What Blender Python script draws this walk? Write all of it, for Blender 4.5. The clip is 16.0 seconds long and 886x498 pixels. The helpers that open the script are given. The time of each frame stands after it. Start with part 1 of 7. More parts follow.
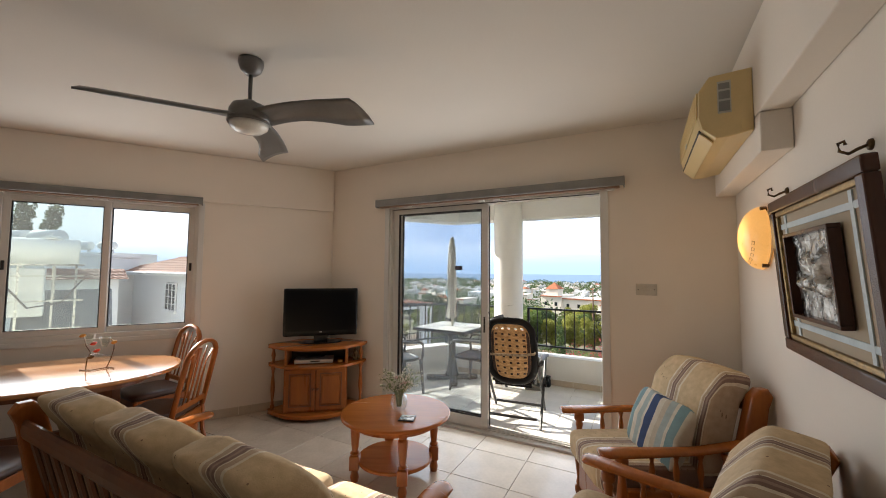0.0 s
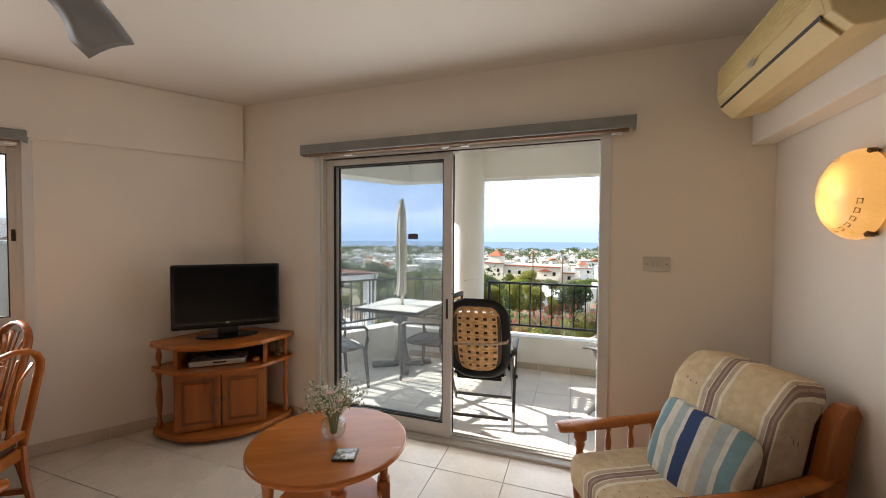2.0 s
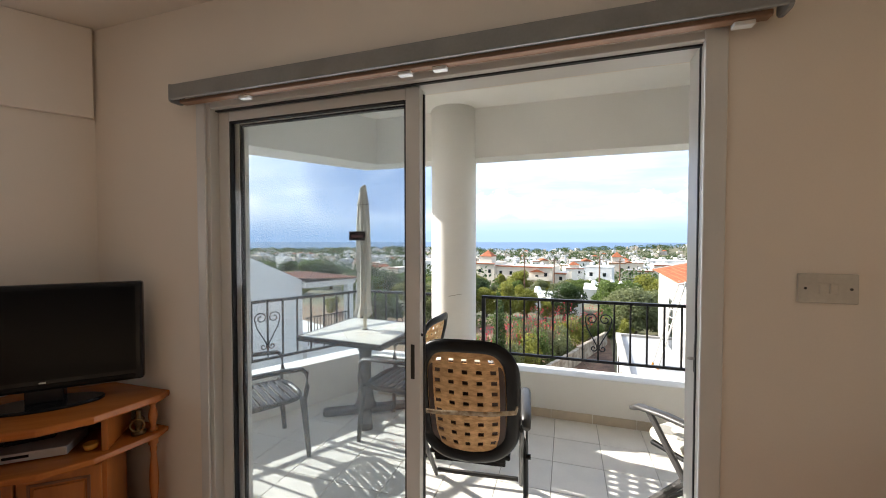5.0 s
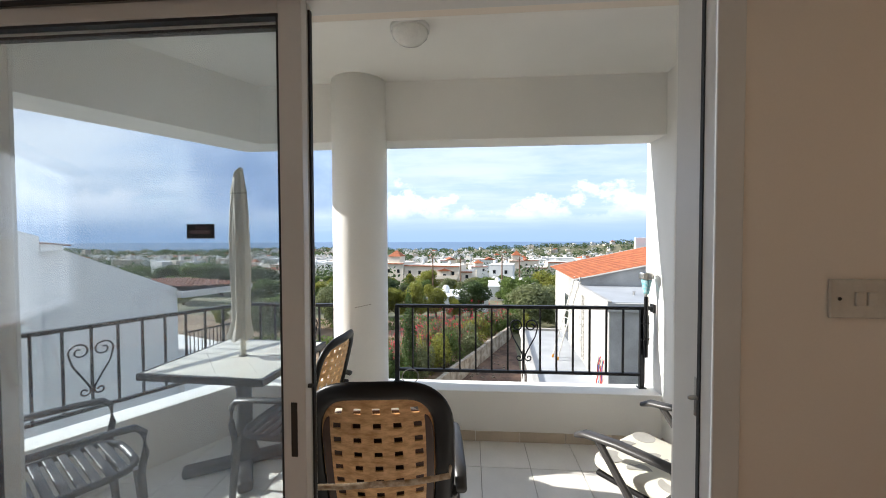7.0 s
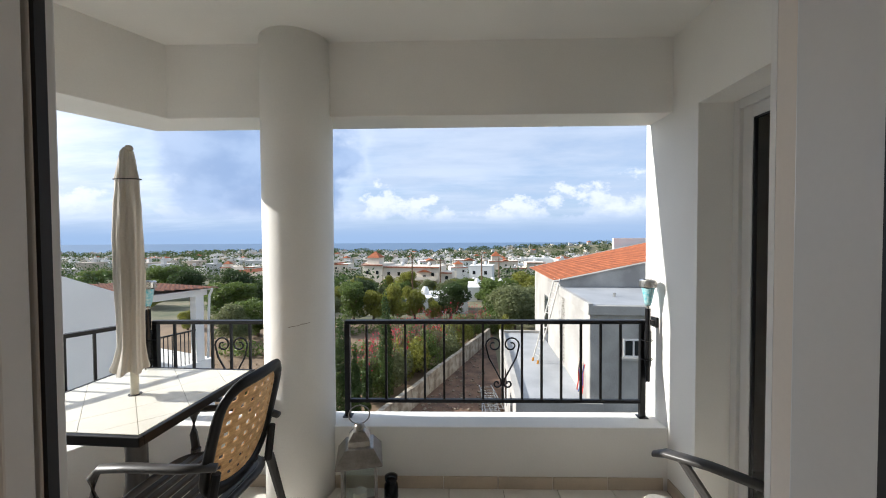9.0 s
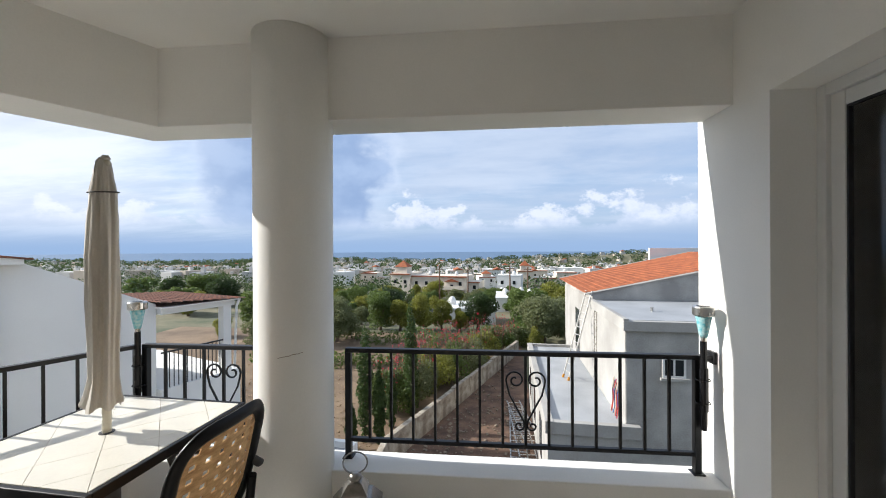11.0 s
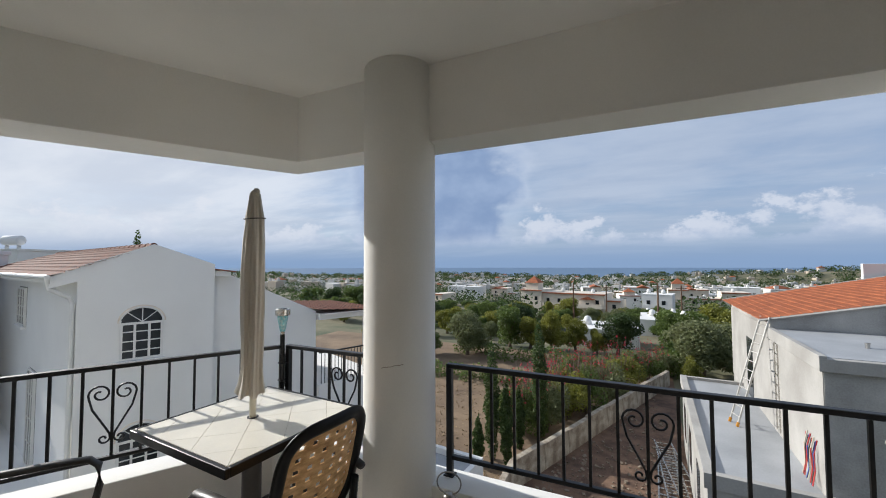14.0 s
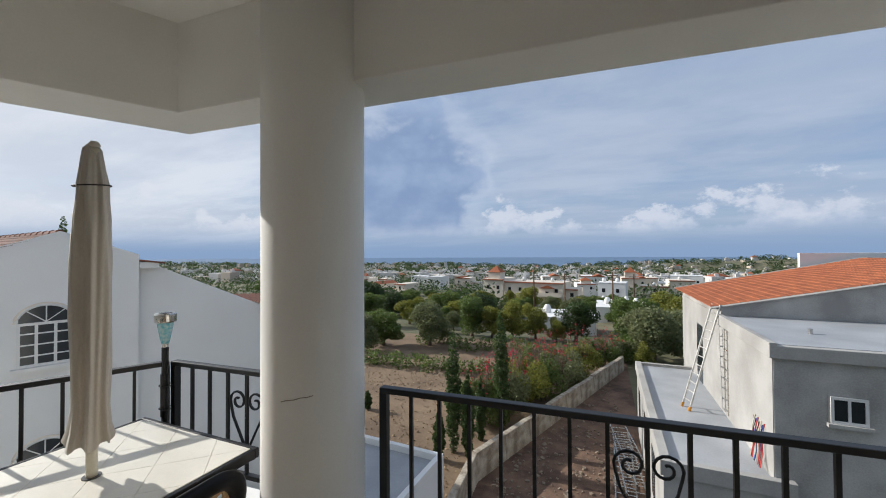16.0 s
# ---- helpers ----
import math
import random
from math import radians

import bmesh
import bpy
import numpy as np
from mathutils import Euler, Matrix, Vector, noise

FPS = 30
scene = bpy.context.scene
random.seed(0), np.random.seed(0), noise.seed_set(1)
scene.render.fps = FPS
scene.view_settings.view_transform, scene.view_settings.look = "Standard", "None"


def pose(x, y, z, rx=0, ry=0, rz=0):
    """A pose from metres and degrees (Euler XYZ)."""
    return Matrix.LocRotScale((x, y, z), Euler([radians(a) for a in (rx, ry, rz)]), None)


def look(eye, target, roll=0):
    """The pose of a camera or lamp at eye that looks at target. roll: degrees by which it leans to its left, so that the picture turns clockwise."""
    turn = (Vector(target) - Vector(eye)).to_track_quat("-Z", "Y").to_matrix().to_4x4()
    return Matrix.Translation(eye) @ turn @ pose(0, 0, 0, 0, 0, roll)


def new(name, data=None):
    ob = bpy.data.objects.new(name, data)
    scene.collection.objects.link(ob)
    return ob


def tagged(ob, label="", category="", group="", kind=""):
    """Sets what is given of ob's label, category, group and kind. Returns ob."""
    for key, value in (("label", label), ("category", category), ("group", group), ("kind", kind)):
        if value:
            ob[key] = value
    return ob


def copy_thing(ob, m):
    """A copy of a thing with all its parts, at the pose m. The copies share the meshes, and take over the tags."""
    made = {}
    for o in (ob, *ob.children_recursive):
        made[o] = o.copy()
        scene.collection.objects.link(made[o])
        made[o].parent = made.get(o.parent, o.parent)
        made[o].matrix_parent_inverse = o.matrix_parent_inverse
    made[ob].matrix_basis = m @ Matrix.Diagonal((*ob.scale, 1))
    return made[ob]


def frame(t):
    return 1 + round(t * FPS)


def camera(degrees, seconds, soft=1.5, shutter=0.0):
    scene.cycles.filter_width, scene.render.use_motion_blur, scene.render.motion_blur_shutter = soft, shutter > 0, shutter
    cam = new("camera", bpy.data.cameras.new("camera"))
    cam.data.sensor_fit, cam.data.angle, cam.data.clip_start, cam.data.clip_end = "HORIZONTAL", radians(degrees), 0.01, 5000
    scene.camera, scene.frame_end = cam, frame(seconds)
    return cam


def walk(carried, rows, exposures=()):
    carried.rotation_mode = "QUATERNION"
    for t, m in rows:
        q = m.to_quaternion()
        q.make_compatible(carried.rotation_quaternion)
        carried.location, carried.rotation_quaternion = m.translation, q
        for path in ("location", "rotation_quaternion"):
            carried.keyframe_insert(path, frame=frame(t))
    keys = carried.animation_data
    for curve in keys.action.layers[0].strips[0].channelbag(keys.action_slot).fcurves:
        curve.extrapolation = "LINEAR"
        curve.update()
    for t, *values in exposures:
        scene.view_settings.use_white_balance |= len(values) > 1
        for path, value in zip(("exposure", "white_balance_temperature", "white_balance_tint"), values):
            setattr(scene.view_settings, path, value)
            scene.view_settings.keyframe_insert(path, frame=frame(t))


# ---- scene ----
cam = camera(98.9, 16.0, 1.0)
PATH = [
    (0, (-0.043, -0.083, 1.521), (-0.974, 1.684, 1.634), 0.4),
    (0.5, (-0.163, 0.116, 1.496), (-1.052, 1.906, 1.567), 0.4),
    (1, (-0.282, 0.334, 1.493), (-1.116, 2.152, 1.493), 0.3),
    (1.5, (-0.458, 0.491, 1.496), (-1.181, 2.355, 1.458), 0.4),
    (2, (-0.487, 0.666, 1.535), (-1.15, 2.552, 1.478), 0.3),
    (2.5, (-0.521, 0.892, 1.531), (-1.184, 2.778, 1.476), 0.1),
    (3, (-0.653, 1.064, 1.532), (-1.296, 2.957, 1.48), 0.2),
    (5.5, (-0.771, 2.019, 1.533), (-1.372, 3.926, 1.479), -0.2),
    (6, (-0.803, 2.159, 1.535), (-1.326, 4.089, 1.481), -0.1),
    (6.5, (-0.91, 2.26, 1.532), (-1.232, 4.234, 1.481), -0.1),
    (7, (-0.914, 2.355, 1.523), (-1.062, 4.348, 1.469), -0.2),
    (7.5, (-0.817, 2.512, 1.535), (-0.899, 4.509, 1.477), -0.5),
    (8, (-0.798, 2.647, 1.52), (-0.863, 4.645, 1.464), -0.2),
    (8.5, (-0.831, 2.779, 1.517), (-0.873, 4.778, 1.464), -0.3),
    (11, (-0.753, 3.222, 1.567), (-0.943, 5.212, 1.566), -0.3),
    (11.5, (-0.674, 3.217, 1.58), (-1.061, 5.179, 1.612), -0.3),
    (12, (-0.638, 3.201, 1.583), (-1.201, 5.119, 1.652), -0.3),
    (12.5, (-0.584, 3.198, 1.586), (-1.298, 5.064, 1.68), -0.3),
    (13, (-0.549, 3.233, 1.58), (-1.347, 5.064, 1.681), -0.2),
    (13.5, (-0.529, 3.272, 1.572), (-1.374, 5.083, 1.669), -0.2),
    (14, (-0.602, 3.322, 1.57), (-1.447, 5.133, 1.653), -0.2),
    (14.5, (-0.673, 3.429, 1.565), (-1.489, 5.254, 1.63), -0.2),
    (15, (-0.739, 3.547, 1.565), (-1.479, 5.404, 1.618), -0.2),
    (15.5, (-0.744, 3.692, 1.546), (-1.423, 5.572, 1.587), -0.3),
    (16, (-0.721, 3.892, 1.565), (-1.389, 5.777, 1.594), -0.3),
]
EXPOSURES = [(0, 1.84, 6420, 10), (1, 1.88, 6400, 10), (2.5, 1.88, 6380, 10), (5.5, 1.6, 6150, 10), (7, 1.3, 6030, 10), (8.5, 0.98, 6020, 10), (11, 0.80, 6020, 10), (12, 0.56, 6010, 10), (13, 0.36, 6000, 10), (14.5, 0.36, 6010, 10), (15, 0.42, 6030, 10), (15.5, 0.52, 6060, 10), (16, 0.34, 6030, 10)]
walk(cam, [(t, look(e, g, r)) for t, e, g, r in PATH], EXPOSURES)

# ---- light ----
SUN_TO = Vector((-0.893, 0.085, 0.438)).normalized()
sun = new("sun", bpy.data.lights.new("sun", "SUN"))
sun.data.energy, sun.data.angle, sun.data.color = 4.2, radians(0.55), (1.0, 0.93, 0.82)
sun.matrix_world = look((0, 0, 20), Vector((0, 0, 20)) - SUN_TO)

world = bpy.data.worlds.new("sky")
scene.world = world
world.use_nodes = True


def sky_nodes():
    nt = world.node_tree
    nt.nodes.clear()
    N, L = nt.nodes.new, nt.links.new
    out, bg = N("ShaderNodeOutputWorld"), N("ShaderNodeBackground")
    sky = N("ShaderNodeTexSky")
    sky.sky_type, sky.sun_disc = "NISHITA", False
    sky.sun_elevation = math.asin(SUN_TO.z)
    sky.sun_rotation = math.atan2(SUN_TO.x, SUN_TO.y)
    sky.air_density, sky.dust_density, sky.ozone_density = 1.0, 0.6, 2.5
    tc, sep = N("ShaderNodeTexCoord"), N("ShaderNodeSeparateXYZ")
    L(tc.outputs["Generated"], sep.inputs[0])

    def m(op, a, b=None, clamp=False):
        n = N("ShaderNodeMath")
        n.operation, n.use_clamp = op, clamp
        for i, v in enumerate((a, b)):
            if v is None:
                continue
            if isinstance(v, (int, float)):
                n.inputs[i].default_value = v
            else:
                L(v, n.inputs[i])
        return n.outputs[0]

    def noise_of(vec, scale, detail, rough):
        n = N("ShaderNodeTexNoise")
        n.inputs["Scale"].default_value, n.inputs["Detail"].default_value = scale, detail
        n.inputs["Roughness"].default_value = rough
        L(vec, n.inputs["Vector"])
        return n.outputs["Fac"]

    def ramp(v, lo, hi):
        n = N("ShaderNodeMapRange")
        n.interpolation_type = "SMOOTHSTEP"
        n.inputs["From Min"].default_value, n.inputs["From Max"].default_value = lo, hi
        L(v, n.inputs["Value"])
        return n.outputs[0]

    def mix(f, a, b):
        n = N("ShaderNodeMix")
        n.data_type = "RGBA"
        for s, v in ((0, f), (6, a), (7, b)):
            if isinstance(v, tuple):
                n.inputs[s].default_value = v
            elif isinstance(v, float):
                n.inputs[s].default_value = v
            else:
                L(v, n.inputs[s])
        return n.outputs[2]

    z = sep.outputs["Z"]
    den = m("ADD", m("MAXIMUM", z, 0.0), 0.12)
    comb = N("ShaderNodeCombineXYZ")
    L(m("DIVIDE", sep.outputs["X"], den), comb.inputs[0])
    L(m("DIVIDE", sep.outputs["Y"], den), comb.inputs[1])
    high = noise_of(comb.outputs[0], 0.55, 8.0, 0.6)
    sc = N("ShaderNodeMapping")
    sc.inputs["Scale"].default_value = (1.0, 1.0, 1.5)
    L(tc.outputs["Generated"], sc.inputs["Vector"])
    low = noise_of(sc.outputs[0], 11.0, 9.0, 0.62)
    broad = noise_of(sc.outputs[0], 4.2, 3.0, 0.5)
    blue = mix(0.55, sky.outputs[0], (3.2, 4.3, 6.2, 1))
    base = mix(m("MULTIPLY", ramp(high, 0.24, 0.60), 0.85), blue, (4.5, 5.1, 6.1, 1))
    # long white cirrus streaks, stronger towards the sun
    turn = N("ShaderNodeMapping")
    turn.inputs["Rotation"].default_value, turn.inputs["Scale"].default_value = (0, 0, radians(24)), (0.55, 1.25, 1.0)
    L(comb.outputs[0], turn.inputs["Vector"])
    wisp = noise_of(turn.outputs[0], 0.95, 7.0, 0.58)
    west = ramp(m("MULTIPLY", sep.outputs["X"], -1.0), 0.10, 0.75)
    wa = m("MULTIPLY", ramp(wisp, 0.44, 0.66), m("ADD", 0.22, m("MULTIPLY", west, 0.62)))
    base = mix(wa, base, (7.6, 7.9, 8.3, 1))
    wb = m("MULTIPLY", m("SUBTRACT", 1.0, ramp(wisp, 0.30, 0.48)), 0.28)
    base = mix(wb, base, (3.2, 4.2, 6.0, 1))
    # grey streaks high up
    base = mix(m("MULTIPLY", ramp(high, 0.60, 0.74), 0.35), base, (4.0, 4.6, 5.7, 1))
    # cumulus bank with a flat foot low over the sea
    tall = m("ADD", m("ADD", m("MULTIPLY", low, 0.75), m("MULTIPLY", broad, 0.5)), m("MULTIPLY", m("SUBTRACT", 0.06, z), 2.3))
    bank = m("MULTIPLY", ramp(tall, 0.525, 0.60), ramp(z, 0.035, 0.068))
    lit = mix(ramp(low, 0.42, 0.62), (5.4, 5.9, 6.9, 1), (7.4, 7.5, 7.9, 1))
    base = mix(m("MULTIPLY", bank, 0.75), base, lit)
    # one dark cumulus over the sea
    far = N("ShaderNodeVectorMath")
    far.operation = "DOT_PRODUCT"
    L(tc.outputs["Generated"], far.inputs[0])
    far.inputs[1].default_value = Vector((-0.425, 0.885, 0.175)).normalized()
    lump = noise_of(sc.outputs[0], 7.5, 4.0, 0.5)
    puff = m("ADD", far.outputs["Value"], m("ADD", m("MULTIPLY", m("SUBTRACT", lump, 0.5), 0.045), m("MULTIPLY", m("SUBTRACT", low, 0.5), 0.016)))
    over = ramp(z, 0.03, 0.09)
    base = mix(m("MULTIPLY", m("MULTIPLY", ramp(puff, 0.966, 0.980), over), 0.38), base, (6.3, 6.8, 7.7, 1))
    grey = mix(ramp(lump, 0.36, 0.66), (2.3, 3.2, 4.9, 1), (3.4, 4.3, 5.9, 1))
    base = mix(m("MULTIPLY", m("MULTIPLY", ramp(puff, 0.974, 0.986), over), 0.9), base, grey)
    # brighter haze towards the sun
    dot = N("ShaderNodeVectorMath")
    dot.operation = "DOT_PRODUCT"
    L(tc.outputs["Generated"], dot.inputs[0])
    dot.inputs[1].default_value = SUN_TO
    base = mix(m("MULTIPLY", ramp(dot.outputs["Value"], 0.55, 1.0), 0.55), base, (8.4, 8.3, 8.2, 1))
    base = mix(m("SUBTRACT", 1.0, ramp(z, 0.0, 0.085)), base, (2.7, 3.75, 5.4, 1))
    L(base, bg.inputs["Color"])
    bg.inputs["Strength"].default_value = 0.077
    L(bg.outputs[0], out.inputs["Surface"])


sky_nodes()


def opening_fill(name, m, w, h, watts):
    """Extra area lamp in one of the room's openings, on top of the sky's light."""
    o = new(name, bpy.data.lights.new(name, "AREA"))
    o.data.shape, o.data.size, o.data.size_y, o.data.energy, o.data.color = "RECTANGLE", w, h, watts, (0.93, 0.96, 1.0)
    o.matrix_world = m


# added fill lamps that brighten the room; the sky itself also shines in
opening_fill("door_daylight", look((-1.35, 3.285, 1.1), (-1.35, 0.0, 1.1)), 2.0, 2.1, 6.8)
opening_fill("window_daylight", look((-4.42, 1.54, 1.53), (-4.42 + 0.839, 1.54 - 0.545, 1.53)), 1.3, 1.2, 3.6)


# ---- materials ----
def material(name, color, rough=0.5, metal=0.0, dark=0.8, scale=6.0, fine=90.0, bump=0.15, dist=0.004, spec=0.5, color2=None, stretch=(1, 1, 1), coat=0.0, vary=0.0, dust=0.0):
    """Principled paint with two scales of variation, fine relief and roughness wear."""
    mt = bpy.data.materials.new(name)
    mt.use_nodes = True
    nt = mt.node_tree
    N, L = nt.nodes.new, nt.links.new
    p = nt.nodes["Principled BSDF"]
    tc, mp = N("ShaderNodeTexCoord"), N("ShaderNodeMapping")
    mp.inputs["Scale"].default_value = stretch
    L(tc.outputs["Object"], mp.inputs["Vector"])
    big, small = N("ShaderNodeTexNoise"), N("ShaderNodeTexNoise")
    for n, s, d in ((big, scale, 4.0), (small, fine, 3.0)):
        n.inputs["Scale"].default_value, n.inputs["Detail"].default_value = s, d
        L(mp.outputs[0], n.inputs["Vector"])
    c2 = color2 or tuple(c * dark for c in color)
    ramp = N("ShaderNodeValToRGB")
    ramp.color_ramp.elements[0].position, ramp.color_ramp.elements[1].position = 0.33, 0.68
    ramp.color_ramp.elements[0].color, ramp.color_ramp.elements[1].color = (*c2, 1), (*color, 1)
    add = N("ShaderNodeMath")
    add.operation = "MULTIPLY_ADD"
    L(small.outputs["Fac"], add.inputs[0])
    add.inputs[1].default_value = 0.3
    sub = N("ShaderNodeMath")
    sub.operation = "SUBTRACT"
    L(big.outputs["Fac"], sub.inputs[0])
    sub.inputs[1].default_value = 0.15
    L(sub.outputs[0], add.inputs[2])
    L(add.outputs[0], ramp.inputs["Fac"])
    last = ramp.outputs["Color"]
    if vary:
        info, hsv, mr = N("ShaderNodeObjectInfo"), N("ShaderNodeHueSaturation"), N("ShaderNodeMapRange")
        L(info.outputs["Random"], mr.inputs["Value"])
        mr.inputs["To Min"].default_value, mr.inputs["To Max"].default_value = 1 - vary, 1 + vary
        L(mr.outputs[0], hsv.inputs["Value"])
        L(last, hsv.inputs["Color"])
        last = hsv.outputs["Color"]
    L(last, p.inputs["Base Color"])
    rr = N("ShaderNodeMapRange")
    L(big.outputs["Fac"], rr.inputs["Value"])
    rr.inputs["To Min"].default_value, rr.inputs["To Max"].default_value = max(0.02, rough - 0.1), min(1, rough + 0.1)
    L(rr.outputs[0], p.inputs["Roughness"])
    p.inputs["Metallic"].default_value = metal
    p.inputs["Specular IOR Level"].default_value = spec
    p.inputs["Coat Weight"].default_value = coat
    p.inputs["Coat Roughness"].default_value = 0.15
    if bump:
        b = N("ShaderNodeBump")
        b.inputs["Strength"].default_value, b.inputs["Distance"].default_value = bump, dist
        L(add.outputs[0], b.inputs["Height"])
        L(b.outputs[0], p.inputs["Normal"])
    return mt


def striped(name, stops, width, rough=0.85, grain=220.0, axis=0, centre=0.0, blotch=0.9):
    """Cloth with woven stripes across one axis; stops are (place 0..1, colour) with hard steps."""
    mt = material(name, (0.5, 0.5, 0.5), rough, scale=26.0, fine=grain, bump=0.5, dist=0.004)
    nt = mt.node_tree
    N, L = nt.nodes.new, nt.links.new
    p = nt.nodes["Principled BSDF"]
    old = p.inputs["Base Color"].links[0].from_node
    old.color_ramp.elements[0].color, old.color_ramp.elements[1].color = (blotch, blotch * 0.97, blotch * 0.92, 1), (1, 1, 1, 1)
    tc, sep, mr, rp = N("ShaderNodeTexCoord"), N("ShaderNodeSeparateXYZ"), N("ShaderNodeMapRange"), N("ShaderNodeValToRGB")
    L(tc.outputs["Object"], sep.inputs[0])
    L(sep.outputs[axis], mr.inputs["Value"])
    mr.inputs["From Min"].default_value, mr.inputs["From Max"].default_value = centre - width / 2, centre + width / 2
    L(mr.outputs[0], rp.inputs["Fac"])
    rp.color_ramp.interpolation = "CONSTANT"
    els = rp.color_ramp.elements
    els[0].position, els[0].color = stops[0][0], (*stops[0][1], 1)
    els[1].position, els[1].color = stops[1][0], (*stops[1][1], 1)
    for at, c in stops[2:]:
        els.new(at).color = (*c, 1)
    mx = N("ShaderNodeMix")
    mx.data_type, mx.blend_type = "RGBA", "MULTIPLY"
    mx.inputs[0].default_value = 1.0
    L(rp.outputs["Color"], mx.inputs[6])
    L(old.outputs["Color"], mx.inputs[7])
    L(mx.outputs[2], p.inputs["Base Color"])
    return mt


def glass_material(name, tint=(0.95, 0.98, 0.97), gloss=1.0, film=0.0):
    mt = bpy.data.materials.new(name)
    mt.use_nodes = True
    nt = mt.node_tree
    N, L = nt.nodes.new, nt.links.new
    nt.nodes.remove(nt.nodes["Principled BSDF"])
    tr, gl, mx, fr = N("ShaderNodeBsdfTransparent"), N("ShaderNodeBsdfGlossy"), N("ShaderNodeMixShader"), N("ShaderNodeLayerWeight")
    tr.inputs["Color"].default_value = (*tint, 1)
    gl.inputs["Roughness"].default_value = 0.02
    fr.inputs["Blend"].default_value = 0.5
    pw, sc = N("ShaderNodeMath"), N("ShaderNodeMath")
    pw.operation, sc.operation = "POWER", "MULTIPLY_ADD"
    pw.inputs[1].default_value = 4.0
    L(fr.outputs["Facing"], pw.inputs[0])
    L(pw.outputs[0], sc.inputs[0])
    sc.inputs[1].default_value, sc.inputs[2].default_value = 0.8 * gloss, 0.03 * gloss
    L(sc.outputs[0], mx.inputs[0])
    L(tr.outputs[0], mx.inputs[1])
    L(gl.outputs[0], mx.inputs[2])
    last = mx.outputs[0]
    if film:
        # thin film of dust that scatters light, a little patchy
        ds, tn, dm, ns, mr = N("ShaderNodeBsdfTranslucent"), N("ShaderNodeTexCoord"), N("ShaderNodeMixShader"), N("ShaderNodeTexNoise"), N("ShaderNodeMapRange")
        ds.inputs["Color"].default_value = (0.85, 0.86, 0.86, 1)
        ns.inputs["Scale"].default_value, ns.inputs["Detail"].default_value = 3.0, 5.0
        L(tn.outputs["Object"], ns.inputs["Vector"])
        L(ns.outputs["Fac"], mr.inputs["Value"])
        mr.inputs["To Min"].default_value, mr.inputs["To Max"].default_value = film * 0.7, film * 1.3
        L(mr.outputs[0], dm.inputs[0])
        L(last, dm.inputs[1])
        L(ds.outputs[0], dm.inputs[2])
        last = dm.outputs[0]
    L(last, nt.nodes["Material Output"].inputs["Surface"])
    return mt


def glow_material(name, color, strength, base=(0.8, 0.8, 0.8)):
    mt = material(name, base, 0.3, bump=0)
    p = mt.node_tree.nodes["Principled BSDF"]
    p.inputs["Emission Color"].default_value, p.inputs["Emission Strength"].default_value = (*color, 1), strength
    return mt


# ceiling toned down and walls up: the room's uneven light sits in these colours
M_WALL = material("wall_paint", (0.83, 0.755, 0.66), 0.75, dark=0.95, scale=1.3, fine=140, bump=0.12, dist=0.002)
M_CEIL = material("ceiling_paint_shaded", (0.72, 0.665, 0.59), 0.8, dark=0.95, scale=0.9, fine=110, bump=0.1, dist=0.002)
M_RENDER = material("white_render", (0.91, 0.89, 0.84), 0.8, dark=0.91, scale=1.1, fine=120, bump=0.3, dist=0.003)
M_TILE = material("floor_tile", (0.60, 0.52, 0.42), 0.11, dark=0.86, scale=5, fine=40, bump=0.03, dist=0.001, vary=0.05)
M_GROUT = material("grout", (0.36, 0.31, 0.25), 0.9, scale=10)
M_SKIRT = material("skirting_tile", (0.62, 0.52, 0.40), 0.3, dark=0.85, scale=6, vary=0.05)
M_BTILE = material("balcony_tile", (0.84, 0.80, 0.73), 0.35, dark=0.92, scale=5, fine=60, bump=0.05, vary=0.05)
M_ALU = material("white_aluminium", (0.70, 0.69, 0.66), 0.35, dark=0.95, scale=3, bump=0.02)
M_RUBBER = material("black_seal", (0.02, 0.02, 0.022), 0.6, bump=0.05)
M_GLASS = glass_material("window_glass", (0.955, 0.97, 0.975), 0.9)
M_DOORGLASS = glass_material("dusty_door_glass", (0.85, 0.88, 0.90), 0.9, 0.085)
M_IRON = material("black_iron", (0.008, 0.008, 0.009), 0.45, dark=0.7, scale=20, fine=160, bump=0.12, dist=0.002)
M_PINE = material("varnished_pine", (0.40, 0.125, 0.022), 0.30, color2=(0.25, 0.068, 0.012), scale=7, fine=60, stretch=(1, 1, 0.12), bump=0.05, coat=0.15, spec=0.35)
M_PINEX = material("varnished_pine_long", (0.43, 0.135, 0.024), 0.24, color2=(0.29, 0.082, 0.015), scale=7, fine=60, stretch=(0.12, 1, 1), bump=0.05, coat=0.06, spec=0.28)
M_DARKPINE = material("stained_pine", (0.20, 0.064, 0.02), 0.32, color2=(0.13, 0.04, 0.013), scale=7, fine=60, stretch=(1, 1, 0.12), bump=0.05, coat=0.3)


# ---- mesh helpers ----
def part(name, bm, mt, parent=None, label="", m=None, smooth=False):
    me = bpy.data.meshes.new(name)
    bmesh.ops.recalc_face_normals(bm, faces=bm.faces)
    bm.to_mesh(me)
    bm.free()
    if smooth:
        me.polygons.foreach_set("use_smooth", [True] * len(me.polygons))
    me.materials.append(mt)
    ob = new(name, me)
    if parent:
        ob.parent = parent
    if m is not None:
        ob.matrix_basis = m
    if label:
        ob["label"] = label
    return ob


def like(ob, m):
    """Another object on the same mesh under the same parent."""
    o = ob.copy()
    scene.collection.objects.link(o)
    o.parent, o.matrix_basis = ob.parent, m
    return o


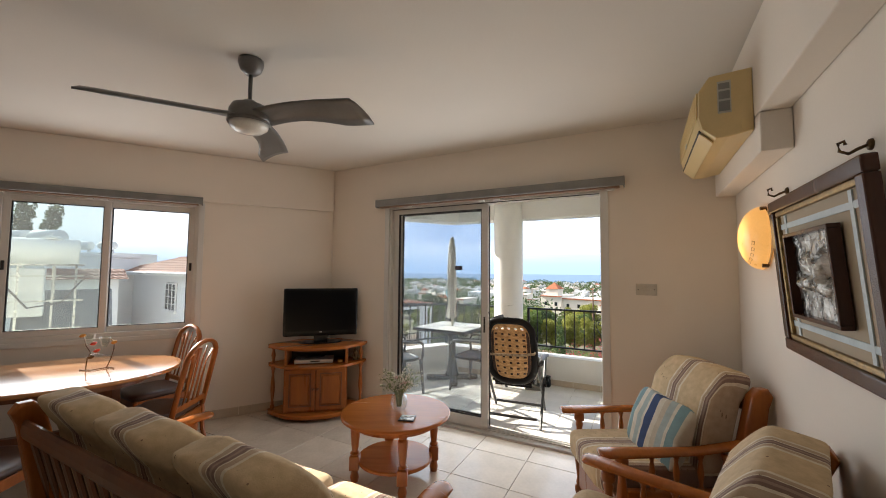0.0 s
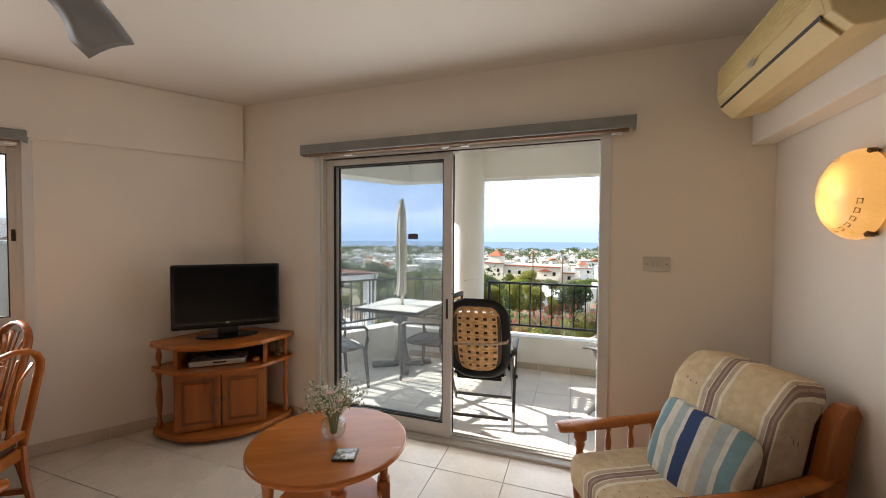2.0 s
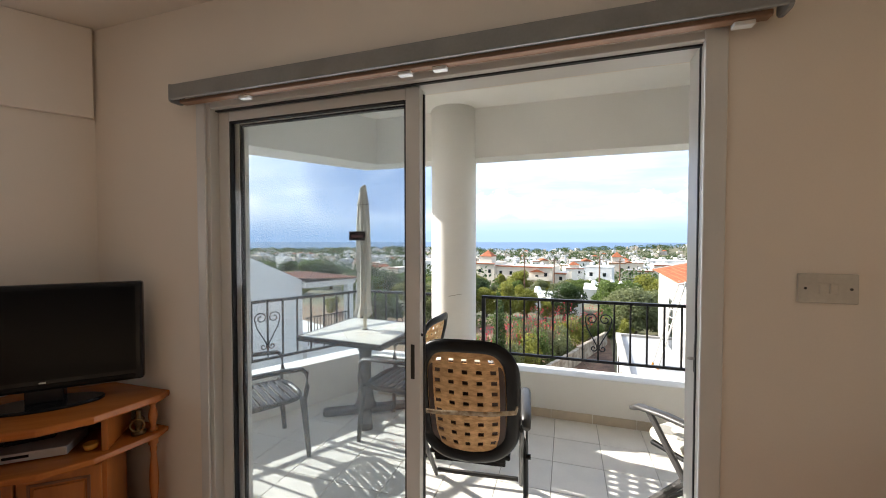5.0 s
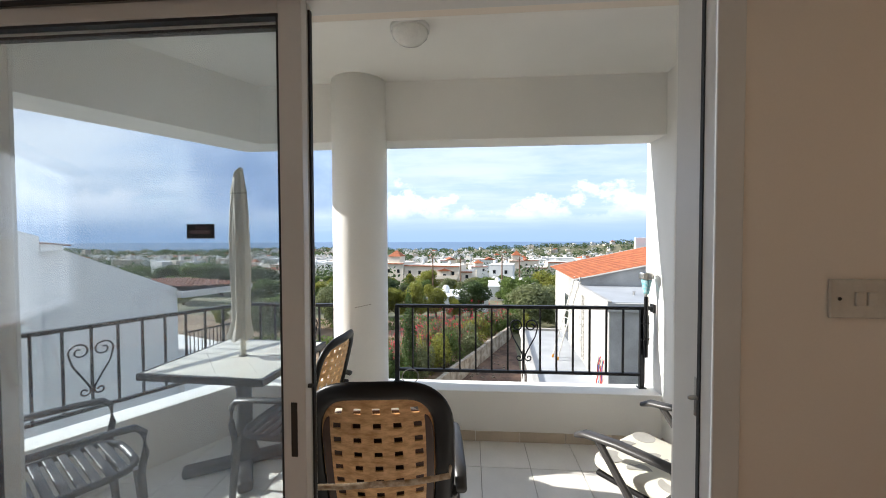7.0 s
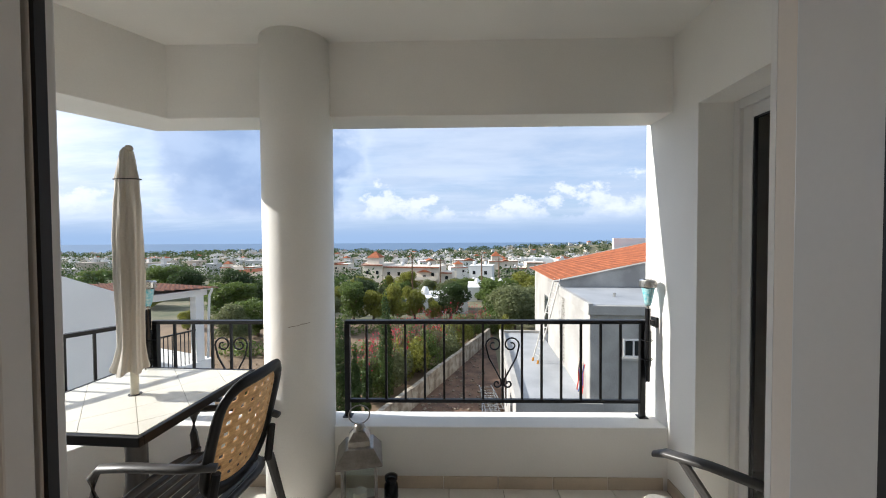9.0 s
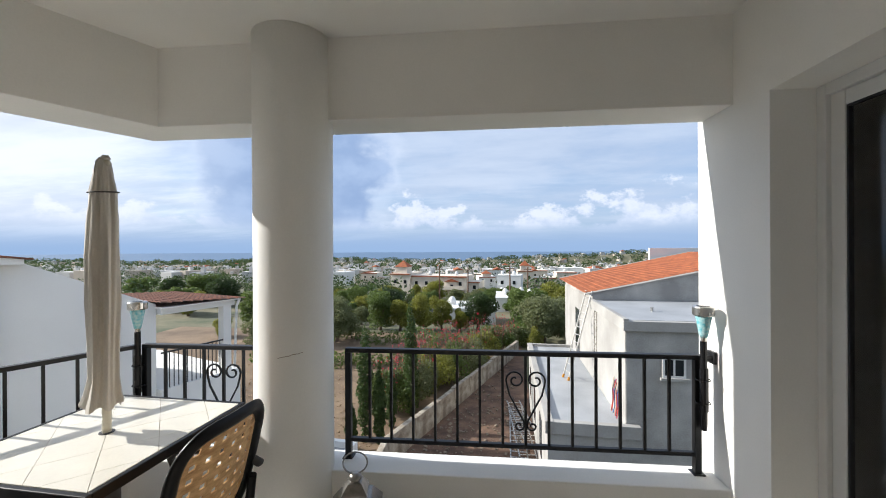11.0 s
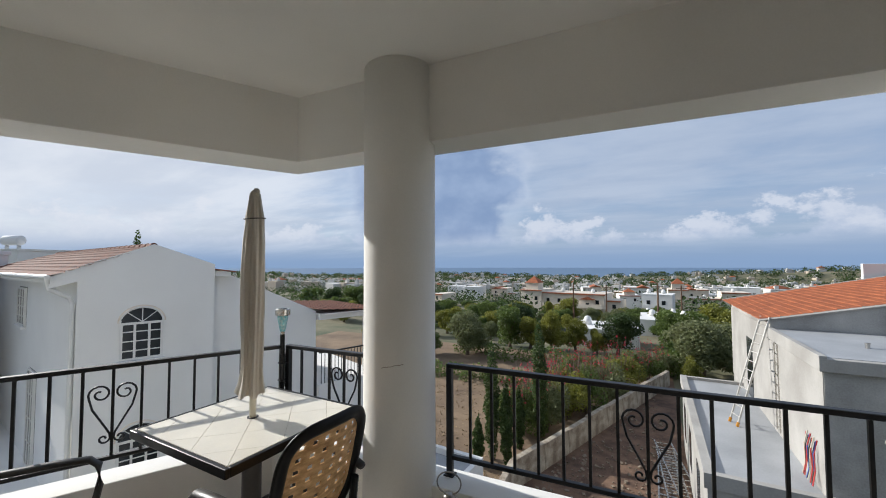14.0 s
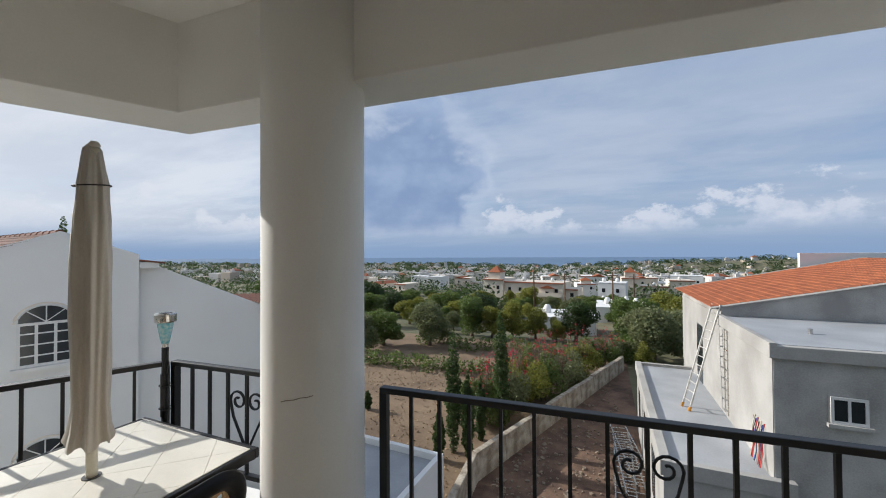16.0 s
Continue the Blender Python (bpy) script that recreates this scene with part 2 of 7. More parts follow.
def thing(name, m, label, category, group="", kind=""):
    ob = new(name)
    ob.empty_display_size = 0.1
    ob.matrix_basis = m
    return tagged(ob, label, category, group, kind)


def setting(ob, label="", category="", kind="structure"):
    return tagged(ob, label, category, "", kind)


I4 = Matrix.Identity(4)


def bx(bm, x0, y0, z0, x1, y1, z1, bev=0.0, m=None, seg=2):
    r = bmesh.ops.create_cube(bm, size=1.0)
    v = r["verts"]
    bmesh.ops.transform(bm, matrix=Matrix.Translation(((x0 + x1) / 2, (y0 + y1) / 2, (z0 + z1) / 2)) @ Matrix.Diagonal((x1 - x0, y1 - y0, z1 - z0, 1)), verts=v)
    if m is not None:
        bmesh.ops.transform(bm, matrix=m, verts=v)
    if bev:
        bmesh.ops.bevel(bm, geom=list({e for q in v for e in q.link_edges}), offset=bev, segments=seg, affect="EDGES", profile=0.5)
    return bm


def B(*a, **k):
    return bx(bmesh.new(), *a, **k)


def prism(bm, pts, z0, z1, bev=0.0, m=None, seg=2):
    lo = [bm.verts.new((p[0], p[1], z0)) for p in pts]
    hi = [bm.verts.new((p[0], p[1], z1)) for p in pts]
    n = len(pts)
    fs = [bm.faces.new(lo[::-1]), bm.faces.new(hi)] + [bm.faces.new((lo[i], lo[(i + 1) % n], hi[(i + 1) % n], hi[i])) for i in range(n)]
    if bev:
        es = list({e for f in fs[:2] for e in f.edges})
        bmesh.ops.recalc_face_normals(bm, faces=fs)
        r = bmesh.ops.bevel(bm, geom=es, offset=bev, segments=seg, affect="EDGES", profile=0.5)
    if m is not None:
        bmesh.ops.transform(bm, matrix=m, verts=list({v for f in bm.faces for v in f.verts} if bev else lo + hi))
    return bm


def oval(a, b, n=40, c=(0, 0), p=1.0):
    f = lambda t, k: math.copysign(abs(t) ** p, t) * k
    return [(c[0] + f(math.cos(i * math.tau / n), a), c[1] + f(math.sin(i * math.tau / n), b)) for i in range(n)]


def lathe(bm, prof, seg=20, m=None, cap=True):
    rings = [[bm.verts.new((r * math.cos(i * math.tau / seg), r * math.sin(i * math.tau / seg), z)) for i in range(seg)] for r, z in prof]
    for a, b in zip(rings, rings[1:]):
        for i in range(seg):
            bm.faces.new((a[i], a[(i + 1) % seg], b[(i + 1) % seg], b[i]))
    if cap:
        bm.faces.new(rings[0][::-1]), bm.faces.new(rings[-1])
    if m is not None:
        bmesh.ops.transform(bm, matrix=m, verts=[v for r in rings for v in r])
    return bm


def sweep(bm, pts, r, seg=8, closed=False, rx=None, up=(0, 0, 1)):
    """A tube (or, with rx, a flat oval bar) along points. r may be a list."""
    pts = [Vector(p) for p in pts]
    n = len(pts)
    rings = []
    for i, p in enumerate(pts):
        a = pts[(i - 1) % n] if closed or i else p
        b = pts[(i + 1) % n] if closed or i < n - 1 else p
        t = (b - a).normalized()
        u = Vector(up)
        if abs(t.dot(u)) > 0.98:
            u = Vector((0, 1, 0)) if abs(t.y) < 0.9 else Vector((1, 0, 0))
        s = t.cross(u).normalized()
        w = s.cross(t).normalized()
        k = r[i] if isinstance(r, (list, tuple)) else r
        kx = k if rx is None else (rx[i] if isinstance(rx, (list, tuple)) else rx)
        rings.append([bm.verts.new(p + s * kx * math.cos(j * math.tau / seg) + w * k * math.sin(j * math.tau / seg)) for j in range(seg)])
    for i in range(n if closed else n - 1):
        a, b = rings[i], rings[(i + 1) % n]
        for j in range(seg):
            bm.faces.new((a[j], a[(j + 1) % seg], b[(j + 1) % seg], b[j]))
    if not closed:
        bm.faces.new(rings[0][::-1]), bm.faces.new(rings[-1])
    return bm


def pad(bm, sx, sy, sz, e=0.35, seg=28, rings=14, m=None, wob=0.0):
    """A stuffed, rounded block (superellipsoid) with half sizes sx, sy, sz."""
    f = lambda t, k: math.copysign(abs(t) ** k, t)
    vs = []
    for i in range(1, rings):
        ph = -math.pi / 2 + math.pi * i / rings
        row = []
        for j in range(seg):
            th = math.tau * j / seg
            v = Vector((sx * f(math.cos(ph), e) * f(math.cos(th), e), sy * f(math.cos(ph), e) * f(math.sin(th), e), sz * f(math.sin(ph), e * 1.6)))
            if wob:
                v += Vector(noise.noise_vector(v * 7.0)) * wob
            row.append(bm.verts.new(v))
        vs.append(row)
    lo, hi = bm.verts.new((0, 0, -sz)), bm.verts.new((0, 0, sz))
    for a, b in zip(vs, vs[1:]):
        for j in range(seg):
            bm.faces.new((a[j], a[(j + 1) % seg], b[(j + 1) % seg], b[j]))
    for j in range(seg):
        bm.faces.new((lo, vs[0][(j + 1) % seg], vs[0][j]))
        bm.faces.new((hi, vs[-1][j], vs[-1][(j + 1) % seg]))
    if m is not None:
        bmesh.ops.transform(bm, matrix=m, verts=[v for r in vs for v in r] + [lo, hi])
    return bm


def wall_mesh(length, thick, z0, z1, holes=()):
    """A wall along local x, thickness along local y, with openings (s0, s1, za, zb) right through."""
    bm = bmesh.new()
    s = 0.0
    for a, b, za, zb in sorted(holes):
        bx(bm, s, 0, z0, a, thick, z1)
        if za > z0:
            bx(bm, a, 0, z0, b, thick, za)
        if zb < z1:
            bx(bm, a, 0, zb, b, thick, z1)
        s = b
    bx(bm, s, 0, z0, length, thick, z1)
    return bm


# ---- the room's shell ----
Y_IN, Y_OUT, X_R, H = 3.29, 3.55, 0.56, 2.70
A33 = radians(33)
D33, N33 = Vector((math.sin(A33), math.cos(A33), 0)), Vector((math.cos(A33), -math.sin(A33), 0))
CORNER = Vector((-3.31, Y_IN, 0))
# window wall frame: x along the wall towards the corner, y outwards, z up; origin at the corner
WIN = Matrix.Translation(CORNER) @ Matrix(((D33.x, -N33.x, 0, 0), (D33.y, -N33.y, 0, 0), (0, 0, 1, 0), (0, 0, 0, 1)))

B_END = CORNER - D33 * 6.4
ROOM = [(CORNER.x, CORNER.y), (B_END.x, B_END.y), (B_END.x, -2.5), (X_R, -2.5), (X_R, Y_IN)]
floor = setting(part("floor", prism(bmesh.new(), [(-3.62, Y_OUT), (-3.62, 3.1), (B_END.x - 0.3, B_END.y), (B_END.x - 0.3, -2.7), (X_R + 0.2, -2.7), (X_R + 0.2, Y_OUT)], -0.25, -0.008), M_GROUT), "pale grout bed under cream ceramic floor tiles", "floor")
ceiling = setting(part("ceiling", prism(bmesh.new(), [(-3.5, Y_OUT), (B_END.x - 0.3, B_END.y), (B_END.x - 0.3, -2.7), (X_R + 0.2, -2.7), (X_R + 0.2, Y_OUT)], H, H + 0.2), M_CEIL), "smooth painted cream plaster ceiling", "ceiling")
DOOR_X0, DOOR_X1, DOOR_H = -2.49, -0.295, 2.215
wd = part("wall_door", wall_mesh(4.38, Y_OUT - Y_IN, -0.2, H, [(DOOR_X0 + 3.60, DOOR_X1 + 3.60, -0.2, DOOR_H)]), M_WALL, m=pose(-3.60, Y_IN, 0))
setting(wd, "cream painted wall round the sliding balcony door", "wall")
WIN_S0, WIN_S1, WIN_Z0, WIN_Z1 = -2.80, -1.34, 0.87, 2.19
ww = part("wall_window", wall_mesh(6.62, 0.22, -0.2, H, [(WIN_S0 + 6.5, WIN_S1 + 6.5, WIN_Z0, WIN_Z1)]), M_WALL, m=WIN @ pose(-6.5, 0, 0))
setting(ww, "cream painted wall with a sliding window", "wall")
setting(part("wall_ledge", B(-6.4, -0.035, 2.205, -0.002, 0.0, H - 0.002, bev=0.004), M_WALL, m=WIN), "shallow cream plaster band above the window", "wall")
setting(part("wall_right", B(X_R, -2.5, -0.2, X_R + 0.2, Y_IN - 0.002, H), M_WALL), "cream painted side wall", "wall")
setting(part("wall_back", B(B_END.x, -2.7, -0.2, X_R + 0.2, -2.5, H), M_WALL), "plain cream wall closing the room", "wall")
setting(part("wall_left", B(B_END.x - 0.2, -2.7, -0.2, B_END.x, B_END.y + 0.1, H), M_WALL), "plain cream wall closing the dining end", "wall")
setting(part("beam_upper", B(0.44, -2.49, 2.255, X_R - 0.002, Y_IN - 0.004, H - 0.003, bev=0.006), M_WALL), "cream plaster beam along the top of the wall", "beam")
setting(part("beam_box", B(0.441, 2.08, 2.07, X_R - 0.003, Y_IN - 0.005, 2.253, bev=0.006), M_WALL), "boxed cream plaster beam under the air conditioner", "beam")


def skirting(name, m, length, n):
    base = setting(new(name), "row of beige ceramic skirting tiles", "skirting")
    base.matrix_basis = m
    w = length / n
    first = part("skirting_tile", B(0.002, -0.009, 0.0, w - 0.002, 0.0, 0.085, bev=0.002, seg=1), M_SKIRT, base)
    for i in range(1, n):
        like(first, pose(i * w, 0, 0))


skirting("baseboard_window", WIN @ pose(-5.0, -0.001, 0), 4.98, 11)
skirting("baseboard_door", pose(-3.30, Y_IN - 0.001, 0), 0.86, 2)
skirting("baseboard_switch", pose(-0.27, Y_IN - 0.001, 0), 0.82, 2)
skirting("baseboard_right", pose(X_R - 0.001, Y_IN, 0, 0, 0, -90), 5.6, 12)

# ---- the balcony's shell ----
A30 = radians(30)
D30, N30 = Vector((math.sin(A30), math.cos(A30), 0)), Vector((math.cos(A30), -math.sin(A30), 0))
RAIL_C = Vector((-2.80, 5.35, 0))
LEFT = Matrix.Translation(RAIL_C) @ Matrix(((D30.x, -N30.x, 0, 0), (D30.y, -N30.y, 0, 0), (0, 0, 1, 0), (0, 0, 0, 1)))
BF = -0.01


def off(p, d, n, s, o):
    q = p + d * s + n * o
    return (q.x, q.y)


l_len = 2.1
bal_poly = [(0.74, Y_OUT), (0.74, 5.42), (-2.86, 5.42), off(RAIL_C, D30, N30, -l_len, -0.08), (-3.55, Y_OUT)]
balcony_floor = setting(part("balcony_floor", prism(bmesh.new(), bal_poly, -0.25, BF - 0.008), M_GROUT), "grout bed of the tiled balcony floor", "floor")
bal_roof = [(0.74, Y_OUT), (0.74, 5.45), (-2.83, 5.45), off(RAIL_C, D30, N30, -l_len, -0.06), (-3.55, Y_OUT)]
setting(part("balcony_ceiling", prism(bmesh.new(), bal_roof, 2.70, 2.95), M_RENDER), "white rendered balcony ceiling", "ceiling")


def bent(o_in, y_in, o_out, y_out, x_end):
    """Outline of a strip that runs along the side and turns the corner along the front."""
    def corner(o, y):
        q = RAIL_C + N30 * o
        s = (y - q.y) / D30.y
        return (q.x + D30.x * s, y)
    return [(x_end, y_out), corner(o_out, y_out), off(RAIL_C, D30, N30, -l_len, o_out), off(RAIL_C, D30, N30, -l_len, o_in), corner(o_in, y_in), (x_end, y_in)]


setting(part("parapet", prism(bmesh.new(), bent(0.10, 5.21, -0.10, 5.42, 0.478), -0.249, 0.37, 0.006), M_RENDER), "low white rendered balcony parapet", "parapet")
setting(part("balcony_beam", prism(bmesh.new(), bent(0.30, 5.19, -0.055, 5.448, 0.479), 2.26, 2.74, 0.005), M_RENDER), "deep white rendered beam round the balcony", "beam")
bw = part("balcony_wall", wall_mesh(1.94, 0.26, -0.2, 2.70, [(0.18, 1.41, -0.2, 2.235)]), M_RENDER, m=Matrix.Translation((0.48, Y_OUT, 0)) @ Matrix(((0, 1, 0, 0), (1, 0, 0, 0), (0, 0, 1, 0), (0, 0, 0, 1))))
setting(bw, "white rendered balcony wall with a recessed door", "wall")
setting(part("door_outer_wall", wall_mesh(4.02, 0.012, BF, 2.70, [(DOOR_X0 + 3.55, DOOR_X1 + 3.55, BF, DOOR_H)]), M_RENDER, m=pose(-3.55, Y_OUT + 0.001, 0)), "white rendered outside wall beside the sliding door", "wall")
pillar = part("pillar", lathe(bmesh.new(), [(0.206, BF), (0.205, 0.6), (0.204, 1.4), (0.206, 2.1), (0.206, 2.705)], 56), M_RENDER, m=pose(-1.76, 5.21, 0), smooth=True)
part("crack", sweep(bmesh.new(), [(0.2055 * math.cos(radians(a)), 0.2055 * math.sin(radians(a)), z) for a, z in ((-86, 1.030), (-80, 1.036), (-72, 1.039), (-66, 1.046), (-59, 1.047), (-53, 1.052))], 0.0016, 4), M_GROUT, pillar, "thin dark hairline crack")
setting(pillar, "round white rendered column with hairline cracks", "column")


def balcony_skirting(name, m, length, n):
    base = setting(new(name), "row of beige balcony skirting tiles", "skirting")
    base.matrix_basis = m
    w = length / n
    first = part("skirting_tile", B(0.002, -0.009, 0.0, w - 0.002, 0.0, 0.075, bev=0.002, seg=1), M_SKIRT, base)
    for i in range(1, n):
        like(first, pose(i * w, 0, 0))


balcony_skirting("baseboard_parapet", pose(-2.55, 5.209, BF), 3.0, 9)
balcony_skirting("baseboard_side", LEFT @ pose(-l_len, -0.076, BF), 2.1, 6)
balcony_skirting("baseboard_wall", pose(0.479, 5.2, BF, 0, 0, -90), 0.25, 1)
# ---- room things ----
BEIGE, PALE, ROSE, PLUM, DUST = (0.66, 0.50, 0.30), (0.78, 0.70, 0.55), (0.52, 0.39, 0.27), (0.26, 0.165, 0.13), (0.38, 0.27, 0.21)
BAND = [(0.0, PALE), (0.022, ROSE), (0.055, PALE), (0.062, PLUM), (0.082, DUST), (0.098, PLUM), (0.118, PALE), (0.125, ROSE), (0.158, PALE), (0.180, BEIGE)]
M_FAB_STOPS = [(0.0, BEIGE)] + [(0.36 + a, c) for a, c in BAND] + [(0.815 + a * 0.7, c) for a, c in BAND]
M_FAB = striped("striped_upholstery", M_FAB_STOPS, 0.66, blotch=0.82)


def cloth_flecks():
    """Short dark woven squiggles scattered over the upholstery."""
    nt = M_FAB.node_tree
    N, L = nt.nodes.new, nt.links.new
    p = nt.nodes["Principled BSDF"]
    old = p.inputs["Base Color"].links[0].from_socket
    tc, mp, vo, lt, mx, ns, gt = N("ShaderNodeTexCoord"), N("ShaderNodeMapping"), N("ShaderNodeTexVoronoi"), N("ShaderNodeMath"), N("ShaderNodeMix"), N("ShaderNodeTexNoise"), N("ShaderNodeMath")
    mp.inputs["Scale"].default_value, mp.inputs["Rotation"].default_value = (34, 34, 9), (0.3, 0.5, 0.2)
    ns.inputs["Scale"].default_value = 9.0
    L(tc.outputs["Object"], mp.inputs["Vector"])
    L(tc.outputs["Object"], ns.inputs["Vector"])
    L(mp.outputs[0], vo.inputs["Vector"])
    vo.inputs["Scale"].default_value = 1.0
    lt.operation, gt.operation = "LESS_THAN", "GREATER_THAN"
    L(vo.outputs["Distance"], lt.inputs[0])
    lt.inputs[1].default_value = 0.13
    L(ns.outputs["Fac"], gt.inputs[0])
    gt.inputs[1].default_value = 0.52
    both = N("ShaderNodeMath")
    both.operation = "MULTIPLY"
    L(lt.outputs[0], both.inputs[0])
    L(gt.outputs[0], both.inputs[1])
    mx.data_type = "RGBA"
    L(both.outputs[0], mx.inputs[0])
    L(old, mx.inputs[6])
    mx.inputs[7].default_value = (0.22, 0.14, 0.08, 1)
    L(mx.outputs[2], p.inputs["Base Color"])


cloth_flecks()
W, CR, TL, NV, SG = (0.74, 0.70, 0.60), (0.62, 0.56, 0.45), (0.20, 0.33, 0.36), (0.035, 0.07, 0.19), (0.42, 0.50, 0.50)
M_PILLOW = striped("blue_striped_cotton", [(0, SG), (0.09, TL), (0.17, W), (0.25, SG), (0.33, W), (0.37, NV), (0.50, W), (0.57, CR), (0.64, SG), (0.73, W), (0.77, TL), (0.89, CR)], 0.46, blotch=0.88)
M_BLACK = material("black_gloss_plastic", (0.010, 0.010, 0.011), 0.2, bump=0, spec=0.3)
M_SCREEN = material("dark_screen", (0.004, 0.004, 0.005), 0.22, bump=0, spec=0.12)
M_SILVER = material("silver_plastic", (0.55, 0.55, 0.54), 0.3, metal=0.6, bump=0.02)
M_FANGREY = material("satin_grey_enamel", (0.20, 0.19, 0.18), 0.33, metal=0.35, bump=0.02)
M_OPAL = material("opal_glass", (0.86, 0.84, 0.79), 0.18, bump=0.0)
M_BRONZE = material("aged_bronze", (0.13, 0.075, 0.03), 0.38, metal=0.8, dark=0.5, scale=30, bump=0.2)
M_GILT = material("worn_gilt", (0.38, 0.25, 0.10), 0.42, metal=0.7, dark=0.5, scale=40, fine=200, bump=0.6)
M_WALNUT = material("dark_walnut", (0.085, 0.032, 0.016), 0.24, color2=(0.05, 0.018, 0.01), scale=10, stretch=(1, 0.15, 1), coat=0.1, spec=0.3)
M_RELIEF = material("silvered_relief", (0.46, 0.43, 0.38), 0.28, metal=0.9, dark=0.35, scale=22, fine=80, bump=0.9, dist=0.02)
M_MATBOARD = material("tan_mat_board", (0.42, 0.34, 0.23), 0.7, dark=0.92)
M_PALEBLUE = material("pale_ribbon", (0.62, 0.70, 0.72), 0.6)
M_ACPLASTIC = material("yellowed_plastic", (0.72, 0.55, 0.27), 0.38, dark=0.9, scale=4, bump=0.02)
# near-black for the shade in outlet slot and open shelf; also on screws
M_ACDARK = material("shadow_slot", (0.03, 0.025, 0.02), 0.6, bump=0)
M_PAPER = material("printed_label", (0.55, 0.54, 0.50), 0.6)
M_SWITCH = material("ivory_switch_plastic", (0.62, 0.58, 0.50), 0.35, bump=0)
M_LEATHER = material("brown_leatherette", (0.075, 0.035, 0.022), 0.38, dark=0.7, scale=12, fine=240, bump=0.3)
M_GREYMETAL = material("grey_aluminium_pelmet", (0.27, 0.265, 0.25), 0.45, metal=0.2, bump=0.03)
M_BATTEN = material("brown_batten", (0.24, 0.13, 0.07), 0.5)
M_CLEAR = glass_material("clear_glassware", (0.93, 0.96, 0.95), 1.0)
M_LEAF = material("fresh_leaf", (0.22, 0.30, 0.11), 0.5, dark=0.6, scale=40)
M_PETAL = material("white_petal", (0.74, 0.70, 0.60), 0.6, dark=0.85, scale=60)
M_PINK = material("pink_petal", (0.62, 0.38, 0.34), 0.6, scale=60)
M_RED = material("red_glass_leaf", (0.50, 0.04, 0.02), 0.2, bump=0)
M_AMBER = material("amber_glass_leaf", (0.55, 0.25, 0.03), 0.2, bump=0)
M_CARD = material("sticker_card", (0.02, 0.014, 0.016), 0.4, bump=0)
M_CARDRED = material("sticker_print", (0.45, 0.25, 0.26), 0.5, bump=0)
M_HANDLE = material("black_latch", (0.02, 0.02, 0.02), 0.4, bump=0)


def pane(name, bm, parent, m=None, mt=None):
    o = part(name, bm, mt or M_GLASS, parent, m=m)
    o.visible_shadow = False
    return o


def sash(name, parent, x0, x1, y, z0, z1, w=0.055, d=0.03, low=0.07, label="", glass=None, top=None):
    """A sliding leaf with two stiles, two rails, black seals and a pane."""
    g = part(name, bx(bx(bmesh.new(), x0, y, z0, x0 + w, y + d, z1, 0.003), x1 - w, y, z0, x1, y + d, z1, 0.003), M_ALU, parent, label)
    u = top or w
    part("rail", B(x0 + w, y + 0.002, z1 - u, x1 - w, y + d - 0.002, z1, 0.003), M_ALU, g)
    part("rail", B(x0 + w, y + 0.002, z0, x1 - w, y + d - 0.002, z0 + low, 0.003), M_ALU, g)
    s = bmesh.new()
    t = 0.008
    for a in ((x0 + w, z0 + low, x0 + w + t, z1 - u), (x1 - w - t, z0 + low, x1 - w, z1 - u), (x0 + w + t, z0 + low, x1 - w - t, z0 + low + t), (x0 + w + t, z1 - u - t, x1 - w - t, z1 - u)):
        bx(s, a[0], y + 0.006, a[1], a[2], y + d - 0.006, a[3])
    part("seal", s, M_RUBBER, g, "black rubber glazing seal")
    pane("pane", B(x0 + w + 0.004, y + d / 2 - 0.002, z0 + low + 0.004, x1 - w - 0.004, y + d / 2 + 0.002, z1 - u - 0.004), g, None, glass)
    return g


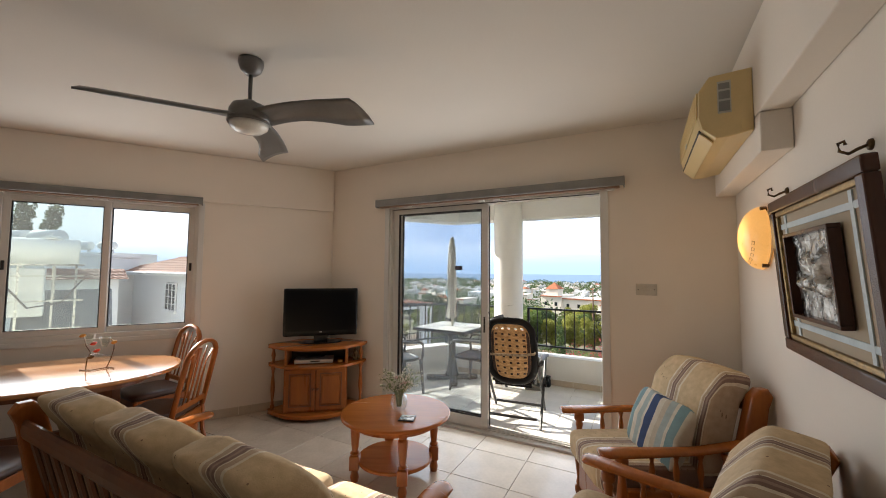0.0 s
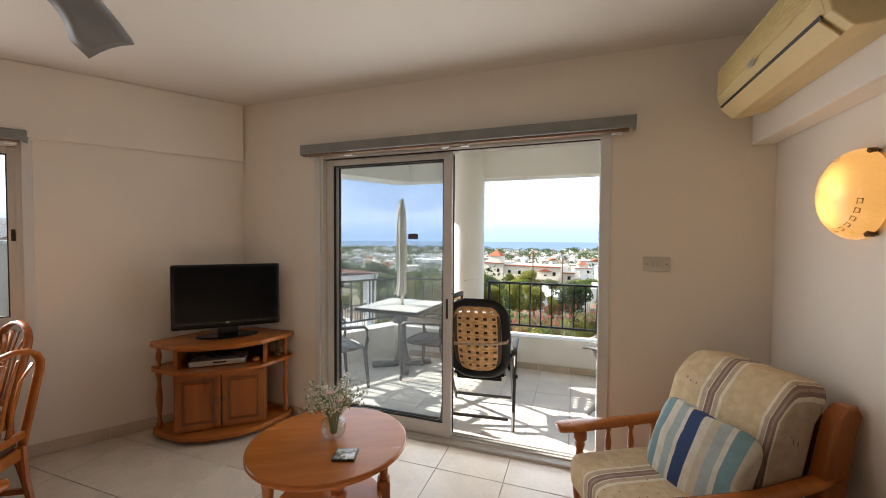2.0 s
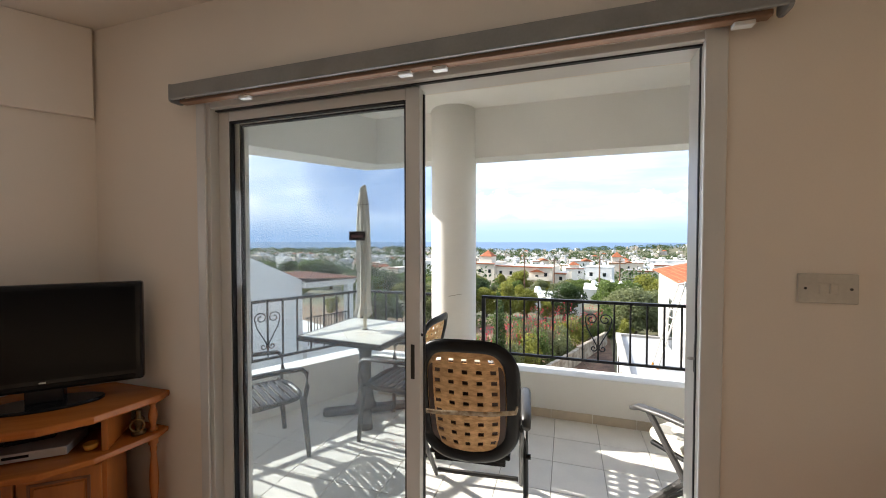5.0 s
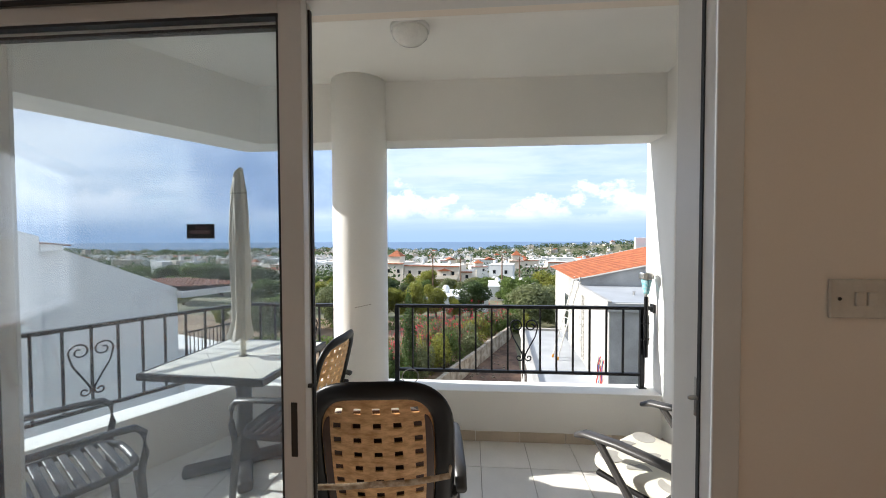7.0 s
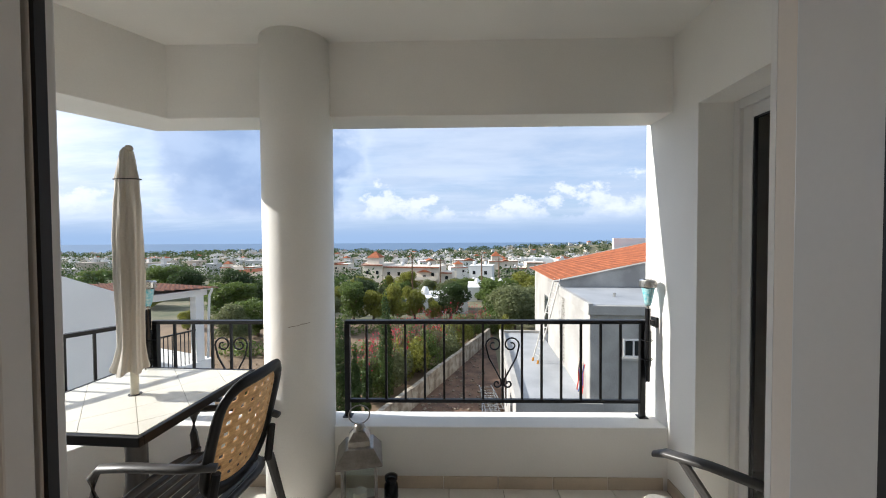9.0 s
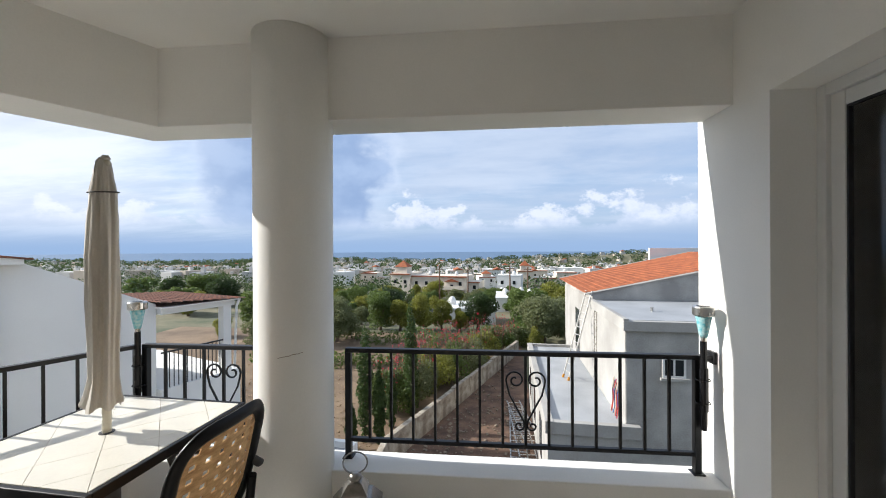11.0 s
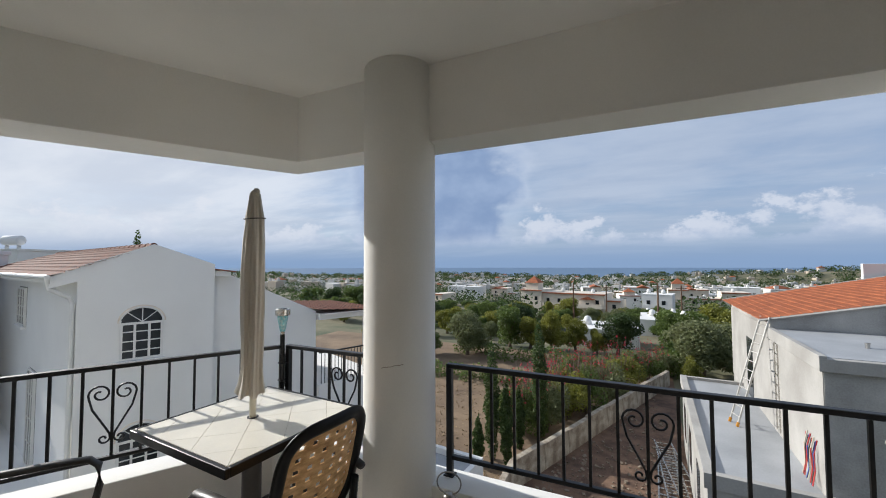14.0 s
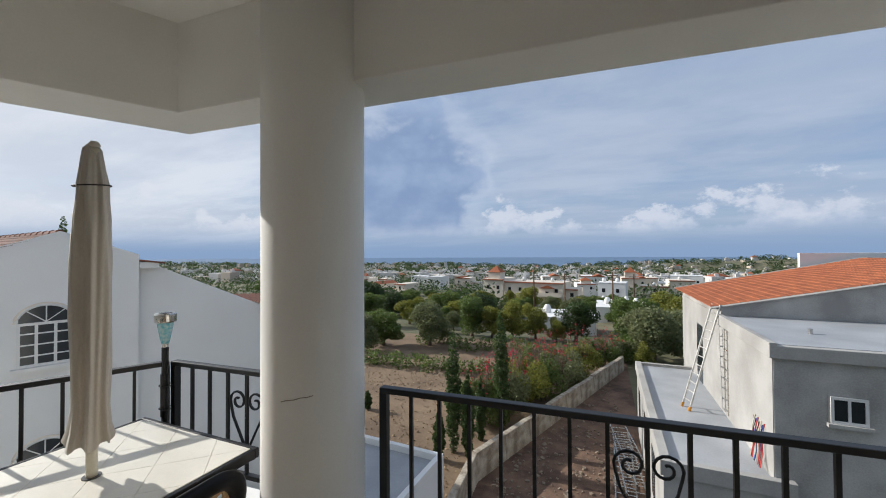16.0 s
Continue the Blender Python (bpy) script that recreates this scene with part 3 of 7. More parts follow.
def sliding_door():
    d = setting(new("door_1"), "white aluminium sliding balcony door pushed half open", "sliding door")
    x0, x1, h = DOOR_X0, DOOR_X1, DOOR_H
    wl, wr = 0.03, 0.05
    a, b = x0 + wl, x1 - wr
    part("door_frame", bx(bx(bx(bmesh.new(), x0 + 0.001, 3.291, 0.0, a, 3.46, h - 0.001, 0.003), b, 3.291, 0.0, x1 - 0.001, 3.46, h - 0.001, 0.003), a, 3.291, h - 0.035, b, 3.46, h - 0.001, 0.003), M_ALU, d)
    for y in (3.358, 3.402, 3.44):
        part("track", B(a, y - 0.004, 0.018, b, y + 0.004, 0.03, 0.001, seg=1), M_ALU, d)
    part("threshold", B(a, 3.29, -0.006, b, 3.50, 0.018, 0.004), M_ALU, d)
    part("casing", bx(bx(bx(bmesh.new(), x0 - 0.045, 3.276, 0.0, x0 + 0.010, 3.2895, h + 0.03, 0.004), b - 0.005, 3.281, 0.0, x1 + 0.010, 3.2895, h + 0.03, 0.004), x0 + 0.010, 3.282, h - 0.012, b - 0.005, 3.2895, h + 0.03, 0.004), M_ALU, d)
    part("seal", B(b - 0.003, 3.333, 0.03, b, 3.345, h - 0.042), M_RUBBER, d, "black brush seal in the jamb")
    part("seal", B(a, 3.322, h - 0.041, b, 3.338, h - 0.035), M_RUBBER, d, "black brush seal under the head")
    e = sash("leaf_inner", d, a + 0.002, -1.361, 3.340, 0.03, h - 0.042, w=0.064, d=0.036, low=0.10, top=0.047)
    f = sash("leaf_outer", d, a + 0.022, -1.363, 3.384, 0.03, h - 0.042, w=0.064, d=0.034, low=0.10, top=0.052, glass=M_DOORGLASS)
    part("seal", B(-1.363, 3.386, 0.05, -1.357, 3.400, h - 0.06), M_RUBBER, f)
    part("lock_plate", B(-1.403, 3.3385, 0.93, -1.385, 3.341, 1.08, 0.001, seg=1), M_HANDLE, e, "black recessed lock")
    part("lock_pin", lathe(bmesh.new(), [(0.006, 0), (0.006, 0.012)], 10, pose(-1.361, 3.358, 1.12, 0, 90)), M_HANDLE, e)
    part("jamb_catch", lathe(bmesh.new(), [(0.006, 0), (0.006, 0.016), (0.003, 0.022)], 10, pose(b - 0.002, 3.345, 1.12, 0, -90)), M_SILVER, d, "small metal catch")
    part("catch_plate", B(b - 0.0025, 3.347, 1.07, b, 3.358, 1.17, 0.001, seg=1), M_SILVER, d)


sliding_door()
STICK = thing("glass_sticker", pose(-1.70, 3.4055, 1.547), "small dark printed sticker on the sliding door glass", "sticker")
part("card", B(-0.042, -0.001, -0.021, 0.042, 0.001, 0.021), M_CARD, STICK)
part("print", bx(bx(bmesh.new(), -0.03, -0.002, -0.007, 0.03, -0.001, 0.003), -0.012, -0.002, 0.008, 0.02, -0.001, 0.011), M_CARDRED, STICK, "pale unreadable print")


def pelmet(name, m, length, label, depth=0.075, h=0.075):
    t = thing(name, m, label, "curtain pelmet")
    part("fascia", B(0, -depth, 0, length, -depth + 0.014, h, 0.006), M_GREYMETAL, t)
    part("top_board", B(0.002, -depth + 0.014, h - 0.016, length - 0.002, 0.0, h - 0.002, 0.003), M_GREYMETAL, t)
    part("end_cap", prism(bmesh.new(), [(-depth, 0), (-depth + 0.012, -0.008), (-0.012, -0.008), (0, 0.006), (0, h), (-depth, h)], 0, 0.012, m=Matrix(((0, 0, 1, -0.008), (1, 0, 0, 0), (0, 1, 0, 0), (0, 0, 0, 1)))), M_GREYMETAL, t)
    part("end_cap", prism(bmesh.new(), [(-depth, 0), (-depth + 0.012, -0.008), (-0.012, -0.008), (0, 0.006), (0, h), (-depth, h)], 0, 0.012, m=Matrix(((0, 0, 1, length - 0.004), (1, 0, 0, 0), (0, 1, 0, 0), (0, 0, 0, 1)))), M_GREYMETAL, t)
    part("batten", B(0.03, -0.05, -0.012, length - 0.03, -0.012, 0.006, 0.004), M_BATTEN, t, "brown wooden batten")
    for s in (0.17, 0.5, 0.56, 0.96):
        part("clip", B(s * length - 0.028, -0.04, -0.026, s * length + 0.028, -0.01, -0.012, 0.003), M_ALU, t, "white plastic bracket")
    return t


pelmet("pelmet", pose(-2.60, 3.27, 2.205), 2.435, "grey metal curtain pelmet above the sliding door")
pelmet("pelmet", WIN @ pose(-3.05, -0.002, 2.172), 1.725, "grey metal blind pelmet above the window", 0.07, 0.07)


M_WINGLASS = glass_material("clear_window_glass", (0.86, 0.87, 0.87), 0.8, 0.01)
M_TINTGLASS = glass_material("greenish_window_glass", (0.60, 0.66, 0.66), 0.9, 0.03)


def window():
    w = setting(new("window_1"), "white aluminium two-leaf sliding window", "window")
    w.matrix_basis = WIN
    a, b, z0, z1 = WIN_S0, WIN_S1, WIN_Z0, WIN_Z1
    k = 0.045
    part("window_frame", bx(bx(bx(bx(bmesh.new(), a + 0.001, 0.02, z0 + 0.001, a + k, 0.13, z1 - 0.001, 0.003), b - k, 0.02, z0 + 0.001, b - 0.001, 0.13, z1 - 0.001, 0.003), a + k, 0.02, z1 - k, b - k, 0.13, z1 - 0.001, 0.003), a + k, 0.02, z0 + 0.001, b - k, 0.13, z0 + 0.055, 0.003), M_ALU, w)
    part("casing", bx(bx(bx(bmesh.new(), a - 0.04, -0.014, z0 - 0.03, a + 0.012, -0.001, z1 + 0.0, 0.003), b - 0.012, -0.014, z0 - 0.03, b + 0.04, -0.001, z1, 0.003), a + 0.012, -0.014, z0 - 0.03, b - 0.012, -0.001, z0 + 0.012, 0.003), M_ALU, w)
    l1 = sash("leaf", w, a + k, -2.045, 0.035, z0 + 0.055, z1 - k, 0.05, 0.028, 0.05, glass=M_TINTGLASS)
    l2 = sash("leaf", w, -2.095, b - k, 0.075, z0 + 0.055, z1 - k, 0.05, 0.028, 0.05, glass=M_WINGLASS)
    part("latch", B(b - k - 0.035, 0.06, 1.50, b - k - 0.015, 0.075, 1.58, 0.003), M_HANDLE, l2, "black latch")
    part("latch", B(a + k + 0.015, 0.02, 1.50, a + k + 0.035, 0.035, 1.58, 0.003), M_HANDLE, l1, "black latch")
    part("window_sill", B(a + 0.002, 0.131, z0 - 0.02, b - 0.002, 0.26, z0 + 0.02, 0.004), M_RENDER, w)


window()


def turned(bm, x, y, z0, z1, r, m=None, seg=14):
    h = z1 - z0
    pr = [(0.75, 0), (1, 0.03), (1, 0.09), (0.6, 0.11), (0.75, 0.14), (0.55, 0.2), (0.95, 0.42), (1.0, 0.5), (0.9, 0.6), (0.55, 0.8), (0.75, 0.86), (0.6, 0.89), (1, 0.91), (1, 0.97), (0.8, 1)]
    return lathe(bm, [(r * a, z0 + h * b) for a, b in pr], seg, Matrix.Translation((x, y, 0)) if m is None else m @ Matrix.Translation((x, y, 0)))


def tv_stand():
    u = Vector((0.77, 0.638, 0)).normalized()
    m = Matrix.Translation((-3.15, 2.957, 0)) @ Matrix(((u.x, -u.y, 0, 0), (u.y, u.x, 0, 0), (0, 0, 1, 0), (0, 0, 0, 1)))
    # local: x along the front, front towards -y
    t = thing("tv_stand", m, "orange varnished pine corner cabinet with two panelled doors", "tv stand")
    top = [(-0.51, 0.0), (-0.49, -0.07), (-0.29, -0.25), (-0.12, -0.31), (0.12, -0.31), (0.29, -0.25), (0.49, -0.07), (0.51, 0.0), (0.20, 0.24), (-0.20, 0.24)]
    part("top_board", prism(bmesh.new(), top, 0.705, 0.74, 0.009), M_PINEX, t)
    part("shelf", prism(bmesh.new(), [(x * 0.985, y * 0.985) for x, y in top], 0.52, 0.548, 0.007), M_PINEX, t)
    part("base_board", prism(bmesh.new(), [(x * 0.98, y * 0.98) for x, y in top], 0.035, 0.075, 0.009), M_PINEX, t)
    part("plinth", prism(bmesh.new(), [(-0.36, -0.12), (-0.11, -0.23), (0.11, -0.23), (0.36, -0.12), (0.18, 0.2), (-0.18, 0.2)], 0.0, 0.036), M_DARKPINE, t)
    body = part("body", prism(bmesh.new(), [(-0.31, -0.19), (0.31, -0.19), (0.30, 0.06), (0.17, 0.22), (-0.17, 0.22), (-0.30, 0.06)], 0.075, 0.52), M_PINE, t)
    for s in (-1, 1):
        cx = s * 0.15
        d = part("door", B(cx - 0.145, -0.212, 0.095, cx + 0.145, -0.192, 0.505, 0.004), M_PINE, t, "panelled pine door")
        part("panel", B(cx - 0.09, -0.219, 0.155, cx + 0.09, -0.211, 0.445, 0.007), M_PINE, d)
        part("moulding", bx(bx(bx(bx(bmesh.new(), cx - 0.108, -0.217, 0.135, cx - 0.098, -0.211, 0.465), cx + 0.098, -0.217, 0.135, cx + 0.108, -0.211, 0.465), cx - 0.098, -0.217, 0.135, cx + 0.098, -0.211, 0.145), cx - 0.098, -0.217, 0.455, cx + 0.098, -0.211, 0.465), M_DARKPINE, d)
        part("knob", lathe(bmesh.new(), [(0.006, 0), (0.006, 0.012), (0.014, 0.016), (0.014, 0.026), (0.006, 0.03)], 14, pose(s * 0.022, -0.212, 0.31, 90)), M_DARKPINE, d, smooth=True)
        part("side_panel", B(s * 0.30 - 0.012, -0.18, 0.548, s * 0.30 + 0.012, 0.10, 0.705, 0.002), M_PINE, t)
        part("post", turned(bmesh.new(), s * 0.445, -0.035, 0.075, 0.52, 0.022), M_PINE, t, smooth=True)
        part("post", turned(bmesh.new(), s * 0.445, -0.035, 0.548, 0.705, 0.021), M_PINE, t, smooth=True)
        part("foot", lathe(bmesh.new(), [(0.02, 0), (0.026, 0.018), (0.02, 0.036)], 12, pose(s * 0.40, -0.05, 0)), M_DARKPINE, t, smooth=True)
    part("back_panel", B(-0.29, 0.10, 0.548, 0.29, 0.115, 0.705), M_ACDARK, t, "back of the open shelf coloured dark for shade")
    tv = thing("television", m @ pose(0.02, -0.02, 0.74, 0, 0, 5), "black flat-screen television on a swivel foot", "television")
    part("casing", bx(bx(bmesh.new(), -0.38, -0.02, 0.075, 0.38, 0.03, 0.578, 0.012), -0.25, 0.03, 0.15, 0.25, 0.075, 0.5, 0.02), M_BLACK, tv)
    part("screen", B(-0.352, -0.0225, 0.128, 0.352, -0.0195, 0.553), M_SCREEN, tv, "dark switched-off screen")
    part("speaker_bar", B(-0.35, -0.024, 0.088, 0.35, -0.0205, 0.108, 0.002, seg=1), M_SCREEN, tv)
    part("logo_mark", B(-0.012, -0.0235, 0.112, 0.012, -0.0225, 0.119), M_SILVER, tv)
    part("neck", B(-0.07, -0.01, 0.014, 0.07, 0.035, 0.08, 0.006), M_BLACK, tv)
    part("foot", prism(bmesh.new(), oval(0.22, 0.10, 36), 0.0, 0.016, 0.005), M_BLACK, tv)
    dv = thing("dvd_player", m @ pose(-0.03, -0.07, 0.549), "slim silver disc player on the open shelf", "dvd player")
    part("casing", B(-0.19, -0.10, 0.006, 0.19, 0.10, 0.045, 0.003), M_SILVER, dv)
    part("display", B(-0.03, -0.1015, 0.022, 0.06, -0.0995, 0.034), M_SCREEN, dv)
    part("disc_tray", B(-0.17, -0.102, 0.024, -0.05, -0.0995, 0.036, 0.001, seg=1), M_SILVER, dv)
    for x in (-0.155, 0.155):
        part("foot", B(x - 0.015, -0.08, 0, x + 0.015, 0.08, 0.006), M_BLACK, dv)
    rc = thing("remote_control", m @ pose(-0.02, -0.05, 0.594, 0, 0, 12), "black remote control lying on the disc player", "remote")
    part("casing", B(-0.085, -0.02, 0, 0.085, 0.02, 0.016, 0.004), M_BLACK, rc)
    dish = thing("small_dish", m @ pose(0.235, -0.14, 0.549), "small amber trinket dish", "dish")
    part("bowl", lathe(bmesh.new(), [(0.012, 0), (0.026, 0.006), (0.03, 0.03), (0.026, 0.03), (0.022, 0.01)], 18), M_AMBER, dish, smooth=True)
    fg = thing("ornament", m @ pose(0.39, -0.05, 0.549), "small bronze table ornament on the side shelf", "ornament")
    part("figure", lathe(bmesh.new(), [(0.03, 0), (0.032, 0.012), (0.012, 0.03), (0.02, 0.055), (0.026, 0.075), (0.01, 0.095), (0.016, 0.112), (0.004, 0.13)], 14), M_BRONZE, fg, smooth=True)
    part("ring", sweep(bmesh.new(), [(0.03 * math.cos(a), -0.02, 0.05 + 0.03 * math.sin(a)) for a in [i * math.tau / 16 for i in range(16)]], 0.004, 6, True), M_GILT, fg)


tv_stand()


def coffee_table():
    m = pose(-1.70, 2.325, 0, 0, 0, 27.8)
    t = thing("coffee_table", m, "round varnished pine coffee table with turned legs and lower shelf", "coffee table")
    part("tabletop", prism(bmesh.new(), oval(0.405, 0.385, 64), 0.445, 0.475, 0.012, seg=3), M_PINEX, t)
    part("apron", prism(bmesh.new(), oval(0.315, 0.30, 48), 0.395, 0.445), M_PINE, t)
    part("shelf", prism(bmesh.new(), oval(0.275, 0.262, 48), 0.125, 0.15, 0.008), M_PINEX, t)
    for i in range(4):
        a = radians(16 + 90 * i)
        x, y = 0.295 * math.cos(a), 0.285 * math.sin(a)
        bm = bmesh.new()
        lathe(bm, [(0.026, 0), (0.032, 0.03), (0.024, 0.075), (0.024, 0.085)], 14, Matrix.Translation((x, y, 0)))
        bx(bm, x - 0.036, y - 0.036, 0.085, x + 0.036, y + 0.036, 0.185, 0.008)
        lathe(bm, [(0.022, 0.185), (0.034, 0.2), (0.022, 0.215), (0.025, 0.24), (0.034, 0.33), (0.036, 0.37), (0.026, 0.385), (0.036, 0.40), (0.034, 0.446)], 16, Matrix.Translation((x, y, 0)))
        part("leg", bm, M_PINE, t, smooth=False)
    v = thing("flower_vase", m @ pose(0.02, 0.02, 0.476), "round ribbed glass vase with small white flowers", "vase")
    pr = [(0.03, 0.0), (0.05, 0.008), (0.062, 0.035), (0.066, 0.06), (0.058, 0.09), (0.042, 0.108), (0.048, 0.122)]
    part("bowl", lathe(bmesh.new(), pr + [(r - 0.003, z) for r, z in pr[::-1]][:-1], 28, cap=False), M_CLEAR, v, smooth=True)
    rng = random.Random(4)
    st, lf, fl = bmesh.new(), bmesh.new(), bmesh.new()
    for i in range(74):
        a, l = rng.uniform(0, math.tau), rng.uniform(0.10, 0.22)
        k = rng.uniform(0.25, 0.95)
        p0 = Vector((0.015 * math.cos(a), 0.015 * math.sin(a), 0.02))
        p1 = Vector((0.03 * math.cos(a), 0.03 * math.sin(a), 0.12))
        p2 = p1 + Vector((math.cos(a) * k * l * 0.85, math.sin(a) * k * l * 0.85, l * (1.05 - 0.6 * k)))
        sweep(st, [p0, p1, (p1 + p2) / 2 + Vector((0, 0, 0.015)), p2], 0.0012, 4)
        for j in range(9):
            q = p1.lerp(p2, rng.uniform(0.45, 1.05)) + Vector([rng.gauss(0, 0.012) for _ in range(3)])
            if rng.random() < 0.55:
                bmesh.ops.create_icosphere(fl, subdivisions=1, radius=rng.uniform(0.004, 0.008), matrix=Matrix.Translation(q))
            else:
                bmesh.ops.create_icosphere(lf, subdivisions=1, radius=rng.uniform(0.005, 0.01), matrix=Matrix.Translation(q) @ Euler((rng.uniform(0, 6), rng.uniform(0, 6), 0)).to_matrix().to_4x4() @ Matrix.Diagonal((1, 0.5, 0.2, 1)))
    for q in ((0.03, -0.02, 0.2), (-0.02, 0.0, 0.235), (0.05, 0.03, 0.185)):
        pk = bmesh.new()
        for j in range(7):
            a = j * math.tau / 7
            bmesh.ops.create_icosphere(pk, subdivisions=1, radius=0.02, matrix=Matrix.Translation(Vector(q) + Vector((0.014 * math.cos(a), 0.014 * math.sin(a), 0))) @ Matrix.Rotation(a, 4, "Z") @ Matrix.Diagonal((1, 0.6, 0.35, 1)))
        part("orchid", pk, M_PINK, v, "pale pink orchid head", smooth=True)
    part("stem", st, M_LEAF, v)["kind"] = "stuff"
    part("leaf_sprays", lf, M_LEAF, v)["kind"] = "stuff"
    part("blossom", fl, M_PETAL, v, "tiny white filler blossoms")
    c = thing("coaster", m @ pose(0.10, -0.17, 0.476, 0, 0, -8), "square dark printed coaster on the coffee table", "coaster")
    part("board", B(-0.055, -0.05, 0, 0.055, 0.05, 0.008, 0.002), M_CARD, c)
    part("picture", B(-0.048, -0.043, 0.008, 0.048, 0.043, 0.0092), M_RELIEF, c, "faded printed picture")


coffee_table()


def seat_unit(name, m, n, label, category, seat_w=0.56):
    """A pine settee frame with n seats; front towards -y."""
    t = thing(name, m, label, category)
    half = n * seat_w / 2
    yf, yb = -0.40, 0.33
    for s in (-1, 1):
        x = s * (half + 0.045)
        part("front_post", turned(bmesh.new(), x, yf + 0.05, 0.0, 0.545, 0.034), M_PINE, t, smooth=True)
        # paddle arm, widened at the front and swept up a little at the back
        bm = bmesh.new()
        sec = [(-0.47, 0.035, 0.545), (-0.455, 0.05, 0.548), (-0.38, 0.058, 0.55), (-0.2, 0.047, 0.552), (0.05, 0.037, 0.56), (0.26, 0.036, 0.59), (0.36, 0.034, 0.62)]
        sweep(bm, [(x + s * 0.005, y, z + 0.012) for y, w, z in sec], [0.02] * len(sec), 12, rx=[w for y, w, z in sec])
        part("arm", bm, M_PINEX, t, smooth=True)
        for y in (-0.19, -0.06, 0.07, 0.20):
            part("spindle", turned(bmesh.new(), x, y, 0.36, 0.555, 0.017, seg=10), M_PINE, t, smooth=True)
        part("side_rail", B(x - 0.02, yf + 0.07, 0.29, x + 0.02, yb, 0.37, 0.006), M_PINE, t)
        part("side_panel", B(x - 0.012, yf + 0.08, 0.06, x + 0.012, yb, 0.29, 0.003), M_PINE, t)
        # shaped back post with a rounded crown
        prof = [(0.25, 0.0), (0.34, 0.0), (0.36, 0.4), (0.43, 0.80), (0.455, 0.86), (0.43, 0.90), (0.38, 0.90), (0.34, 0.86), (0.28, 0.62), (0.25, 0.4)]
        part("back_post", prism(bmesh.new(), prof, x - 0.032, x + 0.032, 0.014, m=Matrix(((0, 0, 1, 0), (1, 0, 0, 0), (0, 1, 0, 0), (0, 0, 0, 1))), seg=3), M_PINE, t)
    part("front_panel", B(-half - 0.02, yf + 0.035, 0.06, half + 0.02, yf + 0.06, 0.31, 0.004), M_PINE, t)
    for k in range(n):
        cx = -half + (k + 0.5) * seat_w
        part("raised_panel", B(cx - seat_w * 0.38, yf + 0.022, 0.11, cx + seat_w * 0.38, yf + 0.036, 0.26, 0.008), M_PINE, t)
    part("seat_deck", B(-half, yf + 0.06, 0.27, half, yb - 0.02, 0.30), M_PINE, t)
    part("top_rail", sweep(bmesh.new(), [(-half - 0.03, 0.405, 0.78), (0, 0.42, 0.79), (half + 0.03, 0.405, 0.78)], [0.045] * 3, 10, rx=0.016), M_DARKPINE, t)
    part("low_rail", B(-half, 0.30, 0.30, half, 0.33, 0.37, 0.005), M_DARKPINE, t)
    for k in range(5 * n):
        x = -half + (k + 0.5) * seat_w / 5
        part("back_slat", sweep(bmesh.new(), [(x, 0.318, 0.35), (x, 0.35, 0.55), (x, 0.405, 0.77)], 0.011, 8, rx=0.026), M_DARKPINE, t)
    for k in range(n):
        cx = -half + (k + 0.5) * seat_w
        part("seat_cushion", pad(bmesh.new(), seat_w / 2 - 0.004, 0.355, 0.085, 0.22, wob=0.006), M_FAB, t, m=pose(cx, -0.10, 0.385), smooth=True)
        bm = pad(bmesh.new(), seat_w / 2 + (0.012 if n == 1 else -0.002), 0.095, 0.305, 0.22 if n == 1 else 0.34, 40, 26, wob=0.006 if n == 1 else 0.014)
        for v in bm.verts:
            u = (v.co.z + 0.305) / 0.61
            v.co.y += 0.08 * u * u + (0.06 * max(0, u - 0.72) / 0.28)
            if u > 0.8:
                v.co.z -= 0.02 * max(0, v.co.y - 0.10) * 3
        part("back_cushion", bm, M_FAB, t, m=pose(cx, 0.185, 0.675, -6, 0, 0), smooth=True)
    return t


def facing(x, y, fx, fy):
    """Pose at (x, y) whose -y axis points along (fx, fy)."""
    return pose(x, y, 0, 0, 0, math.degrees(math.atan2(fx, -fy)))


CH1 = facing(0.0, 2.635, -0.88, -0.47)
seat_unit("armchair", CH1, 1, "pine armchair with beige striped cushions and turned spindles", "armchair", 0.53)
seat_unit("armchair", facing(0.03, 1.60, -0.96, 0.28), 1, "matching pine armchair with beige striped cushions against the wall", "armchair")
seat_unit("sofa", facing(-1.725, 1.01, 0.0, 1.0), 3, "three-seat pine sofa with slatted back and striped beige cushions", "sofa", 0.55)
pl = thing("throw_pillow", CH1 @ pose(0.085, -0.02, 0.61, -20, 5, 8), "blue, teal and white striped throw pillow on the armchair", "pillow")
bm = pad(bmesh.new(), 0.195, 0.060, 0.165, 0.27, 40, 22, wob=0.010)
for v in bm.verts:
    k = min(1.0, abs(v.co.x / 0.195) * abs(v.co.z / 0.165))
    v.co.y *= 1 - 0.75 * k
    v.co.x *= 1 + 0.12 * k
    v.co.z *= 1 + 0.14 * k
part("cover", bm, M_PILLOW, pl, smooth=True)


M_TABLETOP = material("lacquered_table_top", (0.54, 0.27, 0.11), 0.12, color2=(0.42, 0.18, 0.065), scale=7, fine=60, stretch=(0.12, 1, 1), bump=0.02, coat=1.0, spec=0.9)


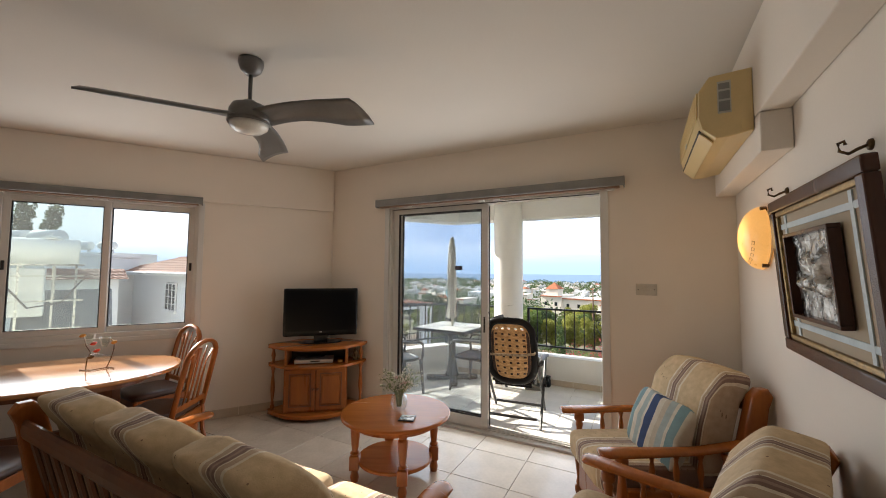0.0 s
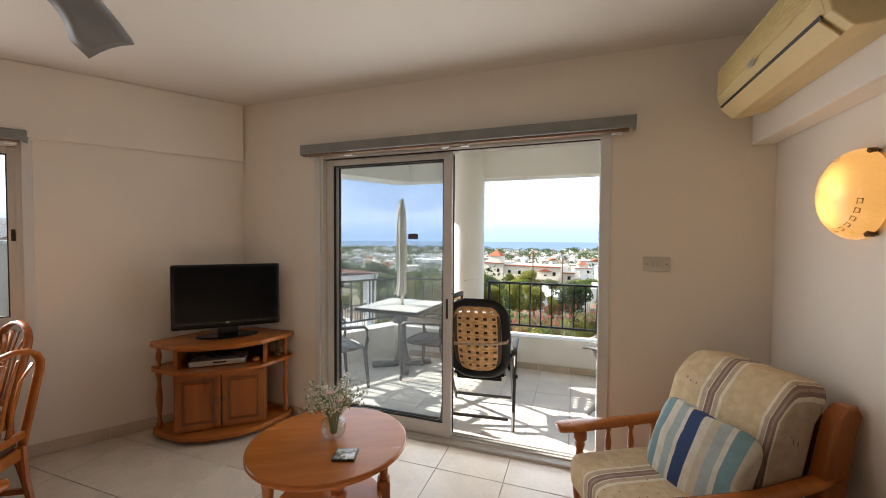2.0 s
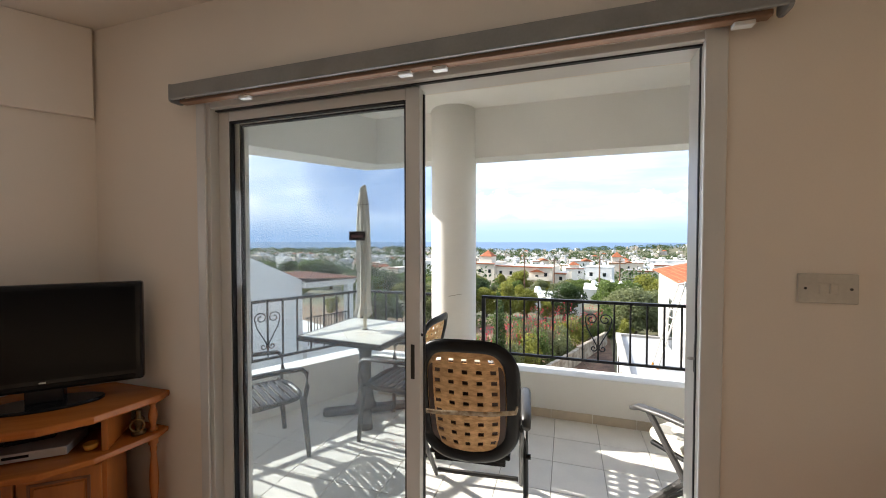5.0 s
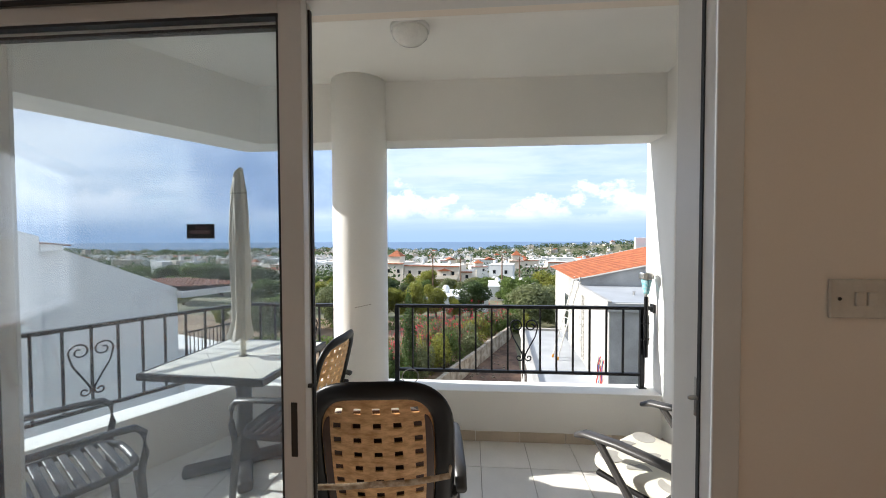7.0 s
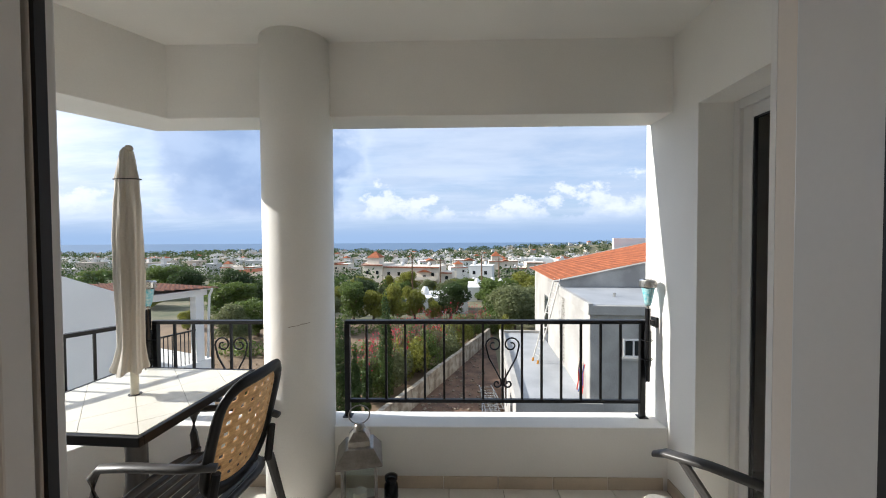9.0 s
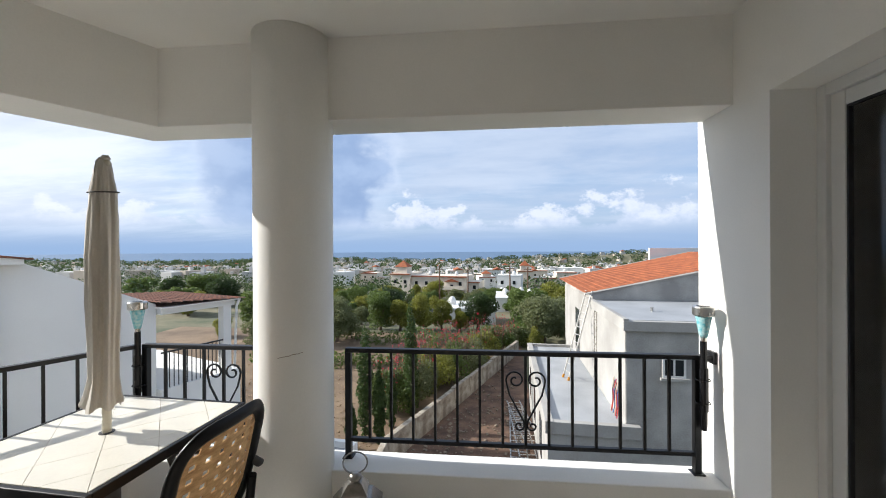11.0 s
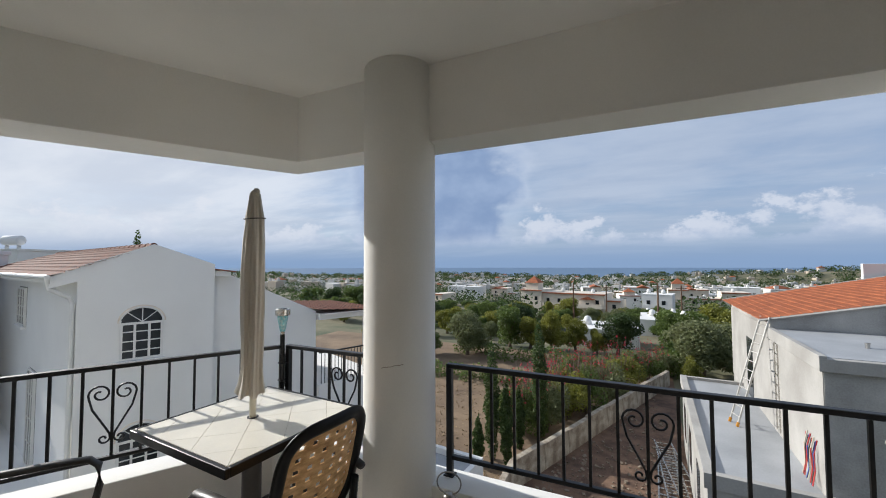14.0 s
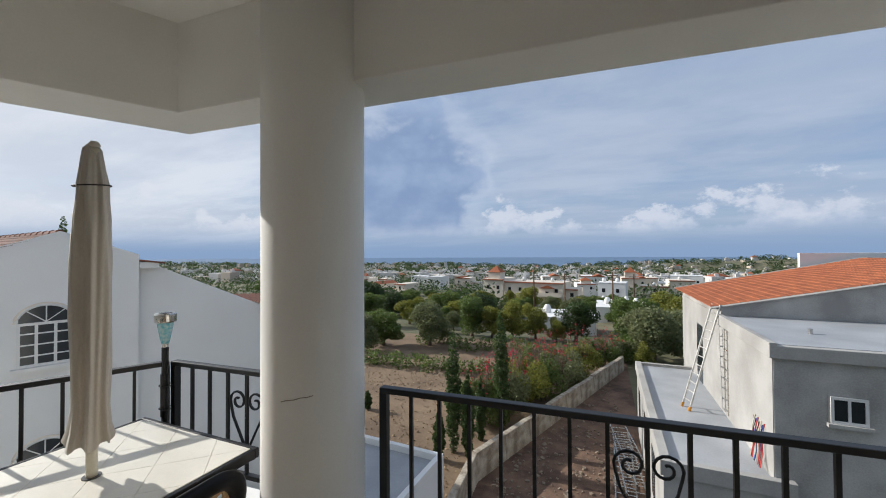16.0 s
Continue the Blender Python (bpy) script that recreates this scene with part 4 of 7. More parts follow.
def dining_table():
    c = CORNER - D33 * 2.2 + N33 * 0.70
    m = Matrix.Translation((c.x, c.y, 0)) @ Matrix(((D33.x, -N33.x, 0, 0), (D33.y, -N33.y, 0, 0), (0, 0, 1, 0), (0, 0, 0, 1)))
    t = thing("dining_table", m, "oval varnished wooden dining table on a pedestal", "dining table")
    part("tabletop", prism(bmesh.new(), oval(0.82, 0.55, 72, p=0.9), 0.715, 0.745, 0.012, seg=3), M_TABLETOP, t)
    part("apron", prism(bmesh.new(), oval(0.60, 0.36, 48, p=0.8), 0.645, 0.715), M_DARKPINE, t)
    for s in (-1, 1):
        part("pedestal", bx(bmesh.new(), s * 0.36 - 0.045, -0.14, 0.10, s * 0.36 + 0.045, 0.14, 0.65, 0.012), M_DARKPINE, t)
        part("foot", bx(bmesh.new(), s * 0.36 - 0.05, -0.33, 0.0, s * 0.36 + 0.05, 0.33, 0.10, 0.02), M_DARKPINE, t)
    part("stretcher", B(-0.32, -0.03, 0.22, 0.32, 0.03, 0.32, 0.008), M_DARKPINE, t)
    return m


DT = dining_table()


def dining_chair(first=None, m=None):
    t = thing("dining_chair", m, "orange wooden dining chair with arched slatted back and brown seat", "dining chair", "chairs round the dining table")
    # front towards -y
    part("seat", pad(bmesh.new(), 0.215, 0.205, 0.032, 0.35), M_LEATHER, t, "dark brown leatherette seat pad", m=pose(0, -0.02, 0.445), smooth=True)
    part("seat_frame", bx(bx(bx(bx(bmesh.new(), -0.20, -0.21, 0.36, 0.20, -0.185, 0.42, 0.004), -0.185, 0.17, 0.36, 0.185, 0.195, 0.42, 0.004), -0.205, -0.18, 0.36, -0.18, 0.17, 0.42, 0.004), 0.18, -0.18, 0.36, 0.205, 0.17, 0.42, 0.004), M_PINE, t)
    for s in (-1, 1):
        part("front_leg", sweep(bmesh.new(), [(s * 0.19, -0.2, 0.0), (s * 0.192, -0.195, 0.42)], [0.015, 0.02], 10), M_PINE, t)
        part("stretcher", B(s * 0.19 - 0.009, -0.18, 0.17, s * 0.19 + 0.009, 0.2, 0.20, 0.003), M_PINE, t)
        part("back_leg", sweep(bmesh.new(), [(s * 0.185, 0.25, 0.0), (s * 0.19, 0.2, 0.25), (s * 0.19, 0.19, 0.43)], [0.016, 0.018, 0.018], 8), M_PINE, t)
    arch = []
    for i in range(29):
        a = i / 28
        if a < 0.36:
            u = a / 0.36
            arch.append((-0.19 + 0.004 * u, 0.19 + 0.09 * u, 0.43 + 0.41 * u))
        elif a > 0.64:
            u = (1 - a) / 0.36
            arch.append((0.19 - 0.004 * u, 0.19 + 0.09 * u, 0.43 + 0.41 * u))
        else:
            th = math.pi * (1 - (a - 0.36) / 0.28)
            arch.append((0.186 * math.cos(th), 0.28 + 0.03 * math.sin(th), 0.84 + 0.13 * math.sin(th)))
    part("back_frame", sweep(bmesh.new(), arch, 0.021, 10, rx=0.014, up=(0, 1, 0)), M_PINE, t, smooth=True)
    part("low_rail", B(-0.18, 0.195, 0.475, 0.18, 0.215, 0.515, 0.004), M_PINE, t)
    for x in (-0.10, -0.035, 0.035, 0.10):
        part("slat", sweep(bmesh.new(), [(x * 0.9, 0.206, 0.51), (x * 0.8, 0.24, 0.66), (x * 0.85, 0.268, 0.80), (x * 1.25, 0.295, 0.94 - abs(x) * 0.55)], 0.006, 8, rx=[0.015, 0.011, 0.012, 0.018]), M_PINE, t, smooth=True)
    return t


dc = dining_chair(m=facing(-3.30, 1.53, -0.86, -0.5))
copy_thing(dc, facing(-3.93, 1.76, -0.05, -1.0))
copy_thing(dc, facing(-4.20, 0.62, 0.75, 0.65))
copy_thing(dc, facing(-3.22, 0.62, -0.55, 0.84))


def candle_holder():
    t = thing("candle_holder", pose(-3.76, 1.29, 0.745, 0, 0, 60), "wire branch candle holder with glass cups and coloured leaves", "candle holder")
    bm = bmesh.new()
    sweep(bm, [(-0.10, 0.03, 0.004), (-0.02, -0.03, 0.006), (0.07, 0.02, 0.006), (0.11, -0.03, 0.004)], 0.004, 6)
    sweep(bm, [(-0.06, 0.0, 0.005), (-0.055, 0.01, 0.09), (-0.035, 0.0, 0.13), (-0.065, 0, 0.19), (-0.08, 0, 0.27)], 0.004, 6)
    sweep(bm, [(0.06, 0.0, 0.005), (0.085, 0.01, 0.08), (0.10, 0.0, 0.15), (0.10, 0, 0.20), (0.07, 0, 0.235)], 0.004, 6)
    sweep(bm, [(-0.045, 0.005, 0.11), (0.0, 0.01, 0.12), (0.05, 0.0, 0.10), (0.09, 0, 0.09)], 0.003, 6)
    part("branch", bm, M_BRONZE, t)
    for x, z in ((-0.045, 0.235), (0.045, 0.215)):
        part("cup", lathe(bmesh.new(), [(0.012, -0.05), (0.024, -0.02), (0.036, 0.03), (0.034, 0.03), (0.022, -0.018), (0.010, -0.046)], 18, pose(x, 0, z), cap=False), M_CLEAR, t, "clear fluted glass cup", smooth=True)
    for x, z, mt, l in ((-0.02, 0.2, M_RED, "red glass leaf"), (0.0, 0.145, M_RED, "red glass leaf"), (-0.03, 0.1, M_BRONZE, "bronze leaf"), (0.10, 0.2, M_AMBER, "amber glass leaf"), (-0.085, 0.265, M_AMBER, "amber glass leaf")):
        part("leaf", pad(bmesh.new(), 0.022, 0.008, 0.013, 1.0, 12, 8, pose(x, -0.01, z, 0, -20)), mt, t, l, smooth=True)


candle_holder()


def ceiling_fan():
    t = thing("ceiling_fan", pose(-1.98, 1.25, 2.70), "grey three-blade ceiling fan with an opal light", "ceiling fan")
    part("canopy", lathe(bmesh.new(), [(0.066, -0.001), (0.068, -0.02), (0.055, -0.06), (0.028, -0.085), (0.014, -0.088)], 28), M_FANGREY, t, smooth=True)
    part("rod", lathe(bmesh.new(), [(0.011, -0.085), (0.011, -0.235), (0.018, -0.24), (0.018, -0.26)], 14), M_FANGREY, t, smooth=True)
    part("motor_housing", lathe(bmesh.new(), [(0.03, -0.235), (0.045, -0.25), (0.09, -0.268), (0.105, -0.30), (0.112, -0.345), (0.105, -0.36)], 32), M_FANGREY, t, smooth=True)
    part("light_rim", lathe(bmesh.new(), [(0.106, -0.355), (0.114, -0.362), (0.108, -0.372)], 32, cap=False), M_FANGREY, t, smooth=True)
    part("diffuser", lathe(bmesh.new(), [(0.106, -0.366), (0.095, -0.392), (0.065, -0.414), (0.02, -0.423), (0.001, -0.424)], 32), M_OPAL, t, "opal glass light bowl", smooth=True)
    for a in FAN_ANGLES:
        bm = bmesh.new()
        rows = []
        for i in range(15):
            u = i / 14
            r = 0.07 + 0.60 * u
            # full-width blade with a swept trailing edge and a slanted tip, pitched down along its trailing side
            w1 = -0.070 - 0.012 * math.sin(math.pi * u)
            w0 = 0.085 - 0.050 * math.sin(math.pi * min(1, 1.25 * u)) + 0.030 * u
            z = -0.318 - 0.012 * u
            tw = -0.20 - 0.14 * math.sin(math.pi * 0.5 * min(1, 2.5 * u))
            row = []
            for k in range(5):
                v = k / 4
                yy = w1 + (w0 - w1) * v
                row.append((r + (0.055 * v - 0.02) * u ** 6, yy, z + yy * tw - 0.016 * (2 * v - 1) ** 2))
            rows.append(row)
        top = [[bm.verts.new((x, y, z + 0.005)) for x, y, z in r] for r in rows]
        bot = [[bm.verts.new((x, y, z - 0.005)) for x, y, z in r] for r in rows]
        for i in range(14):
            for j in range(4):
                bm.faces.new((top[i][j], top[i + 1][j], top[i + 1][j + 1], top[i][j + 1]))
                bm.faces.new((bot[i][j + 1], bot[i + 1][j + 1], bot[i + 1][j], bot[i][j]))
            bm.faces.new((top[i][0], bot[i][0], bot[i + 1][0], top[i + 1][0]))
            bm.faces.new((top[i + 1][4], bot[i + 1][4], bot[i][4], top[i][4]))
        for i in (0, 14):
            for j in range(4):
                bm.faces.new((top[i][j], top[i][j + 1], bot[i][j + 1], bot[i][j]))
        part("blade", bm, M_FANGREY, t, m=pose(0, 0, 0, 0, 0, a), smooth=True)


FAN_ANGLES = (238, 14, 128)
ceiling_fan()


def air_conditioner():
    t = thing("air_conditioner", pose(0.439, 2.16, 2.18), "yellowed wall-mounted air conditioner on the boxed beam", "air conditioner")
    toyz = Matrix(((1, 0, 0, 0), (0, 0, 1, 0), (0, 1, 0, 0), (0, 0, 0, 1)))
    prof = [(0, 0.02), (-0.10, 0.0), (-0.15, 0.0), (-0.205, 0.055), (-0.22, 0.12), (-0.215, 0.25), (-0.17, 0.315), (0, 0.325)]
    part("casing", prism(bmesh.new(), prof, 0.0, 0.95, 0.006, m=toyz), M_ACPLASTIC, t)
    part("front_panel", prism(bmesh.new(), [(-0.205, 0.058), (-0.221, 0.118), (-0.228, 0.118), (-0.224, 0.252), (-0.215, 0.252), (-0.222, 0.12), (-0.207, 0.06)], 0.03, 0.92, m=toyz), M_ACPLASTIC, t)
    part("outlet_flap", prism(bmesh.new(), [(-0.155, -0.003), (-0.209, 0.050), (-0.213, 0.046), (-0.158, -0.008)], 0.05, 0.90, m=toyz), M_ACPLASTIC, t)
    part("outlet_slot", prism(bmesh.new(), [(-0.206, 0.052), (-0.212, 0.062), (-0.216, 0.060), (-0.210, 0.050)], 0.04, 0.91, m=toyz), M_ACDARK, t, "dark strip painted as the shade in the air outlet")
    g = bmesh.new()
    for i in range(9):
        z = 0.135 + i * 0.013
        bx(g, -0.2305, 0.06, z, -0.2255, 0.90, z + 0.004)
    part("grille", g, M_ACPLASTIC, t)
    part("badge", pad(bmesh.new(), 0.003, 0.035, 0.017, 0.8, 16, 8, pose(-0.2295, 0.50, 0.115)), M_SILVER, t, "oval silver display badge", smooth=True)
    part("rating_label", B(-0.14, -0.0015, 0.12, -0.085, -0.0005, 0.28), M_PAPER, t, "grey printed rating label")
    part("label_print", bx(bx(bx(bmesh.new(), -0.135, -0.0022, 0.24, -0.09, -0.0016, 0.27), -0.135, -0.0022, 0.19, -0.09, -0.0016, 0.23), -0.135, -0.0022, 0.13, -0.09, -0.0016, 0.18), M_GREYMETAL, t)
    part("knockout", B(-0.05, -0.002, 0.03, -0.004, -0.0006, 0.085, 0.0005, seg=1), M_ACPLASTIC, t)


air_conditioner()


def wall_lamp():
    t = thing("wall_lamp", pose(0.558, 2.60, 1.713, 0, -90, 0), "lit half-dome wall lamp of frosted glass with key pattern", "wall lamp")
    pr = [(0.176 * math.cos(a), 0.012 + 0.105 * math.sin(a)) for a in [i * math.pi / 2 / 12 for i in range(13)]]
    part("shade", lathe(bmesh.new(), pr[:-1] + [(0.004, 0.117)], 40), M_LAMPGLASS, t, "warm glowing frosted glass shade", smooth=True)
    part("back_plate", lathe(bmesh.new(), [(0.155, 0.0), (0.155, 0.012)], 32), M_ALU, t)
    for a in (90, 210, 330):
        part("clip", B(0.160, -0.011, 0.005, 0.185, 0.011, 0.035, 0.003, m=pose(0, 0, 0, 0, 0, a)), M_BRONZE, t, "bronze retaining clip")
    k = bmesh.new()
    for i in range(18):
        a = i * 15
        mm = pose(0, 0, 0, 0, 0, a)
        for (u0, u1, w0, w1) in ((0.132, 0.1345, -0.012, 0.012), (0.132, 0.145, 0.0095, 0.012), (0.143, 0.146, -0.005, 0.012), (0.137, 0.146, -0.007, -0.005)):
            z = 0.012 + 0.105 * math.sqrt(max(0, 1 - (u0 / 0.176) ** 2))
            z1 = 0.012 + 0.105 * math.sqrt(max(0, 1 - (u1 / 0.176) ** 2))
            q = [(u0, w0, z + 0.002), (u1, w0, z1 + 0.002), (u1, w1, z1 + 0.002), (u0, w1, z + 0.002)]
            k.faces.new([k.verts.new(mm @ Vector(p)) for p in q])
    part("key_pattern", k, M_GILT, t, "etched gold key pattern")


M_LAMPGLASS = glow_material("lit_frosted_glass", (1.0, 0.46, 0.11), 0.33, (0.55, 0.36, 0.16))


def light_the_shade():
    """Glow of two unmodelled bulbs painted into the frosted glass's emission: brighter close to each bulb."""
    nt = M_LAMPGLASS.node_tree
    N, L = nt.nodes.new, nt.links.new
    tc, near, mr = N("ShaderNodeTexCoord"), N("ShaderNodeMath"), N("ShaderNodeMapRange")
    near.operation, mr.interpolation_type = "MINIMUM", "SMOOTHSTEP"
    for i, x in enumerate((-0.055, 0.035)):
        d = N("ShaderNodeVectorMath")
        d.operation = "DISTANCE"
        L(tc.outputs["Object"], d.inputs[0])
        d.inputs[1].default_value = (x, 0.012 - 0.03 * i, 0.085)
        L(d.outputs["Value"], near.inputs[i])
    L(near.outputs[0], mr.inputs["Value"])
    mr.inputs["From Min"].default_value, mr.inputs["From Max"].default_value = 0.015, 0.11
    mr.inputs["To Min"].default_value, mr.inputs["To Max"].default_value = 0.62, 0.20
    L(mr.outputs[0], nt.nodes["Principled BSDF"].inputs["Emission Strength"])


wall_lamp()
light_the_shade()
bulb = new("wall_lamp_bulb", bpy.data.lights.new("wall_lamp_bulb", "POINT"))
bulb.data.energy, bulb.data.color, bulb.data.shadow_soft_size = 0.12, (1.0, 0.62, 0.25), 0.08
bulb.matrix_world = pose(0.36, 2.60, 1.713)


def picture():
    t = thing("framed_relief", pose(0.535, 1.715, 1.515, 0, -4, 0) @ Matrix(((0, 0, 1, 0), (1, 0, 0, 0), (0, 1, 0, 0), (0, 0, 0, 1))), "framed silvered harbour relief hanging in a dark walnut frame", "picture")
    # local: x along the wall (world y), y up, z out of the wall is -z
    hw, hh, w = 0.42, 0.325, 0.05
    for name, mt, o, i, d0, d1, lab in (("outer_frame", M_WALNUT, 0.0, w, -0.045, -0.008, "dark glossy walnut moulding"), ("gilt_slip", M_GILT, w, w + 0.022, -0.036, -0.012, "carved gilt inner slip")):
        bm = bmesh.new()
        a, b, c, e = hw - o, hh - o, hw - i, hh - i
        for (x0, y0, x1, y1) in ((-a, -b, a, -e), (-a, e, a, b), (-a, -e, -c, e), (c, -e, a, e)):
            bx(bm, x0, y0, d0, x1, y1, d1, 0.006)
        part(name, bm, mt, t, lab)
    part("mat_board", B(-hw + 0.07, -hh + 0.07, -0.022, hw - 0.07, hh - 0.07, -0.014), M_MATBOARD, t)
    rb = bmesh.new()
    for y in (-0.205, 0.205):
        bx(rb, -0.345, y - 0.011, -0.026, 0.345, y + 0.011, -0.0225)
    for x in (-0.285, 0.285):
        bx(rb, x - 0.011, -0.25, -0.0265, x + 0.011, 0.25, -0.0225)
    part("ribbon", rb, M_PALEBLUE, t, "pale blue crossed ribbons")
    part("inner_frame", bx(bx(bx(bx(bmesh.new(), -0.21, -0.165, -0.062, 0.21, -0.15, -0.027, 0.003), -0.21, 0.15, -0.062, 0.21, 0.165, -0.027, 0.003), -0.21, -0.15, -0.062, -0.195, 0.15, -0.027, 0.003), 0.195, -0.15, -0.062, 0.21, 0.15, -0.027, 0.003), M_WALNUT, t)
    bm = bmesh.new()
    n = 30
    g = [[None] * (n + 1) for _ in range(n + 1)]
    for i in range(n + 1):
        for j in range(n + 1):
            x, y = -0.195 + 0.39 * i / n, -0.15 + 0.30 * j / n
            z = 0.012 * noise.noise(Vector((x * 18, y * 18, 0))) + 0.006 * noise.noise(Vector((x * 60, y * 60, 3)))
            for cx, cy, rx, ry, hgt in ((-0.09, -0.04, 0.07, 0.035, 0.03), (0.08, -0.03, 0.075, 0.03, 0.03), (-0.09, 0.035, 0.018, 0.06, 0.035), (0.07, 0.05, 0.06, 0.04, 0.015)):
                k = ((x - cx) / rx) ** 2 + ((y - cy) / ry) ** 2
                if k < 1:
                    z += hgt * math.sqrt(1 - k)
            g[i][j] = bm.verts.new((x, y, -0.032 - max(z, 0)))
    for i in range(n):
        for j in range(n):
            bm.faces.new((g[i][j], g[i + 1][j], g[i + 1][j + 1], g[i][j + 1]))
    part("relief", bm, M_RELIEF, t, "silvered relief of boats and houses", smooth=True)
    for y in (1.47, 2.20):
        h = thing("picture_hook", pose(0.559, y, 1.90), "small bronze wall hook above the frame", "hook", "picture hooks")
        part("rose", lathe(bmesh.new(), [(0.018, 0), (0.016, 0.006), (0.008, 0.01)], 16, pose(0, 0, 0, 0, -90)), M_BRONZE, h, smooth=True)
        part("arm", sweep(bmesh.new(), [(-0.006, 0, 0), (-0.03, 0, -0.01), (-0.05, 0, -0.022), (-0.07, 0, -0.012), (-0.072, 0, 0.012), (-0.058, 0, 0.018), (-0.056, 0, 0.006)], 0.005, 8), M_BRONZE, h, smooth=True)


picture()


def light_switch():
    t = thing("light_switch", pose(-0.022, 3.289, 1.383), "ivory double light switch plate on the wall", "light switch")
    part("plate", B(-0.073, -0.009, -0.045, 0.073, 0, 0.045, 0.003), M_SWITCH, t)
    for x in (-0.013, 0.013):
        part("rocker", B(x - 0.010, -0.014, -0.016, x + 0.010, -0.008, 0.016, 0.002, m=None), M_SWITCH, t)
    for x in (-0.055, 0.055):
        part("screw", lathe(bmesh.new(), [(0.004, 0.0), (0.004, 0.002)], 10, pose(x, -0.009, 0, 90)), M_ACDARK, t)


light_switch()
# ---- balcony things ----
M_DKPLASTIC = material("black_resin", (0.009, 0.008, 0.008), 0.36, dark=0.85, scale=12, fine=180, bump=0.04, spec=0.25)
M_GREYRESIN = material("weathered_grey_resin", (0.05, 0.046, 0.043), 0.42, dark=0.7, scale=10, fine=120, bump=0.15)
M_RATTAN = material("tan_basket_resin", (0.82, 0.52, 0.24), 0.45, color2=(0.50, 0.26, 0.09), scale=48, fine=240, stretch=(0.35, 1, 1), bump=0.5, dist=0.003)
M_TABLETILE = material("cream_table_tile", (0.80, 0.76, 0.66), 0.35, dark=0.9, scale=5, vary=0.04)
M_CANVAS = material("beige_canvas", (0.58, 0.54, 0.47), 0.85, dark=0.74, scale=7, fine=260, stretch=(1, 1, 0.3), bump=0.3)
M_TABLEJOINT = material("beige_table_grout", (0.55, 0.48, 0.36), 0.9)
M_LANTERN = material("dulled_steel", (0.36, 0.34, 0.31), 0.34, metal=0.9, dark=0.6, scale=18)
M_CORD = material("dark_cord", (0.03, 0.028, 0.026), 0.7)
M_POLE = material("cream_pole", (0.66, 0.62, 0.50), 0.4)
M_CUSH = material("cream_cushion_cloth", (0.70, 0.66, 0.55), 0.9, dark=0.9, fine=240, bump=0.3)
M_DOT = material("grey_cloth_print", (0.42, 0.40, 0.36), 0.9)
M_STEEL = material("brushed_steel", (0.60, 0.58, 0.54), 0.28, metal=1.0, dark=0.8, scale=12)
M_TURQ = material("turquoise_mosaic", (0.12, 0.42, 0.48), 0.2, color2=(0.45, 0.60, 0.60), scale=60, bump=0.3)
M_STRAP = material("tan_strap", (0.30, 0.20, 0.11), 0.8, color2=(0.55, 0.45, 0.32), scale=40)
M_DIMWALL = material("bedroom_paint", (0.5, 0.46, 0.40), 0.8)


def scroll_points(s):
    """Half of the wrought heart, s = -1 or 1, in the rail's plane (x along, z up)."""
    pts = []
    for i in range(11):
        a, r = radians(540 - 36 * i), 0.009 + 0.019 * i / 10
        pts.append((0.036 + r * math.cos(a), 0.585 + r * math.sin(a)))
    pts += [(0.012, 0.612), (0.05, 0.685), (0.088, 0.755)]
    for i in range(20):
        a, r = radians(-25 + 26 * i), 0.052 - 0.040 * (i / 19) ** 1.2
        pts.append((0.060 + r * math.cos(a) - 0.004, 0.838 + r * math.sin(a)))
    return [(s * x, z) for x, z in pts]


def railing(name, m, x0, x1, bars, hearts, posts, label, ext=0.0):
    t = thing(name, m, label, "railing", "balcony railings")
    part("top_rail", B(x0 - 0.015, -0.02, 0.975, x1 + 0.015 + ext, 0.02, 1.0, 0.004), M_IRON, t)
    part("bottom_rail", B(x0, -0.014, 0.463, x1, 0.014, 0.485, 0.003), M_IRON, t)
    for x in posts:
        part("post", B(x - 0.017, -0.017, 0.371, x + 0.017, 0.017, 0.976, 0.003), M_IRON, t)
        part("post_foot", B(x - 0.03, -0.03, 0.370, x + 0.03, 0.03, 0.377, 0.002, seg=1), M_IRON, t)
    b0 = None
    for x in bars:
        if b0 is None:
            b0 = part("bar", B(-0.007, -0.007, 0.485, 0.007, 0.007, 0.975), M_IRON, t, m=pose(x, 0, 0))
        else:
            like(b0, pose(x, 0, 0))
    for x in hearts:
        for s in (-1, 1):
            part("scroll", sweep(bmesh.new(), [(x + u, 0, z) for u, z in scroll_points(s)], 0.0075, 6, rx=0.0055, up=(0, 1, 0)), M_IRON, t, smooth=True)
    if ext:
        part("wall_fixing", B(x1 + ext, -0.03, 0.955, x1 + ext + 0.018, 0.03, 1.02, 0.003), M_IRON, t)
    return t


railing("railing", pose(0, 5.35, 0), -1.508, 0.391, [-1.508 + 0.1257 * i for i in range(1, 15)], [-0.502], [-1.508, 0.391], "black wrought-iron railing with a scrolled heart on the parapet", 0.068)
railing("railing", pose(0, 5.35, 0), -2.775, -1.96, [-2.65, -2.525, -2.40, -2.275, -2.15, -2.03], [-2.275], [-2.775], "short black wrought-iron railing between corner and column")
railing("railing", LEFT, -2.0, -0.03, [-0.03 - 0.131 * i for i in range(1, 15)], [-0.947], [-0.03], "black wrought-iron side railing with a scrolled heart")


